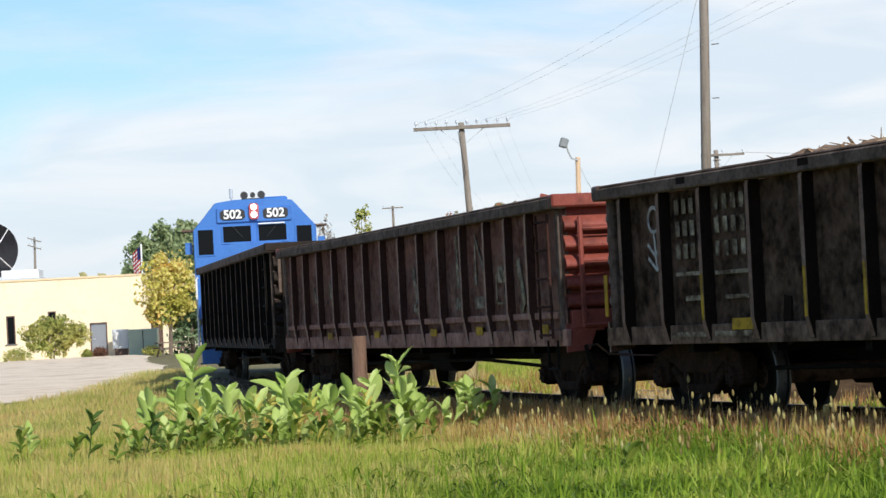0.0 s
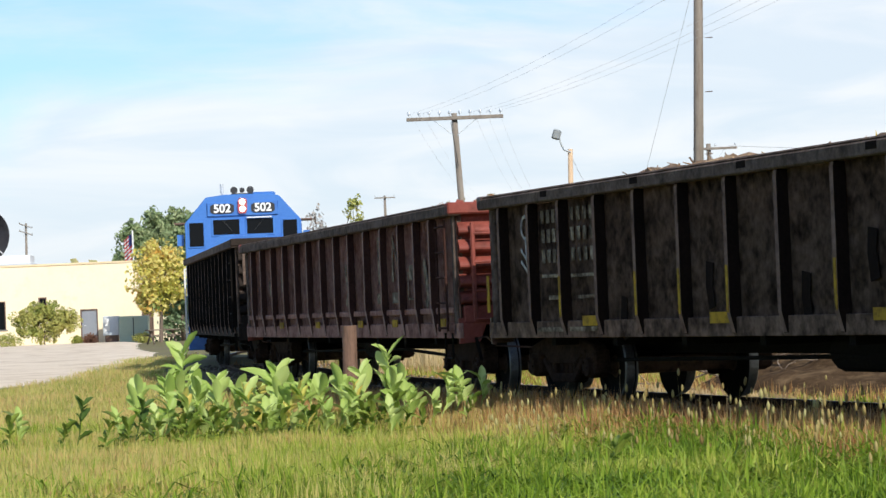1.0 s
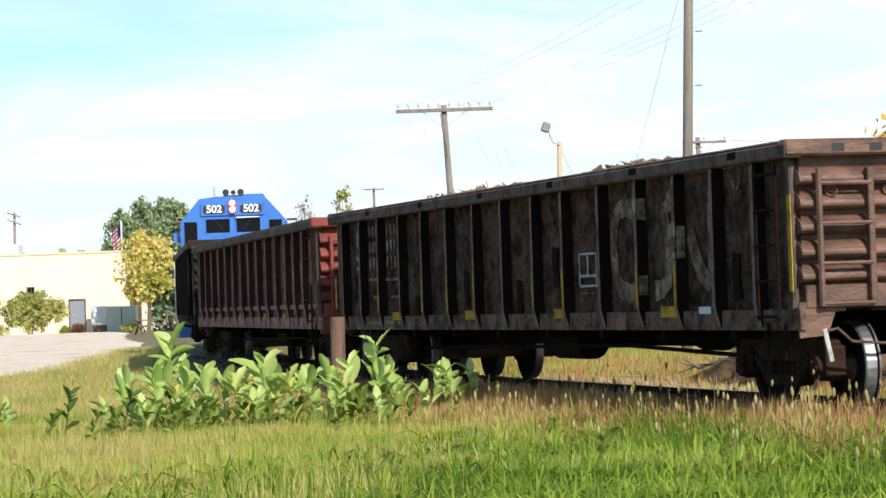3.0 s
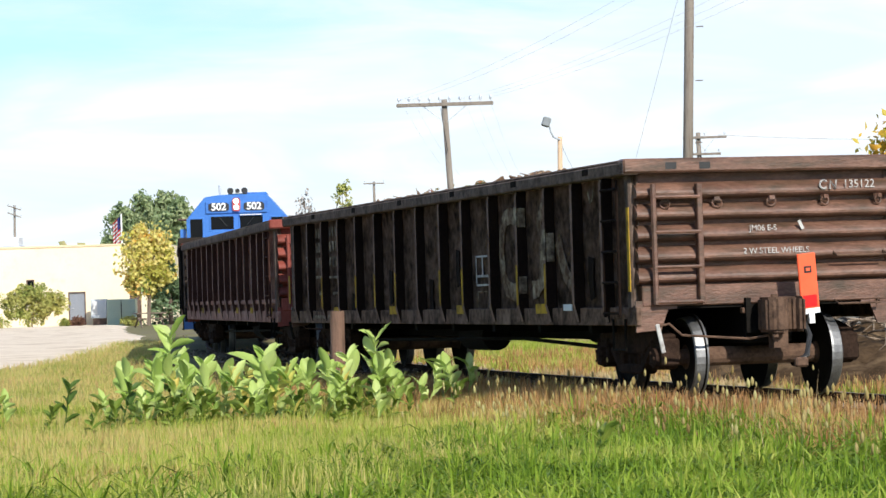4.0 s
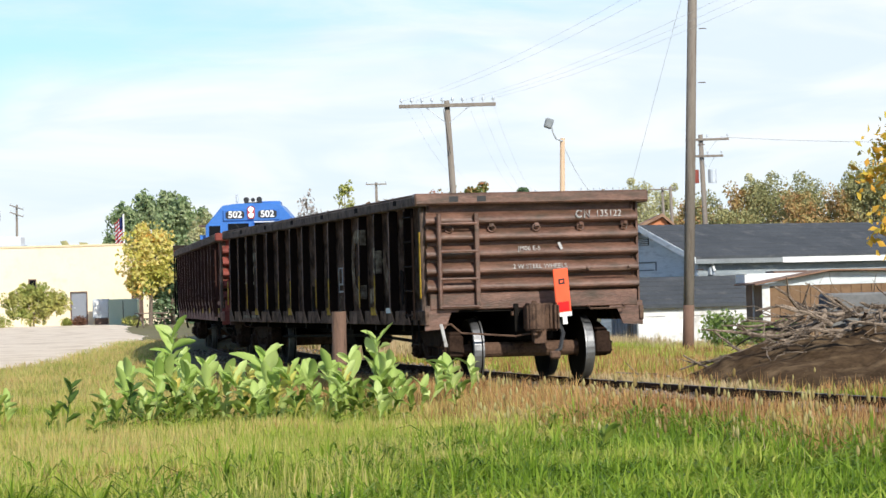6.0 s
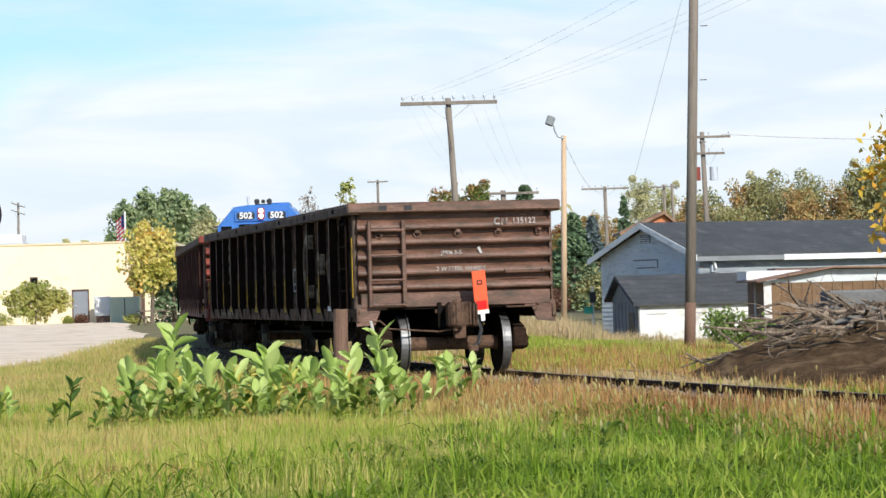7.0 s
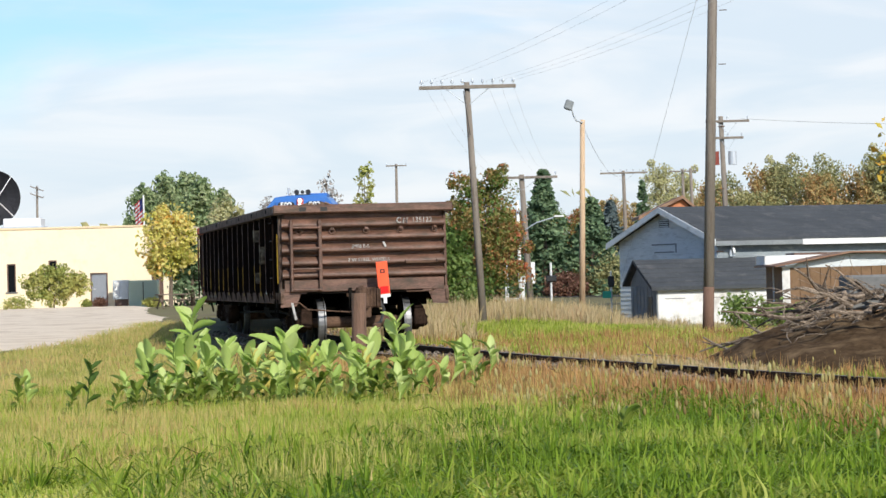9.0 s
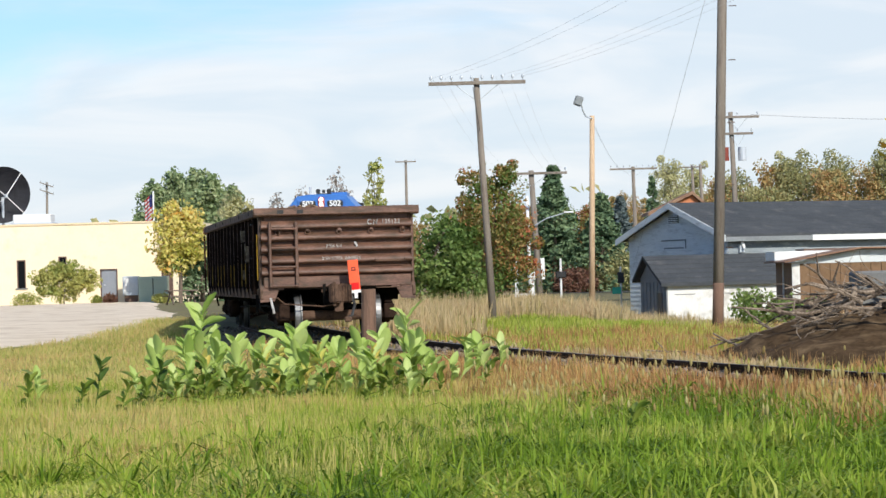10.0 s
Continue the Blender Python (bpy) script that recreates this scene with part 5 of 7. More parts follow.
def tan_shed():
    h = thing("tan_shed", None, None, "tan ribbed metal shed with rusty roof edge", "shed")
    Y = 95.0
    for k in range(22):
        x = 12.55 + k * 0.36
        part("siding_panel", boxes((x, x + 0.36, Y, Y + 0.05, -1.2, 1.16), (x, x + 0.05, Y - 0.03, Y, -1.2, 1.16)), M_TAN, h)
    part("corner_board", boxes((12.28, 12.55, Y - 0.03, Y + 0.08, -1.2, 1.2)), M_WHITEWALL, h)
    bm = bmesh.new()
    extrude(bm, [(12.0, 1.20), (14.7, 1.64), (20.8, 1.52), (20.8, 1.58), (14.7, 1.70), (12.0, 1.25)], "Y", Y - 0.35, Y + 6)
    part("roof", bm, M_RUSTROOF, h)
    bm = bmesh.new()
    extrude(bm, [(12.3, 1.16), (20.5, 1.16), (20.5, 1.5), (14.7, 1.6), (12.3, 1.2)], "Y", Y - 0.02, Y + 0.06)
    part("gable_board", bm, M_SIDING, h)
    part("side_wall", boxes((12.45, 12.55, Y + 0.1, Y + 6, -1.2, 1.2)), M_TAN, h)
    a = thing("white_awning", boxes((12.2, 22, 98.5, 102, 1.52, 1.62), (12.2, 12.3, 98.5, 102, 1.3, 1.52)), M_WHITE, "flat white metal awning roof beside the shed", "awning")
    part("fascia", boxes((12.1, 22, 98.4, 98.5, 1.3, 1.6)), M_WHITE, a)
    for x in (12.4, 16, 20):
        part("post", boxes((x, x + 0.1, 98.6, 98.7, -1.2, 1.3)), M_WHITE, a)
    for k in range(5):
        part("stacked_board", boxes((13.2 + 1.5 * k, 14.4 + 1.5 * k, 98.6, 101, 1.62, 1.70)), M_TRIM_DARK, a)


tan_shed()


# ---------- poles, wires, lamps and signs ----------
def pole(name, label, base, top, r0, r1, material, foot=None):
    p = thing(name, None, None, label, "utility pole")
    bm = bmesh.new()
    tube(bm, base, top, r0, r1, 14)
    part("shaft", bm, material, p, smooth=True)
    if foot:
        a, b = Vector(base), Vector(top)
        bm = bmesh.new()
        tube(bm, a, a + (b - a).normalized() * foot, r0 * 1.04, r0 * 1.0, 14)
        part("creosoted_foot", bm, M_POLE_BASE, p, smooth=True)
    return p


def crossarm(p, c, w, pins, yaw=0.0, tilt=0.0, size=0.055):
    m = pose(*c, 0, tilt, yaw)
    arm = part("crossarm", boxes((-w / 2, w / 2, -size, size, -size, size), bevel=0.008), M_POLE, p, at=m)
    for k in range(pins):
        x = -w / 2 + 0.08 + (w - 0.16) * k / max(1, pins - 1)
        if abs(x) < 0.12 and pins > 4:
            continue
        bm = bmesh.new()
        lathe(bm, [(size, 0.012), (size + 0.08, 0.015), (size + 0.085, 0.045), (size + 0.13, 0.05), (size + 0.19, 0.03)], 8, "Z")
        part("insulator", bm, M_STEELGREY, arm, at=pose(x, 0, 0))
    for s in (-1, 1):
        part("brace", rod((s * w * 0.22, 0.05, -0.05), (s * 0.05, 0.06, -0.55), r=0.012), M_STEELGREY, arm)
    return arm


tall_pole = pole("utility_pole", "tall weathered grey utility pole with a reddish foot", (6.57, 65, -0.6), (7.05, 65, 11.2), 0.135, 0.105, M_POLE, 1.35)
for _z in (1.6, 3.1, 4.6, 6.1, 7.4):
    part("pole_step", rod((6.75 + _z * 0.04, 64.84, _z), (6.92 + _z * 0.04, 64.8, _z), r=0.012), M_TRUCK, tall_pole)
arm_pole = pole("telegraph_pole", "leaning telegraph pole with a ten pin crossarm", (1.55, 85, -0.5), (1.21, 85, 7.28), 0.125, 0.09, M_POLE)
crossarm(arm_pole, (1.23, 84.85, 7.12), 3.05, 10, 0, 0.0)
part("drop_wire", rod((1.1, 84.8, 7.0), (1.15, 84.8, 6.55), (1.28, 84.83, 5.6), r=0.012), M_BLACK, arm_pole)
lamp_pole = pole("street_lamp", "tan wooden pole with a flood lamp on a curved arm", (6.02, 110, -0.9), (6.25, 110, 7.42), 0.13, 0.10, M_POLE_TAN)
part("lamp_arm", rod((6.24, 109.9, 7.3), (5.98, 109.7, 7.38), (5.86, 109.6, 7.62), (5.8, 109.5, 7.85), r=0.035), M_STEELGREY, lamp_pole)
part("lamp_head", boxes((-0.17, 0.17, -0.15, 0.15, -0.2, 0.2), bevel=0.05), M_DARKWALL, lamp_pole, "dark boxy lamp head", pose(5.68, 109.4, 8.0, 0, 20, 0))
far_arm = pole("telegraph_pole", "distant telegraph pole with a crossarm", (12.6, 175, -1.2), (12.5, 175, 7.75), 0.15, 0.11, M_POLE)
crossarm(far_arm, (12.5, 174.8, 7.6), 3.05, 8)
mid_arm = pole("telegraph_pole", "grey telegraph pole with a bare crossarm", (4.4, 122, -1.0), (4.1, 122, 5.7), 0.16, 0.12, M_POLE)
crossarm(mid_arm, (4.12, 121.8, 5.56), 3.2, 2)
part("lamp_arm", rod((4.2, 121.8, 3.2), (4.7, 121.5, 3.5), (5.6, 121.3, 3.75), r=0.03), M_STEELGREY, mid_arm)
part("lamp_head", boxes((5.5, 5.95, 121.2, 121.4, 3.72, 3.8), bevel=0.02), M_WHITE, mid_arm)
white_stub = pole("utility_pole", "pale slender pole beside a telegraph pole", (4.0, 124, -1.0), (3.95, 124, 4.6), 0.08, 0.07, M_WHITE)
box_pole = pole("utility_pole", "utility pole with transformers and short crossarms", (14.3, 130, -1.2), (14.05, 130, 8.55), 0.15, 0.11, M_POLE)
for _z, _w in ((8.3, 2.1), (7.5, 1.5)):
    crossarm(box_pole, (14.35, 129.8, _z), _w, 3)
for _x in (-0.42, 0.42):
    part("transformer_can", rod((14.12 + _x, 129.75, 6.2), (14.12 + _x, 129.75, 6.85), r=0.2, n=12), M_STEELGREY if _x > 0 else M_END_B, box_pole)
thin_poles = []
for _b, _t, _l in (((-3.35, 260, -0.5), (-3.3, 260, 12.2), "distant pole with a short crossarm"), ((22.6, 240, -1), (22.4, 240, 10.2), "distant bare wooden pole"),
                   ((21.4, 220, -1), (21.2, 220, 9.5), "distant pale wooden pole"), ((-43.95, 300, -0.5), (-43.75, 300, 12.5), "distant pole with stepped crossarms")):
    thin_poles.append(pole("utility_pole", _l, _b, _t, 0.17, 0.12, M_POLE))
crossarm(thin_poles[0], (-3.3, 259.7, 12.0), 2.0, 3)
crossarm(thin_poles[1], (22.4, 239.7, 10.0), 2.4, 3)
for _z in (12.2, 11.4):
    crossarm(thin_poles[3], (-43.75, 299.7, _z), 1.6, 3, 0, 20)


def wire(label, a, b, sag, r=0.006):
    a, b = Vector(a), Vector(b)
    pts = [a.lerp(b, k / 14) - Vector((0, 0, sag * 4 * (k / 14) * (1 - k / 14))) for k in range(15)]
    thing("overhead_wire", cable(pts, r), M_WIRE, label, "wire", "overhead wires")


for _k, _x in enumerate((-1.4, -1.0, 0.6, 1.0, 1.4)):
    wire("thin overhead telegraph wire", (1.23 + _x, 84.9, 7.3), (9.4 + _x, 26, 7.6), 0.6, 0.0022)
    wire("thin overhead telegraph wire", (1.23 + _x, 84.9, 7.3), (4.1 + _x, 121.8, 5.75), 0.4, 0.0022)
wire("slack guy wire running down from the tall pole", (6.75, 64.8, 8.5), (5.2, 80, -0.3), 0.0, 0.004)
wire("service wire sagging from the pole", (15.0, 129.8, 8.4), (40, 128, 8.2), 0.5, 0.01)
wire("lamp feed wire sagging past the pole", (6.25, 110, 7.2), (12.5, 174.8, 7.5), 0.8, 0.008)


def flag(base, h):
    f = thing("flag_pole", rod(base, (base[0], base[1], base[2] + h), r=0.06, n=8), M_WHITE, "white pole with a drooping striped flag", "flag")
    bm = bmesh.new()
    x, y, z = base[0], base[1], base[2] + h
    rows = [[bm.verts.new((x - 0.05 - 0.11 * i, y + 0.10 * math.sin(i * 1.9), z - 0.15 - 0.14 * k - 0.10 * i)) for k in range(14)] for i in range(6)]
    for a, b in zip(rows, rows[1:]):
        for k in range(13):
            fc = bm.faces.new((a[k], b[k], b[k + 1], a[k + 1]))
            fc.material_index = 2 if (k < 6 and a in rows[:2]) else k % 2
    bmesh.ops.solidify(bm, geom=bm.faces[:], thickness=0.01)
    part("flag", mesh_of("flag", bm, M_FLAG_RED, M_WHITE, M_FLAG_BLUE), None, f, "red and white striped flag")


flag((-20.25, 190, 0), 7.5)
thing("pale_post", rod((-19.3, 200, 0), (-19.3, 200, 6.6), r=0.07, n=8), M_WHITE, "pale post behind the building", "post")


def signs():
    s = thing("crossing_sign", rod((5.45, 125, -1), (5.45, 125, 1.7), r=0.05, n=8), M_WHITE, "railway crossing mast with lamps", "sign")
    part("lamp_pair", boxes((5.2, 5.7, 124.85, 124.95, 0.8, 1.1), bevel=0.05), M_BLACK, s)
    p = thing("board_sign", boxes((3.35, 3.5, 126, 126.1, -1, 1.7), (4.1, 4.25, 126, 126.1, -1, 1.7)), M_WHITE, "white roadside board sign on two posts", "sign")
    part("board", boxes((3.95, 4.75, 125.9, 126, 0.75, 1.75), bevel=0.02), M_WHITE, p)
    part("board", boxes((3.3, 4.3, 125.88, 125.98, -0.75, 0.1), bevel=0.02), M_WHITE, p)
    part("printing", boxes((3.45, 3.7, 125.85, 125.88, -0.3, -0.1), (3.8, 4.1, 125.85, 125.88, -0.55, -0.4)), M_DARKWALL, p)
    g = thing("street_sign", rod((8.15, 124, -1.1), (8.15, 124, 1.25), r=0.045, n=8), M_WHITE, "slender mast with a green street sign", "sign")
    part("signal_head", boxes((8.0, 8.3, 123.85, 123.95, 0.5, 1.0), bevel=0.04), M_BLACK, g)
    part("sign_plate", boxes((7.75, 8.15, 123.9, 123.94, 0.0, 0.32)), M_SIGN_GREEN, g)


signs()


def far_gable():
    h = thing("distant_house", None, None, "distant house with an orange brown gable", "house")
    bm = bmesh.new()
    extrude(bm, [(15.8, -1), (19.4, -1), (19.4, 5.6), (18.6, 6.45), (15.8, 5.2)], "Y", 200, 206)
    part("wall", bm, M_ORANGE_ROOF, h)
    bm = bmesh.new()
    extrude(bm, [(15.3, 5.0), (18.6, 6.5), (19.9, 5.4), (19.9, 5.6), (18.6, 6.75), (15.3, 5.25)], "Y", 199.6, 206.4)
    part("roof", bm, M_RUSTROOF, h)


far_gable()

# the wooden post among the weeds
post = thing("fence_post", None, None, "old brown wooden post standing among weeds", "post")
_bm = bmesh.new()
_rings = []
for _k in range(9):
    _z = -0.45 + 1.43 * _k / 8
    _rings.append([_bm.verts.new((-0.985 + 0.012 * _z + (0.095 + 0.006 * noise.noise((i, _k * 0.7, 2))) * math.cos(i * math.pi / 7), 35 + (0.095 + 0.006 * noise.noise((i, _k * 0.7, 5))) * math.sin(i * math.pi / 7), _z + (0.015 * noise.noise((i * 0.9, 4, 4)) if _k == 8 else 0))) for i in range(14)])
for _a, _b in zip(_rings, _rings[1:]):
    for _i in range(14):
        _bm.faces.new((_a[_i], _a[(_i + 1) % 14], _b[(_i + 1) % 14], _b[_i]))
_bm.faces.new(_rings[-1])
part("shaft", _bm, M_POST_WOOD, post)
part("nail_plate", boxes((-1.0, -0.93, 34.895, 34.908, 0.42, 0.45)), M_STEELGREY, post)


# ---------- brush pile ----------
def brush_pile():
    bm = bmesh.new()
    rows = []
    for j in range(52):
        y = 34 + 13 * j / 51
        rows.append([])
        for i in range(68):
            x = 3.0 + 8.0 * i / 67
            cx, cy = 6.6 + 0.1 * (y - 38), 40
            q = ((x - cx) / 3.1) ** 2 + ((y - cy) / 5.2) ** 2
            hgt = 0.84 * max(0.0, 1 - q) ** 0.8 + (0.16 * noise.noise((x * 1.3, y * 1.3, 9)) + 0.10 * noise.noise((x * 3.7, y * 3.7, 4))) * max(0.0, 1 - q * 0.7)
            rows[-1].append(bm.verts.new((x, y, ground_z(x, y) - 0.05 + hgt)))
    for a, b in zip(rows, rows[1:]):
        for i in range(67):
            bm.faces.new((a[i], a[i + 1], b[i + 1], b[i]))
    thing("dirt_mound", bm, M_DIRT, "brown dirt mound under a brush pile beside the track", "mound", kind="structure", smooth=True)
    pile = thing("brush_pile", None, None, "heap of pale dead branches on a dirt mound", "brush pile")
    rng = random.Random(5)
    for k in range(230):
        thick = k < 90
        x = 3.9 + 4.6 * rng.random() ** (0.7 if thick else 0.6)
        y = rng.uniform(37.0, 41.5)
        # a tail of branches runs down to the rail, the heap rises away from it
        z = -0.32 + 0.98 * step(3.9, 6.4, x) * max(0.3, 1 - ((y - 40) / 5.5) ** 2) + rng.uniform(0.0, 0.26) * step(3.8, 5.5, x)
        az = rng.gauss(math.pi, 0.5) if rng.random() < 0.7 else rng.uniform(0, 6.28)
        el = rng.gauss(-0.24, 0.22) if rng.random() < 0.82 else rng.uniform(0.2, 0.7)
        ln = rng.uniform(0.5, 1.6) if thick else rng.uniform(0.25, 0.9)
        r = rng.uniform(0.018, 0.05) if thick else rng.uniform(0.005, 0.014)
        p = Vector((x, y, z))
        d = Vector((math.cos(az) * math.cos(el), math.sin(az) * math.cos(el), math.sin(el)))
        bm = bmesh.new()
        for q in range(5):
            n = p + d * ln / 5
            n.z = max(n.z, ground_z(n.x, n.y) + r)
            tube(bm, p, n, r * (1 - 0.13 * q), r * (0.87 - 0.13 * q), 6)
            if q in (1, 3) and thick and rng.random() < 0.6:
                f = (d + Vector((rng.gauss(0, 0.5), rng.gauss(0, 0.4), rng.gauss(0.15, 0.4)))).normalized()
                tube(bm, n, n + f * ln * rng.uniform(0.15, 0.3), r * 0.5, r * 0.15, 5)
            p = n
            d = (d + Vector((rng.gauss(0, 0.2), rng.gauss(0, 0.2), rng.gauss(0, 0.14)))).normalized()
        part("branch", bm, M_STICK, pile)
    thing("concrete_block", boxes((6.2, 7.7, 40.4, 41.3, 0.5, 1.02), bevel=0.03), M_CONCRETE, "grey concrete slab lying on the brush pile", "slab")


brush_pile()


# ---------- the far road and its car, the picnic table ----------
def far_road():
    bm = bmesh.new()
    rows = [[bm.verts.new((x, y, ground_z(x, y) + 0.06)) for y in (305.5, 308, 312, 314.5)] for x in np.arange(-160, 161, 4.0)]
    for a, b in zip(rows, rows[1:]):
        for i in range(3):
            bm.faces.new((a[i], b[i], b[i + 1], a[i + 1]))
    thing("road", bm, M_ASPHALT, "worn grey asphalt road beyond the meadow", "road", kind="structure")


far_road()


def white_car():
    """x runs forward; origin on the road under the middle."""
    c = thing("car", None, None, "white hatchback car driving along the far road", "car")
    bm = bmesh.new()
    extrude(bm, [(-2.2, 0.28), (2.2, 0.28), (2.25, 0.55), (2.05, 0.78), (1.15, 0.92), (-2.05, 0.98), (-2.25, 0.6)], "Y", -0.86, 0.86)
    part("body", bevelled(bm, 0.06, 2), M_CARPAINT, c, "white painted body")
    bm = bmesh.new()
    extrude(bm, [(1.2, 0.9), (0.35, 1.42), (-1.2, 1.46), (-1.95, 0.95)], "Y", -0.74, 0.74)
    part("cabin", bevelled(bm, 0.05, 2), M_CARPAINT, c)
    for s in (-1, 1):
        for q in ([(1.0, 0.95), (0.38, 1.34), (-0.3, 1.37), (-0.3, 0.97)], [(-0.38, 0.97), (-0.38, 1.37), (-1.15, 1.38), (-1.6, 0.99)]):
            bm = bmesh.new()
            extrude(bm, q, "Y", min(s * 0.745, s * 0.755), max(s * 0.745, s * 0.755))
            part("side_window", bm, M_GLASS, c)
        for x in (1.35, -1.35):
            w = part("wheel", rod((x, s * 0.68, 0.32), (x, s * 0.88, 0.32), r=0.32, n=16), M_RUBBER, c)
            part("rim", rod((x, s * 0.87, 0.32), (x, s * 0.89, 0.32), r=0.2, n=12), M_STEELGREY, w)
        part("headlight", boxes((2.12, 2.24, s * 0.65 - 0.14, s * 0.65 + 0.14, 0.58, 0.7), bevel=0.02), M_WHITE, c)
        part("tail_light", boxes((-2.24, -2.12, s * 0.7 - 0.1, s * 0.7 + 0.1, 0.62, 0.8), bevel=0.02), M_RED, c)
    return c


car = white_car()


def picnic_table():
    t = thing("picnic_table", None, None, "small weathered picnic table on the gravel edge", "table", at=pose(-13.7, 141, ground_z(-13.7, 141) + 0.05, 0, 0, 20))
    part("tabletop", boxes((-0.8, 0.8, -0.35, 0.35, 0.68, 0.74)), M_TIE, t)
    for s in (-1, 1):
        part("bench", boxes((-0.8, 0.8, s * 0.65 - 0.13, s * 0.65 + 0.13, 0.40, 0.45)), M_TIE, t)
        part("leg", rod((s * 0.6, -0.7, 0.0), (s * 0.6, 0.25, 0.68), r=0.05), M_TIE, t)
        part("leg", rod((s * 0.6, 0.7, 0.0), (s * 0.6, -0.25, 0.68), r=0.05), M_TIE, t)


picnic_table()


# ---------- grass ----------
def blades(name, label, pts, heights, widths, material, lean=0.35, seed=1, category="grass", lean_to=None, away=None):
    """Bent blades, joined: five corners each."""
    rng = np.random.default_rng(seed)
    n = len(pts)
    az = rng.uniform(0, 2 * math.pi, n)
    fx = rng.uniform(0, 2 * math.pi, n)
    if lean_to is not None:
        fx = np.where(rng.random(n) < 0.6, rng.normal(lean_to, 0.6, n), fx)
    if away is not None:
        fx = away
    side = np.stack([np.cos(az), np.sin(az), np.zeros(n)], 1)
    tilt = np.abs(rng.normal(0, lean, n))[:, None]
    d = np.stack([np.cos(fx), np.sin(fx), np.zeros(n)], 1) * tilt
    h, w = heights[:, None], widths[:, None]
    up = np.array([[0, 0, 1.0]])
    mid = pts + (up * 0.58 + d * 0.28) * h
    tip = pts + (up * np.maximum(0.12, 1 - 0.3 * tilt - 0.14 * tilt * tilt) + d * 0.8) * h
    v = np.empty((n, 5, 3))
    v[:, 0], v[:, 1] = pts - side * w * 0.5, pts + side * w * 0.5
    v[:, 2], v[:, 3] = mid - side * w * 0.42, mid + side * w * 0.42
    v[:, 4] = tip
    k = np.arange(n)[:, None] * 5
    me = raw_mesh(name, v.reshape(-1, 3), [k + np.array([[0, 1, 3, 2]]), k + np.array([[2, 3, 4]])], material)
    return tagged(new(name, me), label, category, kind="stuff")


def scatter(n, y0, y1, keep, seed, spread=0.2, power=1.0):
    """Points on the ground of the open strip, thinned by keep(x, y, d)."""
    rng = np.random.default_rng(seed)
    out = []
    while len(out) < n:
        y = y0 + (y1 - y0) * rng.random() ** power
        x = rng.uniform(-spread * y - 1, spread * y + 1.2)
        if rng.random() < keep(x, y, off_track(x, y)):
            out.append((x, y, ground_z(x, y) - 0.02))
    return np.array(out)


def patchy(x, y, s=0.5, k=0.0):
    return 0.5 + 0.5 * noise.noise((x * s, y * s, k))


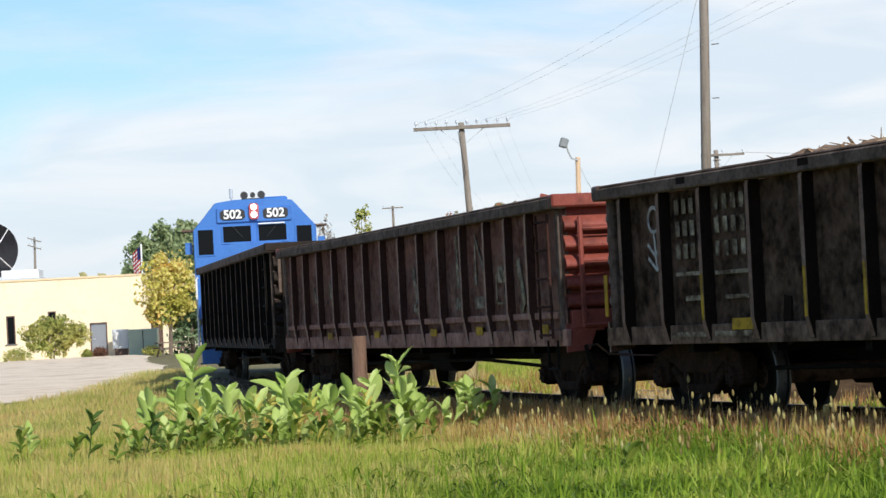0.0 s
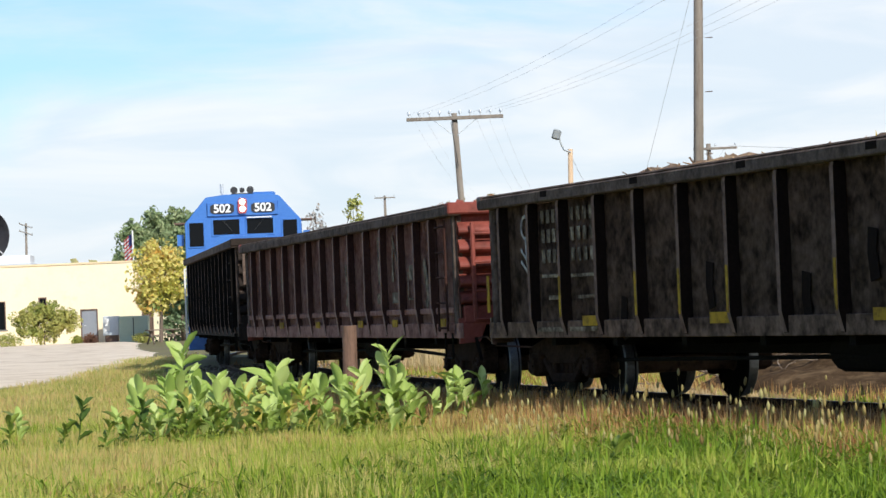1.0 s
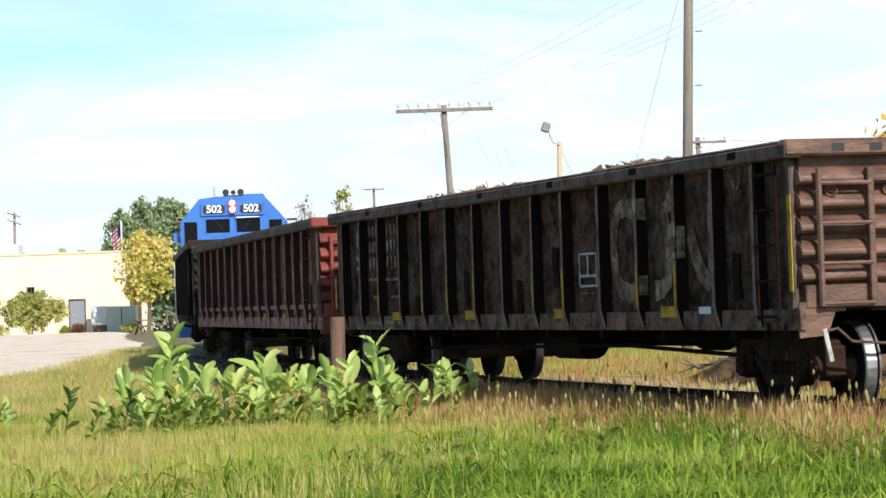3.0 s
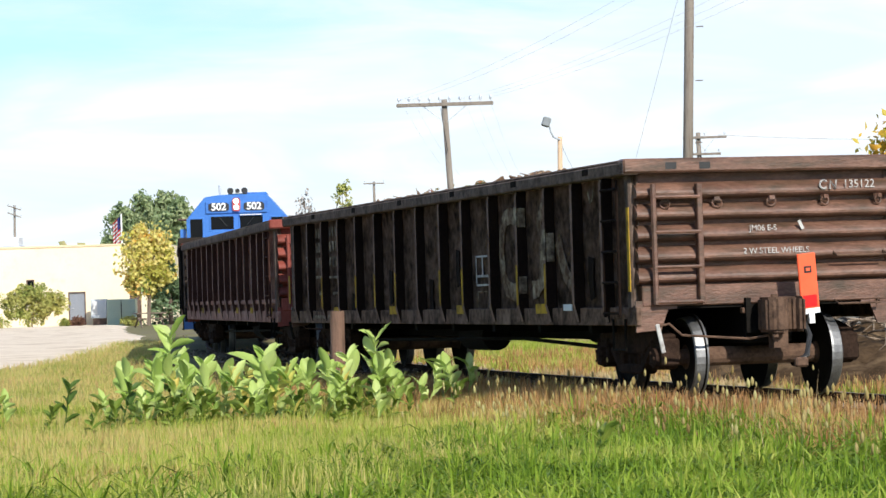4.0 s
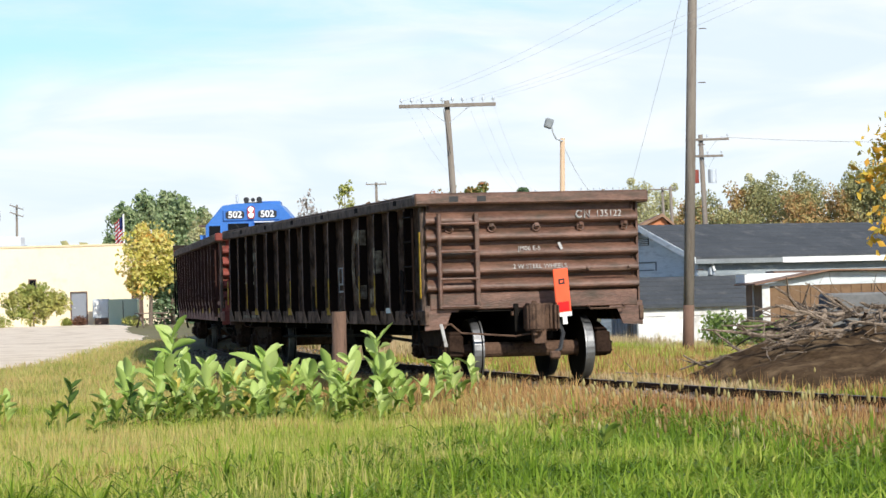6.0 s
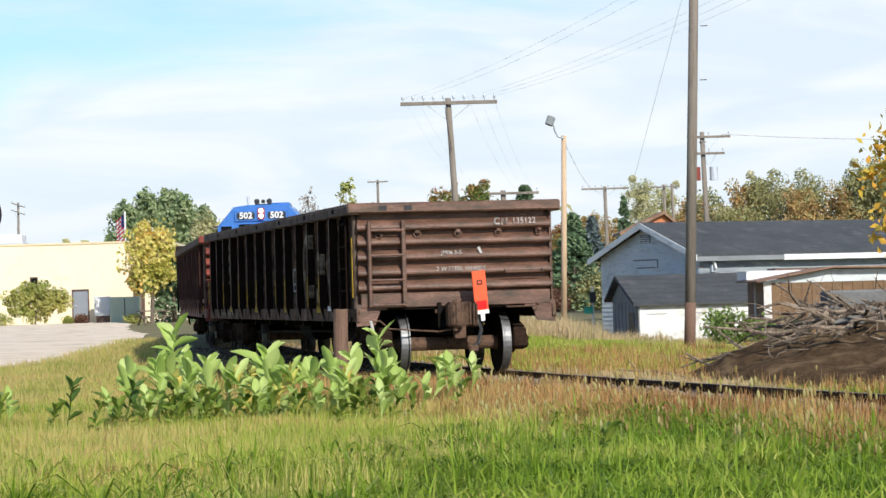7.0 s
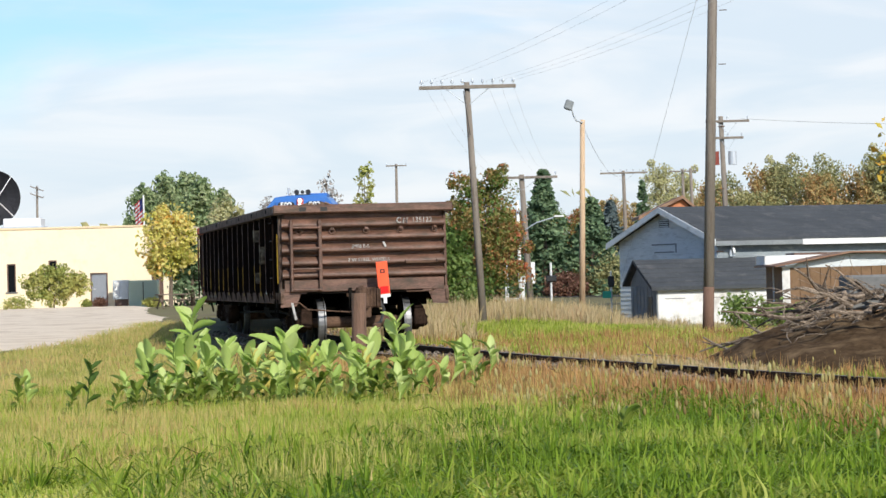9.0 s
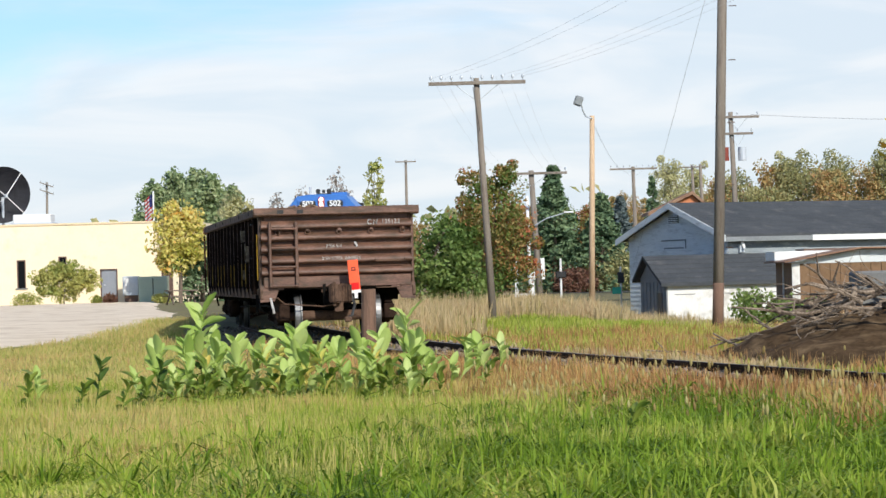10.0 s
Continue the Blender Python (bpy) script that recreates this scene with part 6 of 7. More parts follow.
def grow_grass():
    rng = np.random.default_rng(21)

    def tufts(centres, each, radius):
        """Blades in tufts that lean outwards."""
        k = np.repeat(np.arange(len(centres)), each)
        a = rng.uniform(0, 2 * math.pi, len(k))
        r = radius * rng.random(len(k))
        return centres[k] + np.stack([np.cos(a) * r, np.sin(a) * r, np.zeros(len(k))], 1), a + rng.normal(0, 0.5, len(k)), k

    # lush lawn towards the viewer
    p = scatter(78000, 15.0, 26.5, lambda x, y, d: (0 if d > -1.6 else 1) * (1 - step(21.5, 26.5, y + 1.6 * patchy(x, y, 0.4, 3) - 0.12 * x)) * (0.35 + 0.65 * patchy(x, y, 0.9)), 1)
    h = np.array([0.06 + (0.10 + 0.05 * step(-1, 1.5, x)) * patchy(x, y, 1.1, 5) + 0.06 * step(-0.5, 3, x) * patchy(x, y, 1.3, 8) for x, y, _ in p]) * rng.uniform(0.6, 1.25, len(p))
    blades("lawn_grass", "lush green uncut grass in the foreground", p, h, rng.uniform(0.008, 0.019, len(p)), L_GRASS, 1.25, 2, lean_to=math.pi * 0.9)
    c = scatter(3600, 15.2, 28, lambda x, y, d: (0 if d > -2 else 1) * (0.03 + 0.97 * step(-0.8, 2.2, x + 2.6 * patchy(x, y, 0.6, 17) - 1.2)) * (0.12 + 0.88 * step(0.40, 0.56, patchy(x, y, 1.4, 41))) * (1 - step(23.5, 28, y - 0.35 * x)), 31)
    q, a, k = tufts(c, 16, 0.05)
    big = rng.uniform(0.6, 1.3, len(c))[k]
    blades("grass_tussocks", "long leafed green grass tussocks", q, rng.uniform(0.16, 0.38, len(q)) * big, rng.uniform(0.012, 0.026, len(q)), L_LUSH, 1.9, 32, away=a)
    # yellowing middle strip
    p = scatter(66000, 16.5, 37, lambda x, y, d: (0 if d > -1.9 else 1) * max(step(20.5, 24, y), 0.4 * (1 - step(-1.5, 1.2, x)) * step(0.42, 0.6, patchy(x, y, 0.55, 23))) * (0.25 + 0.75 * patchy(x, y, 0.6, 1)) * (1 - 0.75 * step(-2.8, -1.9, d)), 3)
    h = np.array([0.12 + 0.20 * patchy(x, y, 0.8, 2) for x, y, _ in p]) * rng.uniform(0.6, 1.3, len(p))
    blades("yellowing_grass", "yellowing autumn grass", p, h, rng.uniform(0.007, 0.015, len(p)), L_MIXED, 0.45, 4)
    # green tufts within it
    c = scatter(2300, 20.5, 37, lambda x, y, d: (0 if d > -2.4 else 1) * step(0.42, 0.68, patchy(x, y, 0.45, 7)), 5)
    q, a, k = tufts(c, 12, 0.05)
    blades("grass_tufts", "green tufts in yellowing grass", q, rng.uniform(0.14, 0.36, len(q)), rng.uniform(0.007, 0.014, len(q)), L_GRASS, 0.6, 6, away=a)
    # brown seed grass beside the ballast
    p = scatter(26000, 17, 50, lambda x, y, d: step(-3.4, -2.2, d) * (1 - step(-1.15, -0.85, d)) * (0.3 + 0.7 * patchy(x, y, 0.8, 4)) * (1 - 0.8 * step(37, 46, y)), 7)
    h = np.array([0.12 + (0.08 + 0.09 * step(-1.0, 2.0, x) * step(-3.0, -2.2, off_track(x, y))) * (0.5 + patchy(x, y, 0.9, 6)) for x, y, _ in p]) * rng.uniform(0.5, 1.35, len(p))
    blades("brown_grass", "brown seeding grass beside the track", p, h, rng.uniform(0.006, 0.013, len(p)), L_BROWN, 0.35, 8)
    # left field up to the lot
    p = scatter(46000, 35, 92, lambda x, y, d: (1 if d < -2.2 and x < -1 else 0) * (1 - step(-0.5, 0.6, -(x + 9.0 + 0.03 * (y - 60) + 3.0 * (1 - step(54, 68, y))))) * (0.3 + 0.7 * patchy(x, y, 0.5, 9)) if y > 52 else (1 if d < -2.2 else 0) * (0.2 + 0.8 * patchy(x, y, 0.5, 9)), 9)
    blades("field_grass", "short patchy green and yellow grass by the lot", p, rng.uniform(0.08, 0.24, len(p)), rng.uniform(0.008, 0.018, len(p)), L_MIXED, 0.5, 10)
    # dry meadow beyond the track
    def open_land(x, y, d):
        return 0 if d < 2.0 or (x > 8.7 and y > 92) or x > 13 else 1

    def green_spot(x, y):
        return 0.45 * math.exp(-((y - 70) / 18) ** 2 - ((x - 3.0) / 2.8) ** 2)

    c = scatter(7000, 34, 128, lambda x, y, d: open_land(x, y, d) * step(0.42, 0.60, patchy(x, y, 0.2, 11) - green_spot(x, y)), 11, 0.16, 1.25)
    q, a, k = tufts(c, 10, 0.12)
    h = np.array([0.2 + 0.72 * patchy(x, y, 0.25, 12) ** 1.5 * step(66, 100, y) for x, y, _ in c])[k] * rng.uniform(0.5, 1.2, len(q))
    blades("meadow_grass", "tall dry straw grass in the meadow", q, h, rng.uniform(0.010, 0.026, len(q)), L_STRAW, 0.5, 12, away=a)
    c = scatter(6000, 34, 125, lambda x, y, d: open_land(x, y, d) * (1 - step(0.44, 0.62, patchy(x, y, 0.2, 11) - green_spot(x, y))), 13, 0.16, 1.2)
    q, a, k = tufts(c, 10, 0.12)
    blades("meadow_grass", "green grass patch in the dry meadow", q, rng.uniform(0.10, 0.30, len(q)), rng.uniform(0.012, 0.026, len(q)), L_GRASS, 0.6, 14, away=a)
    c = scatter(4200, 58, 118, lambda x, y, d: open_land(x, y, d) * step(0.36, 0.52, patchy(x, y, 0.22, 27)) * (1 - step(0.08, 0.22, green_spot(x, y))) * (1 - step(0.05, 0.072, x / y)), 27, 0.12, 0.9)
    q, a, k = tufts(c, 12, 0.16)
    h = (rng.uniform(0.45, 1.0, len(c)) * np.array([0.65 + 0.6 * patchy(x, y, 0.3, 28) for x, y, _ in c]))[k] * rng.uniform(0.55, 1.15, len(q))
    blades("straw_grass", "tall pale straw grass standing in the meadow", q, h, rng.uniform(0.012, 0.03, len(q)), L_STRAW, 0.4, 29, away=a)
    c = scatter(1700, 34, 62, lambda x, y, d: open_land(x, y, d) * step(0.40, 0.58, patchy(x, y, 0.35, 19)), 19, 0.16, 1.2)
    q, a, k = tufts(c, 9, 0.1)
    blades("meadow_weeds", "brown weeds at the meadow edge", q, rng.uniform(0.12, 0.42, len(q)), rng.uniform(0.008, 0.018, len(q)), L_BROWN, 0.5, 20, away=a)
    p = scatter(3800, 19, 75, lambda x, y, d: (1 if abs(d) < 0.62 or 0.9 < d < 2.2 else 0) * (0.25 + 0.75 * patchy(x, y, 0.8, 14)), 17)
    blades("track_weeds", "dry weeds between the rails", p, rng.uniform(0.04, 0.13, len(p)), rng.uniform(0.007, 0.015, len(p)), L_BROWN, 0.4, 18)
    # seed heads on thin stalks
    p = scatter(380, 19, 36, lambda x, y, d: step(-3.8, -2.4, d) * (1 - step(-1.6, -1.2, d)) * step(-2, 1.5, x), 15)
    hh = rng.uniform(0.24, 0.5, len(p)) * (0.85 + 0.45 * (p[:, 0] > 2) * rng.random(len(p)))
    blades("seed_stalks", "thin stalks of seed grass", p, hh, np.full(len(p), 0.006), L_STRAW, 0.12, 16)
    vs, fs = [], []
    prof = [(0, 0.004), (0.02, 0.015), (0.05, 0.014), (0.075, 0.003)]
    for i, (q, hgt) in enumerate(zip(p, hh)):
        s = rng.uniform(0.6, 1.2)
        dx, dy = rng.normal(0, 0.05, 2)
        for j, (z, r) in enumerate(prof):
            for a in range(5):
                vs.append((q[0] + (r * math.cos(a * 1.2566) + dx * (hgt + z) * 0.7) * s, q[1] + (r * math.sin(a * 1.2566) + dy * (hgt + z)) * s, q[2] + hgt * 0.92 + z * s))
        for j in range(3):
            for a in range(5):
                fs.append((i * 20 + j * 5 + a, i * 20 + j * 5 + (a + 1) % 5, i * 20 + j * 5 + 5 + (a + 1) % 5, i * 20 + j * 5 + 5 + a))
    tagged(new("seed_heads", raw_mesh("seed_heads", np.array(vs), [np.array(fs)], L_SEED)), "pale bristly seed heads over brown grass", "grass", kind="stuff")


grow_grass()


# ---------- milkweed ----------
def leaf_mesh(name, material, length, width, curl, twist=0.0):
    """A broad blade, widest past its middle, folded along the midrib, with a wavy margin."""
    bm = bmesh.new()
    rows = []
    for k in range(9):
        t = k / 8
        w = width * max(0.03, math.sin(math.pi * min(1, 0.03 + 0.95 * t ** 1.12))) ** 0.6
        y, z = length * t * (1 - 0.12 * curl * t), -curl * length * t * t
        ripple = 0.05 * width * math.sin(k * 2.3 + length * 40)
        row = []
        for e, lift in ((-0.5, 0.20), (-0.27, 0.075), (0, 0), (0.27, 0.075), (0.5, 0.20)):
            a = twist * t
            px, pz = w * e, w * lift + (ripple if abs(e) > 0.4 else 0)
            row.append(bm.verts.new((px * math.cos(a) - pz * math.sin(a), y, z + px * math.sin(a) + pz * math.cos(a))))
        rows.append(row)
    for a, b in zip(rows, rows[1:]):
        for i in range(4):
            bm.faces.new((a[i], a[i + 1], b[i + 1], b[i]))
    return mesh_of(name, bm, material, smooth=True)


def milkweed(label, h, pairs, leaves, stem_mat, rng, size=1.0, shade=None, first=0.3):
    """A leaning stem; pairs of erect broad leaves crowd towards its top, small ones darkened for shade hang below."""
    stem = bmesh.new()
    bend = rng.uniform(-0.12, 0.12)
    pts = [Vector((0.03 * math.sin(k * 0.9 + h * 9) + bend * (k / 5) ** 2, 0.03 * math.cos(k * 1.3 + h * 5), h * k / 5)) for k in range(6)]
    for k, (a, b) in enumerate(zip(pts, pts[1:])):
        tube(stem, a, b, 0.012 - 0.0015 * k, 0.0105 - 0.0015 * k, 6, cap=False)
    pl = thing("milkweed_plant", None, None, label, "weed", "broad leaved weeds")
    part("stem", stem, stem_mat, pl, smooth=True)
    turn = rng.uniform(0, 360)
    for k in range(pairs):
        t = first + (1 - first) * (k / (pairs - 1)) ** 0.85
        q = min(4, int(t * 5))
        root = pts[q].lerp(pts[q + 1], t * 5 - q)
        for s in (0, 180):
            if rng.random() < 0.12:
                continue
            # some low leaves take the darker set, shade put into their colour
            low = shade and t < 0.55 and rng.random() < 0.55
            az = turn + 90 * k + s + rng.uniform(-38, 38)
            up = rng.uniform(34, 74) + 18 * max(0, t - 0.5)
            grow = 0.62 if low else rng.uniform(0.62, 1.25) * (1.0 if t < 0.92 else 0.85)
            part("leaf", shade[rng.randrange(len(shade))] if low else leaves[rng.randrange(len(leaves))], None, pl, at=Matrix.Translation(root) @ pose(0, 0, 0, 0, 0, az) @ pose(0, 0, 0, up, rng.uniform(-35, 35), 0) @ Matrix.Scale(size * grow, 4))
    return pl


def grow_weeds():
    rng = random.Random(8)
    g = [leaf_mesh("leaf", L_MILK, ln, w, c, tw) for ln, w, c, tw in ((0.31, 0.125, 0.0, 0.5), (0.34, 0.13, 0.2, -0.6), (0.25, 0.115, 0.4, 0.6), (0.29, 0.11, 0.6, 0.2), (0.20, 0.085, 0.3, -0.4))]
    yv = g + [leaf_mesh("leaf", L_MILK_YEL, 0.22, 0.10, c, 0.3) for c in (0.1, 0.25)]
    yl = [leaf_mesh("leaf", L_MILK_YEL, 0.25, 0.115, 0.2, 0.3), leaf_mesh("leaf", L_MILK, 0.28, 0.13, 0.2, -0.3), leaf_mesh("leaf", L_MILK_YEL, 0.25, 0.12, 0.4, 0.4)]
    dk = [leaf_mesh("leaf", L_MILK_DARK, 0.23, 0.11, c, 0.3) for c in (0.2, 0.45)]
    lw = [leaf_mesh("leaf", L_MILK_MID, ln, w, c, 0.4) for ln, w, c in ((0.15, 0.065, 0.2), (0.19, 0.075, 0.4), (0.12, 0.06, 0.6))]
    kinds = {
        "a": milkweed("tall green milkweed with broad pale leaves", 1.0, 10, g, L_MILK, rng, 1.0, dk),
        "e": milkweed("leaning green milkweed with long broad leaves", 0.82, 8, g, L_MILK, rng, 1.12, dk),
        "b": milkweed("green milkweed with broad upright leaves", 0.70, 8, g, L_MILK, rng, 1.0, dk),
        "c": milkweed("milkweed turning yellow at its leaves", 0.66, 8, yv, L_MILK, rng, 0.95, dk),
        "y": milkweed("yellow topped milkweed among green weeds", 0.72, 7, yl, L_MILK_YEL, rng, 1.0, dk),
        "s": milkweed("short green milkweed shoot", 0.46, 5, g, L_MILK, rng, 0.85, None, 0.4),
        "d": milkweed("dark leafy weed standing alone", 0.66, 5, dk, L_MILK_DARK, rng, 1.0),
        "w": milkweed("low leafy green weed in the grass", 0.44, 9, lw, L_MILK_MID, rng, 1.0, None, 0.1),
        "v": milkweed("small leaved weed in the grass", 0.36, 8, lw, L_MILK_MID, rng, 0.8, None, 0.1),
    }
    #        kind, x, y, lean
    spots = [("a", -2.92, 32.4, 5), ("e", -2.98, 31.9, -8), ("e", -2.62, 32.0, 10), ("b", -2.5, 31.3, -6), ("b", -3.2, 31.5, -14), ("c", -2.75, 31.0, 3),
             ("y", -2.02, 32.2, -4), ("e", -1.86, 31.8, 9), ("c", -1.98, 31.2, -5), ("y", -1.7, 31.0, 12), ("b", -2.22, 31.6, -12), ("s", -1.8, 30.7, 6),
             ("e", -1.42, 32.2, 6), ("b", -1.28, 31.7, 14), ("b", -1.55, 31.4, -9), ("c", -1.42, 30.9, 4), ("s", -1.2, 31.0, 12),
             ("e", -0.62, 32.0, -10), ("a", -0.52, 32.6, 6), ("b", -0.4, 31.5, 14), ("c", -0.72, 31.2, -4), ("s", -0.88, 31.0, -10),
             ("s", -0.02, 32.1, -16), ("s", 0.16, 31.9, 14), ("s", -0.16, 31.5, -8), ("s", 0.34, 32.2, 8), ("s", 0.66, 32.3, 2),
             ("d", -4.08, 31.2, 3), ("s", -4.78, 31.5, 3), ("w", -4.8, 31.1, -10), ("w", -4.2, 30.8, 8), ("s", -3.55, 31.4, -6), ("d", -3.4, 30.9, 8), ("w", 1.45, 21.9, 6),
             ("e", -2.76, 32.6, -5), ("b", -3.36, 31.9, 6), ("b", -2.3, 32.4, 9), ("b", -2.66, 31.4, 14), ("s", -3.05, 31.2, -9), ("e", -1.74, 32.4, -7), ("b", -1.62, 31.9, 7),
             ("y", -2.12, 31.8, 10), ("s", -1.05, 31.6, 9), ("b", -0.78, 31.8, -14), ("b", -0.3, 32.2, 8), ("s", 0.02, 31.5, 15), ("s", 0.48, 31.8, -8)]
    for x0, x1, n in ((-3.7, -1.1, 26), (-1.0, 0.5, 11)):
        for _ in range(n):
            spots.append((rng.choice("wwwvvvs"), rng.uniform(x0, x1), rng.uniform(30.0, 31.9), rng.uniform(-16, 16)))
    used = set()
    for k, x, y, lean in spots:
        m = pose(x, y, ground_z(x, y) - 0.02, lean * 0.5, lean, rng.uniform(-30, 30)) @ Matrix.Scale(rng.uniform(0.86, 1.12), 4)
        if k not in used:
            used.add(k)
            kinds[k].matrix_basis = m
        else:
            copy_thing(kinds[k], m)


grow_weeds()


# ---------- trees and shrubs ----------
def foliage(name, clumps, n, size, material, seed, spread, flat=0.0):
    """Leaves in clumps: folded four-cornered leaves with gaps between the clumps."""
    rng = np.random.default_rng(seed)
    c = np.asarray(clumps)
    k = rng.integers(0, len(c), n)
    r = rng.normal(0, 1, (n, 3))
    r /= np.maximum(1.0, np.linalg.norm(r, axis=1) / 1.7)[:, None]
    p = c[k, :3] + r * c[k, 3:4] * spread
    a = rng.normal(0, 1, (n, 3))
    a[:, 2] *= 1 - flat
    a /= np.linalg.norm(a, axis=1)[:, None]
    b = np.cross(a, rng.normal(0, 1, (n, 3)))
    b /= np.linalg.norm(b, axis=1)[:, None]
    s = (size * rng.uniform(0.6, 1.35, n))[:, None]
    nn = np.cross(a, b)
    v = np.stack([p - a * s, p + b * s * 0.6 + nn * s * 0.2, p + a * s, p - b * s * 0.6 + nn * s * 0.2], 1)
    i = np.arange(n)[:, None] * 4
    return raw_mesh(name, v.reshape(-1, 3), [i + np.array([[0, 1, 2]]), i + np.array([[0, 2, 3]])], material)


def tree(name, label, base, height, blobs, n, size, material, seed, trunk=0.12, clump=0.42, limbs=9, extra=None):
    """blobs: ellipsoids (dx, dy, z, rx, ry, rz) over the base, filled with clumps towards their skin."""
    rng = random.Random(seed)
    t = thing(name, None, None, label, "shrub" if "shrub" in name or "bush" in name else "tree")
    bx, by, bz = base
    clumps = []
    vol = sum(b[3] * b[5] for b in blobs)
    for dx, dy, z, rx, ry, rz in blobs:
        for _ in range(max(8, int(90 * rx * rz / vol))):
            u = Vector((rng.gauss(0, 1), rng.gauss(0, 1), rng.gauss(0, 1))).normalized() * rng.uniform(0.45, 1.0) ** 0.6
            clumps.append((bx + dx + u.x * rx * 0.85, by + dy + u.y * ry * 0.85, bz + z + u.z * rz * 0.88, min(rx, rz) * clump * rng.uniform(0.35, 1.15)))
    bm = bmesh.new()
    p = Vector((bx, by, bz - 0.15))
    top = Vector((bx + blobs[0][0] * 0.7, by, bz + blobs[0][2] + blobs[0][5] * 0.55))
    joints = []
    for k in range(6):
        q = p.lerp(top, 1 / (6 - k)) + Vector((rng.gauss(0, 0.05), rng.gauss(0, 0.05), 0)) * height * 0.1
        tube(bm, p, q, trunk * (1 - k * 0.15), trunk * (0.85 - k * 0.15), 8, cap=False)
        joints.append(q)
        p = q
    for k in range(limbs):
        c = clumps[rng.randrange(len(clumps))]
        j = joints[rng.randrange(1, 6)]
        e = Vector(c[:3])
        m = j.lerp(e, 0.5) + Vector((0, 0, 0.08 * (e - j).length))
        tube(bm, j, m, trunk * 0.35, trunk * 0.24, 5, cap=False)
        tube(bm, m, e, trunk * 0.24, trunk * 0.08, 5, cap=False)
    part("trunk", bm, M_BARK, t, smooth=True)
    cr = part("crown", foliage("crown", clumps, n, size, material, seed, 0.85), None, t)
    if extra:
        part("turned_leaves", foliage("turned_leaves", [c for c in clumps if extra[2](c)] or clumps[:3], extra[1], size, extra[0], seed + 50, 0.6), None, t)
    return t


def conifer(name, label, base, height, radius, material, seed, n=2600, size=0.16):
    rng = np.random.default_rng(seed)
    t = thing(name, None, None, label, "tree")
    bm = bmesh.new()
    tube(bm, (base[0], base[1], base[2] - 0.1), (base[0], base[1], base[2] + height * 0.97), radius * 0.10, 0.015, 8)
    part("trunk", bm, M_BARK, t, smooth=True)
    clumps = []
    for k in range(150):
        f = rng.random() ** 0.8
        z = 0.06 + 0.94 * f
        r = radius * (1 - f) * rng.uniform(0.5, 1.08) + 0.03
        a = rng.uniform(0, 6.283)
        clumps.append((base[0] + r * math.cos(a), base[1] + r * math.sin(a), base[2] + height * z - 0.16 * r, 0.10 * radius + 0.14 * radius * (1 - f)))
    part("crown", foliage("crown", clumps, n, size, material, seed, 0.75, 0.6), None, t)
    return t


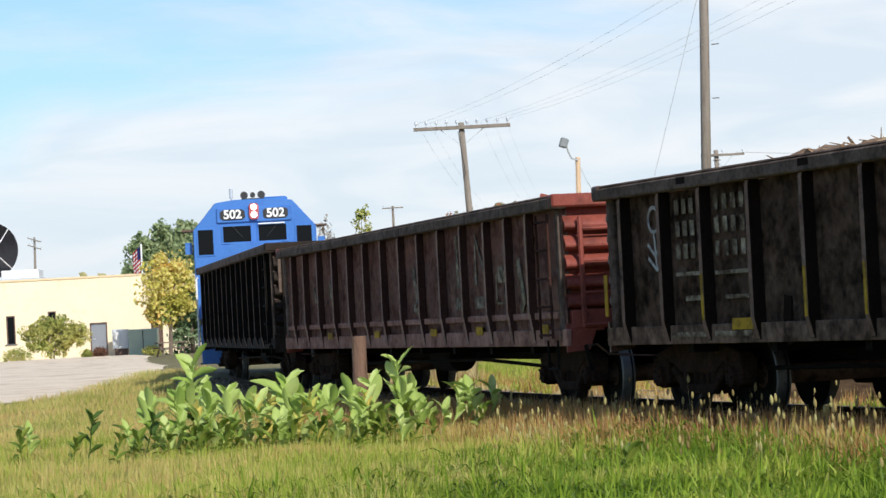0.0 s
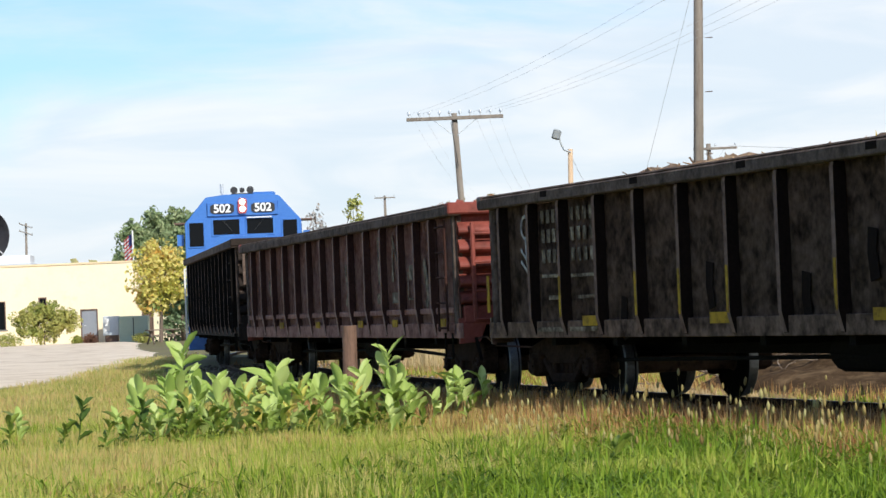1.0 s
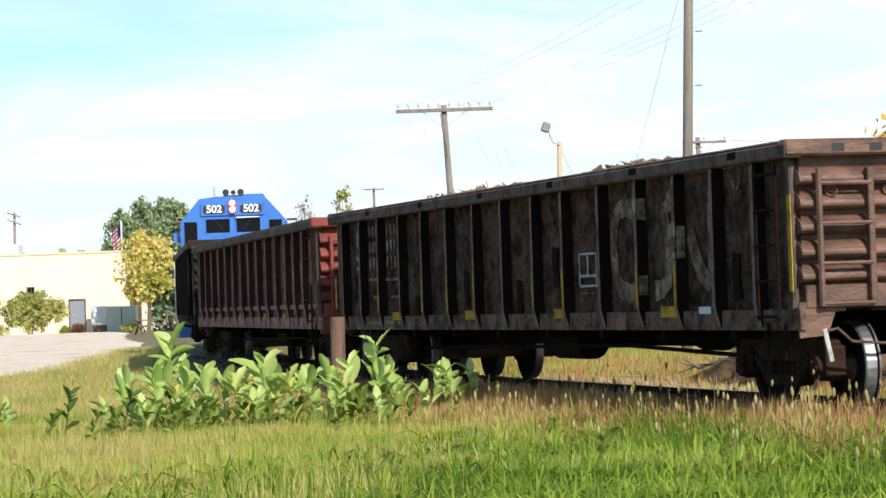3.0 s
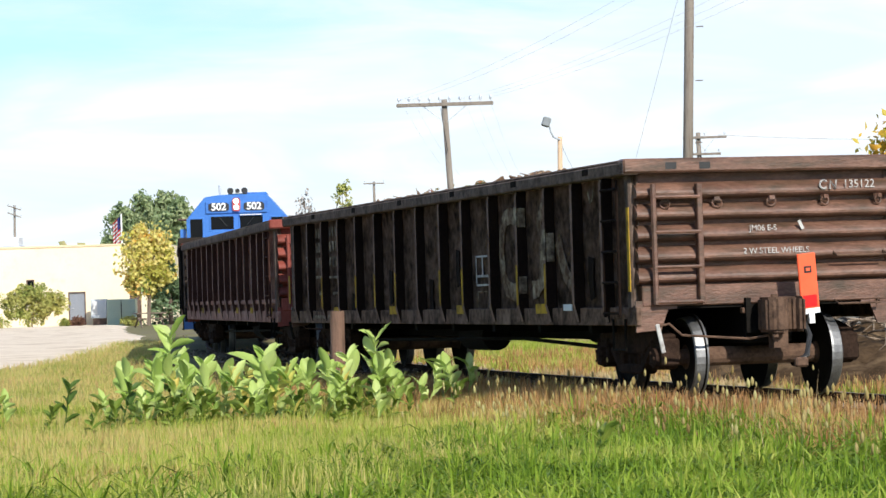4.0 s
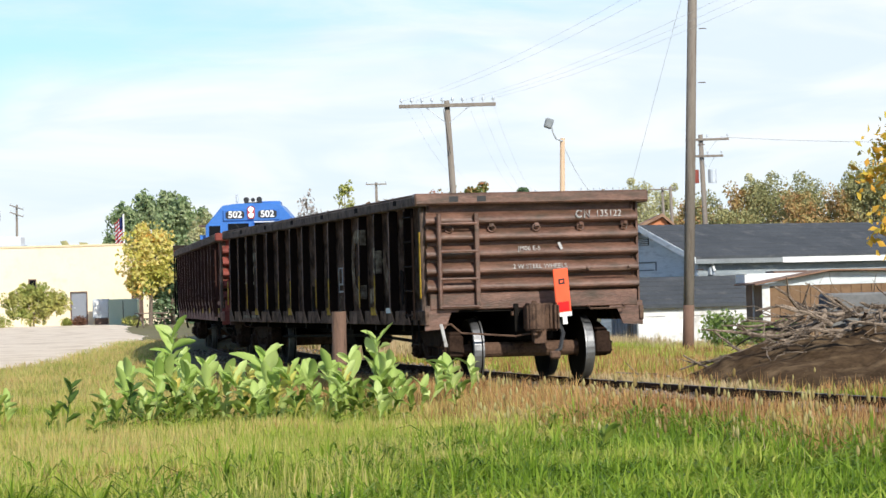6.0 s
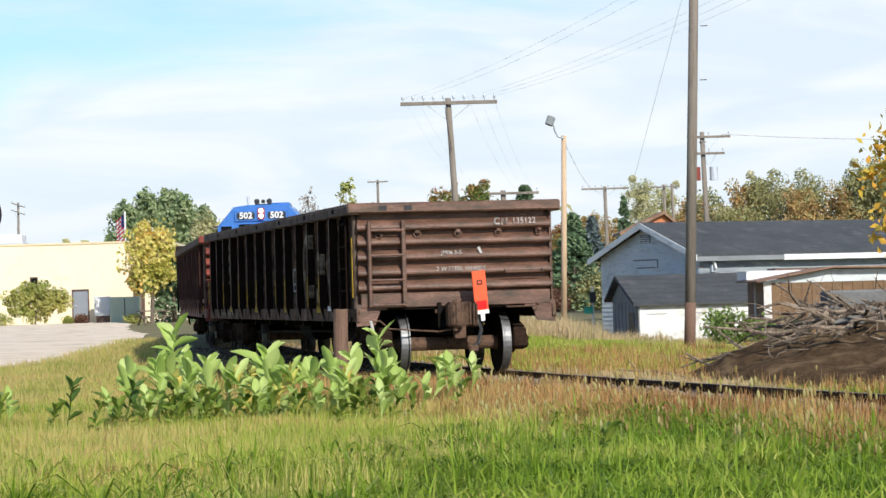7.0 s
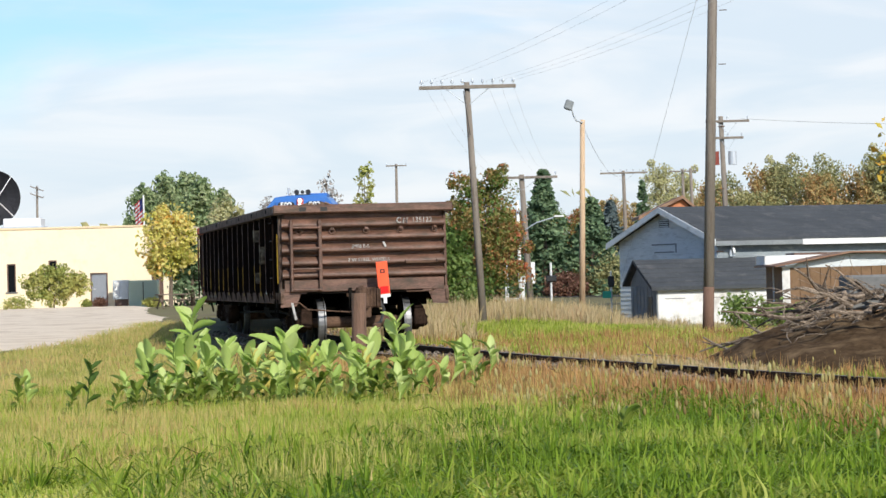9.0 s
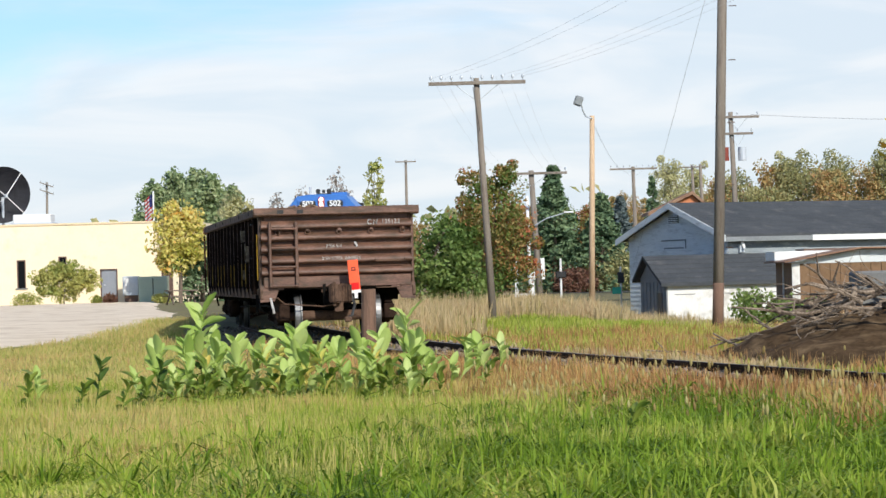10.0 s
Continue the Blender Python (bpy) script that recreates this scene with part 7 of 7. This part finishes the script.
def plant_trees():
    tree("maple_tree", "small maple turning yellow before the cream building", (-15.2, 156, -0.15), 6, [(0, 0, 3.75, 1.65, 1.5, 2.0), (0.2, 0, 2.6, 1.5, 1.4, 1.2), (-0.1, 0, 4.9, 1.0, 1.0, 0.95)], 6500, 0.13, L_MAPLE_Y, 31, 0.14, 0.34,
         extra=(L_GREEN, 700, lambda c: c[2] < 2.6))
    tree("spreading_shrub", "umbrella shaped yellow green shrub by the wall", (-22.2, 158, -0.15), 2.4, [(0, 0, 0.9, 0.9, 0.8, 0.6), (0, 0, 1.75, 2.1, 1.2, 0.6), (-0.9, 0, 1.25, 1.2, 1.0, 0.6), (0.9, 0, 1.25, 1.2, 1.0, 0.6), (0, 0, 2.1, 1.2, 0.8, 0.5)], 6800, 0.09, L_SHRUB, 32, 0.05, 0.5, 16)
    for x, y, rx, rz, m, l in ((-24.2, 157, 1.0, 0.42, L_SHRUB, "low yellow green bush at the wall"), (-19.9, 161, 0.42, 0.3, L_SHRUB_RED, "small reddish bush at the wall"), (-20.75, 161.5, 0.34, 0.26, L_SHRUB, "tiny green bush at the door"), (-16.4, 157, 0.6, 0.3, L_SHRUB, "low bush under the maple")):
        tree("low_bush", l, (x, y, -0.15), 0.7, [(0, 0, rz * 0.9, rx, rx * 0.7, rz)], 1100, 0.06, m, int(abs(x * 10)), 0.03, 0.5, 4)
    conifer("spruce_tree", "dark spruce beside the building corner", (-14.0, 157, -0.15), 3.7, 1.55, L_SPRUCE, 34, 4200, 0.12)
    for k, (x, top, rx) in enumerate(((-24.7, 10.0, 1.3), (-23.2, 11.1, 1.5), (-21.6, 11.3, 1.7), (-20.0, 10.6, 1.6), (-18.4, 9.8, 1.3), (-22.3, 9.2, 1.8))):
        tree("poplar_tree", "tall green poplar behind the building", (x, 230 + 3 * (k % 3), 0), top, [(0, 0, top * 0.6, rx, rx, top * 0.36), (0.3, 0, top * 0.84, rx * 0.6, rx * 0.6, top * 0.15)], 4200, 0.2, L_POPLAR, 40 + k, 0.2, 0.42)
    tree("pale_tree", "pale yellow tree behind the building", (-16.2, 215, 0), 8.5, [(0, 0, 5.6, 1.6, 1.5, 2.6), (0.4, 0, 4.2, 1.5, 1.4, 1.8)], 2600, 0.2, L_PALE, 51, 0.15, 0.36)
    for k, (x, y, top) in enumerate(((-9.3, 240, 11.4), (-14.6, 240, 9.4), (-12.6, 245, 10.0), (-8.7, 243, 9.8))):
        tree("bare_tree", "thin bare tree far behind the train", (x, y, 0), top, [(0, 0, top * 0.72, 0.8, 0.8, top * 0.27)], 260, 0.16, L_TWIG, 60 + k, 0.07, 0.3, 22)
    tree("slender_tree", "slender half leafed tree far off", (-4.85, 200, 0), 10.2, [(0, 0, 8.0, 0.7, 0.7, 2.2), (-0.2, 0, 5.6, 1.1, 1.0, 2.0)], 1300, 0.13, L_SHRUB, 66, 0.1, 0.3)
    tree("red_maple", "maple turning red beside the meadow", (1.9, 96, -0.4), 5.6, [(0, 0, 3.5, 1.5, 1.3, 1.6), (-0.6, 0, 4.3, 0.9, 0.8, 0.95), (0.35, 0, 5.05, 0.6, 0.6, 0.65), (0.6, 0, 2.2, 1.4, 1.2, 1.2)], 9500, 0.066, L_RED, 71, 0.07, 0.30, 16, extra=(L_AUTUMN, 2200, lambda c: c[2] > 2.2))
    tree("green_shrub_tree", "dense green shrubby tree beside the red maple", (0.15, 95, -0.4), 4.2, [(0, 0, 2.3, 1.2, 1.1, 1.5), (0.9, 0, 1.3, 1.3, 1.1, 1.1), (-0.6, 0, 1.3, 0.9, 0.8, 1.1)], 6800, 0.085, L_GREEN, 72, 0.09, 0.36)
    conifer("spruce_tree", "tall dark spruce behind the poles", (13.4, 322, -2.2), 15.5, 4.6, L_SPRUCE, 73, 8000, 0.3)
    conifer("spruce_tree", "dark bushy pine by the road", (19.0, 320, -2.2), 12.0, 4.4, L_SPRUCE, 74, 7000, 0.28)
    conifer("blue_spruce", "pale blue spruce beyond the road", (21.9, 330, -1.6), 11.2, 3.3, L_BSPRUCE, 75, 3200, 0.32)
    conifer("spruce_tree", "pointed spruce on the skyline", (20.5, 262, -0.5), 10.6, 1.4, L_SPRUCE, 76, 1500, 0.25)
    tree("roadside_bush", "green and yellow bush by the road", (22.0, 318, -2.1), 6, [(0, 0, 3.4, 3.1, 2.2, 2.5), (-2.6, 0, 2.2, 2.0, 2.0, 1.8)], 3200, 0.2, L_OLIVE, 77, 0.06, 0.4)
    tree("roadside_bush", "dark red bush by the road", (15.6, 317, -2.1), 4, [(0, 0, 1.9, 3.0, 2.0, 1.5)], 2200, 0.18, L_SHRUB_RED, 78, 0.05, 0.4)
    tree("weed_bush", "green weedy bush at the foot of the pole", (7.65, 67, -0.5), 1.3, [(0, 0, 0.62, 0.55, 0.5, 0.5), (0.8, 0, 0.45, 0.5, 0.4, 0.4), (1.6, 0.5, 0.4, 0.5, 0.4, 0.36)], 2600, 0.06, L_GREEN, 79, 0.03, 0.42, 8)
    tree("orange_tree", "maple with orange and yellow leaves beyond the brush pile", (9.5, 48, -0.4), 5.0, [(0, 0, 3.4, 1.35, 1.1, 1.3), (-0.6, 0, 2.5, 1.0, 0.9, 0.7), (0.3, 0, 4.3, 1.0, 0.9, 0.7), (-0.9, 0, 3.6, 0.7, 0.7, 0.8)], 2300, 0.08, L_ORANGE, 80, 0.12, 0.36, 14)
    rng = random.Random(9)
    # the wood along the skyline
    wood = []
    for k, (m, top, rx, l) in enumerate(((L_AUTUMN, 13.0, 2.8, "autumn coloured tree of the skyline wood"), (L_OLIVE, 14.0, 3.0, "olive green tree of the skyline wood"), (L_PALE, 14.0, 2.4, "thin pale tree of the skyline wood"), (L_GREEN, 12.0, 3.0, "green tree of the skyline wood"), (L_OLIVE, 12.0, 3.4, "broad olive tree of the skyline wood"), (L_RED, 12.0, 2.6, "reddish tree of the skyline wood"))):
        wood.append(tree("skyline_tree", l, (0, 0, 0), top, [(0, 0, top * 0.6, rx, rx, top * 0.34), (rng.uniform(-0.8, 0.8), 0, top * 0.8, rx * 0.6, rx * 0.6, top * 0.18), (rng.uniform(-1, 1), 0, top * 0.34, rx * 0.9, rx * 0.8, top * 0.24)], 9000, 0.13, m, 90 + k, 0.16, 0.34, 16))
    #         kind, y, x, z
    spots = []
    for k in range(17):
        spots.append(((0, 1, 4, 0, 2, 1)[k % 6], 236 + rng.uniform(0, 14), 25.6 + 1.4 * k, -2.4 + 0.10 * k + rng.uniform(-0.8, 0.8)))
    for k in range(20):
        spots.append(((4, 0, 3, 5, 1, 0)[k % 6], 330 + rng.uniform(0, 40), 2.0 + 1.85 * k, -1.6 + rng.uniform(-1.2, 0.5)))
    for k in range(9):
        spots.append(((3, 4)[k % 2], 385 + rng.uniform(0, 30), -62.0 + 3.2 * k, -4.6 + rng.uniform(-1.0, 0.6)))
    for k in range(6):
        spots.append(((4, 3, 0)[k % 3], 340 + rng.uniform(0, 30), -26.0 + 4.6 * k, -3.0 + rng.uniform(-0.8, 0.4)))
    spots += [(2, 282, 24.2, 0.0), (2, 285, 26.6, -0.6)]
    used = set()
    for k, y, x, z in spots:
        m = pose(x, y, z - 0.5, 0, 0, rng.uniform(0, 360))
        if k in used:
            copy_thing(wood[k], m)
        else:
            used.add(k)
            wood[k].matrix_basis = m
    # a far belt of woods that closes the view all round
    rr = np.random.default_rng(77)
    cl = []
    for k in range(520):
        a = rr.uniform(-math.pi, math.pi)
        r = rr.uniform(520, 640)
        cl.append((r * math.sin(a), r * math.cos(a), rr.uniform(0, 8), rr.uniform(5, 9)))
    me = foliage("far_woods", cl, 26000, 1.3, L_OLIVE, 78, 0.7)
    tagged(new("far_woods", me), "distant belt of autumn woods", "woods", kind="stuff")


plant_trees()


# ---------- what moves ----------
def rolled(t):
    """The y of the rear truck of the last car along the track at t seconds."""
    return 15.386 + t * (3.54678 + t * (-0.043077 + t * (0.0099023 - t * 0.00039112)))


def on_track(y, first, second):
    """The pose of a vehicle whose trucks, that far from its origin, stand on the track, the first at y."""
    y2 = ahead(y, second - first)
    a, b = Vector((track_x(y), y)), Vector((track_x(y2), y2))
    d = (b - a).normalized()
    o = a - d * first
    return pose(o.x, o.y, 0, 0, 0, math.degrees(math.atan2(-d.x, d.y)))


def motions():
    times = [k * 0.25 for k in range(41)]
    for things, lag, first, second in (((gondola_a, load_a), 0.0, 1.62, 14.82), ((gondola_b, load_b), 17.61, 1.62, 14.82),
                                       ((gondola_c,), 35.22, 1.62, 14.82), ((loco,), 53.99, 3.3, 13.8)):
        rows = [(t, on_track(ahead(rolled(t), lag) if lag else rolled(t), first, second)) for t in times]
        for th in things:
            walk(th, rows)
    # the car on the far road, at 10.5 metres a second
    walk(car, [(t, pose(13.9 + 10.5 * (t - 8.0), 309.5, ground_z(13.9 + 10.5 * (t - 8.0), 309.5) + 0.06)) for t in times])
    fine = [k * 0.125 for k in range(81)]
    turn = [-math.degrees((rolled(t) - rolled(0)) * 1.04 / WHEEL_R) for t in fine]
    for wheelset, u in SPINS:
        walk(wheelset, [(t, pose(0, u, WHEEL_R, a, 0, 0)) for t, a in zip(fine, turn)])


motions()
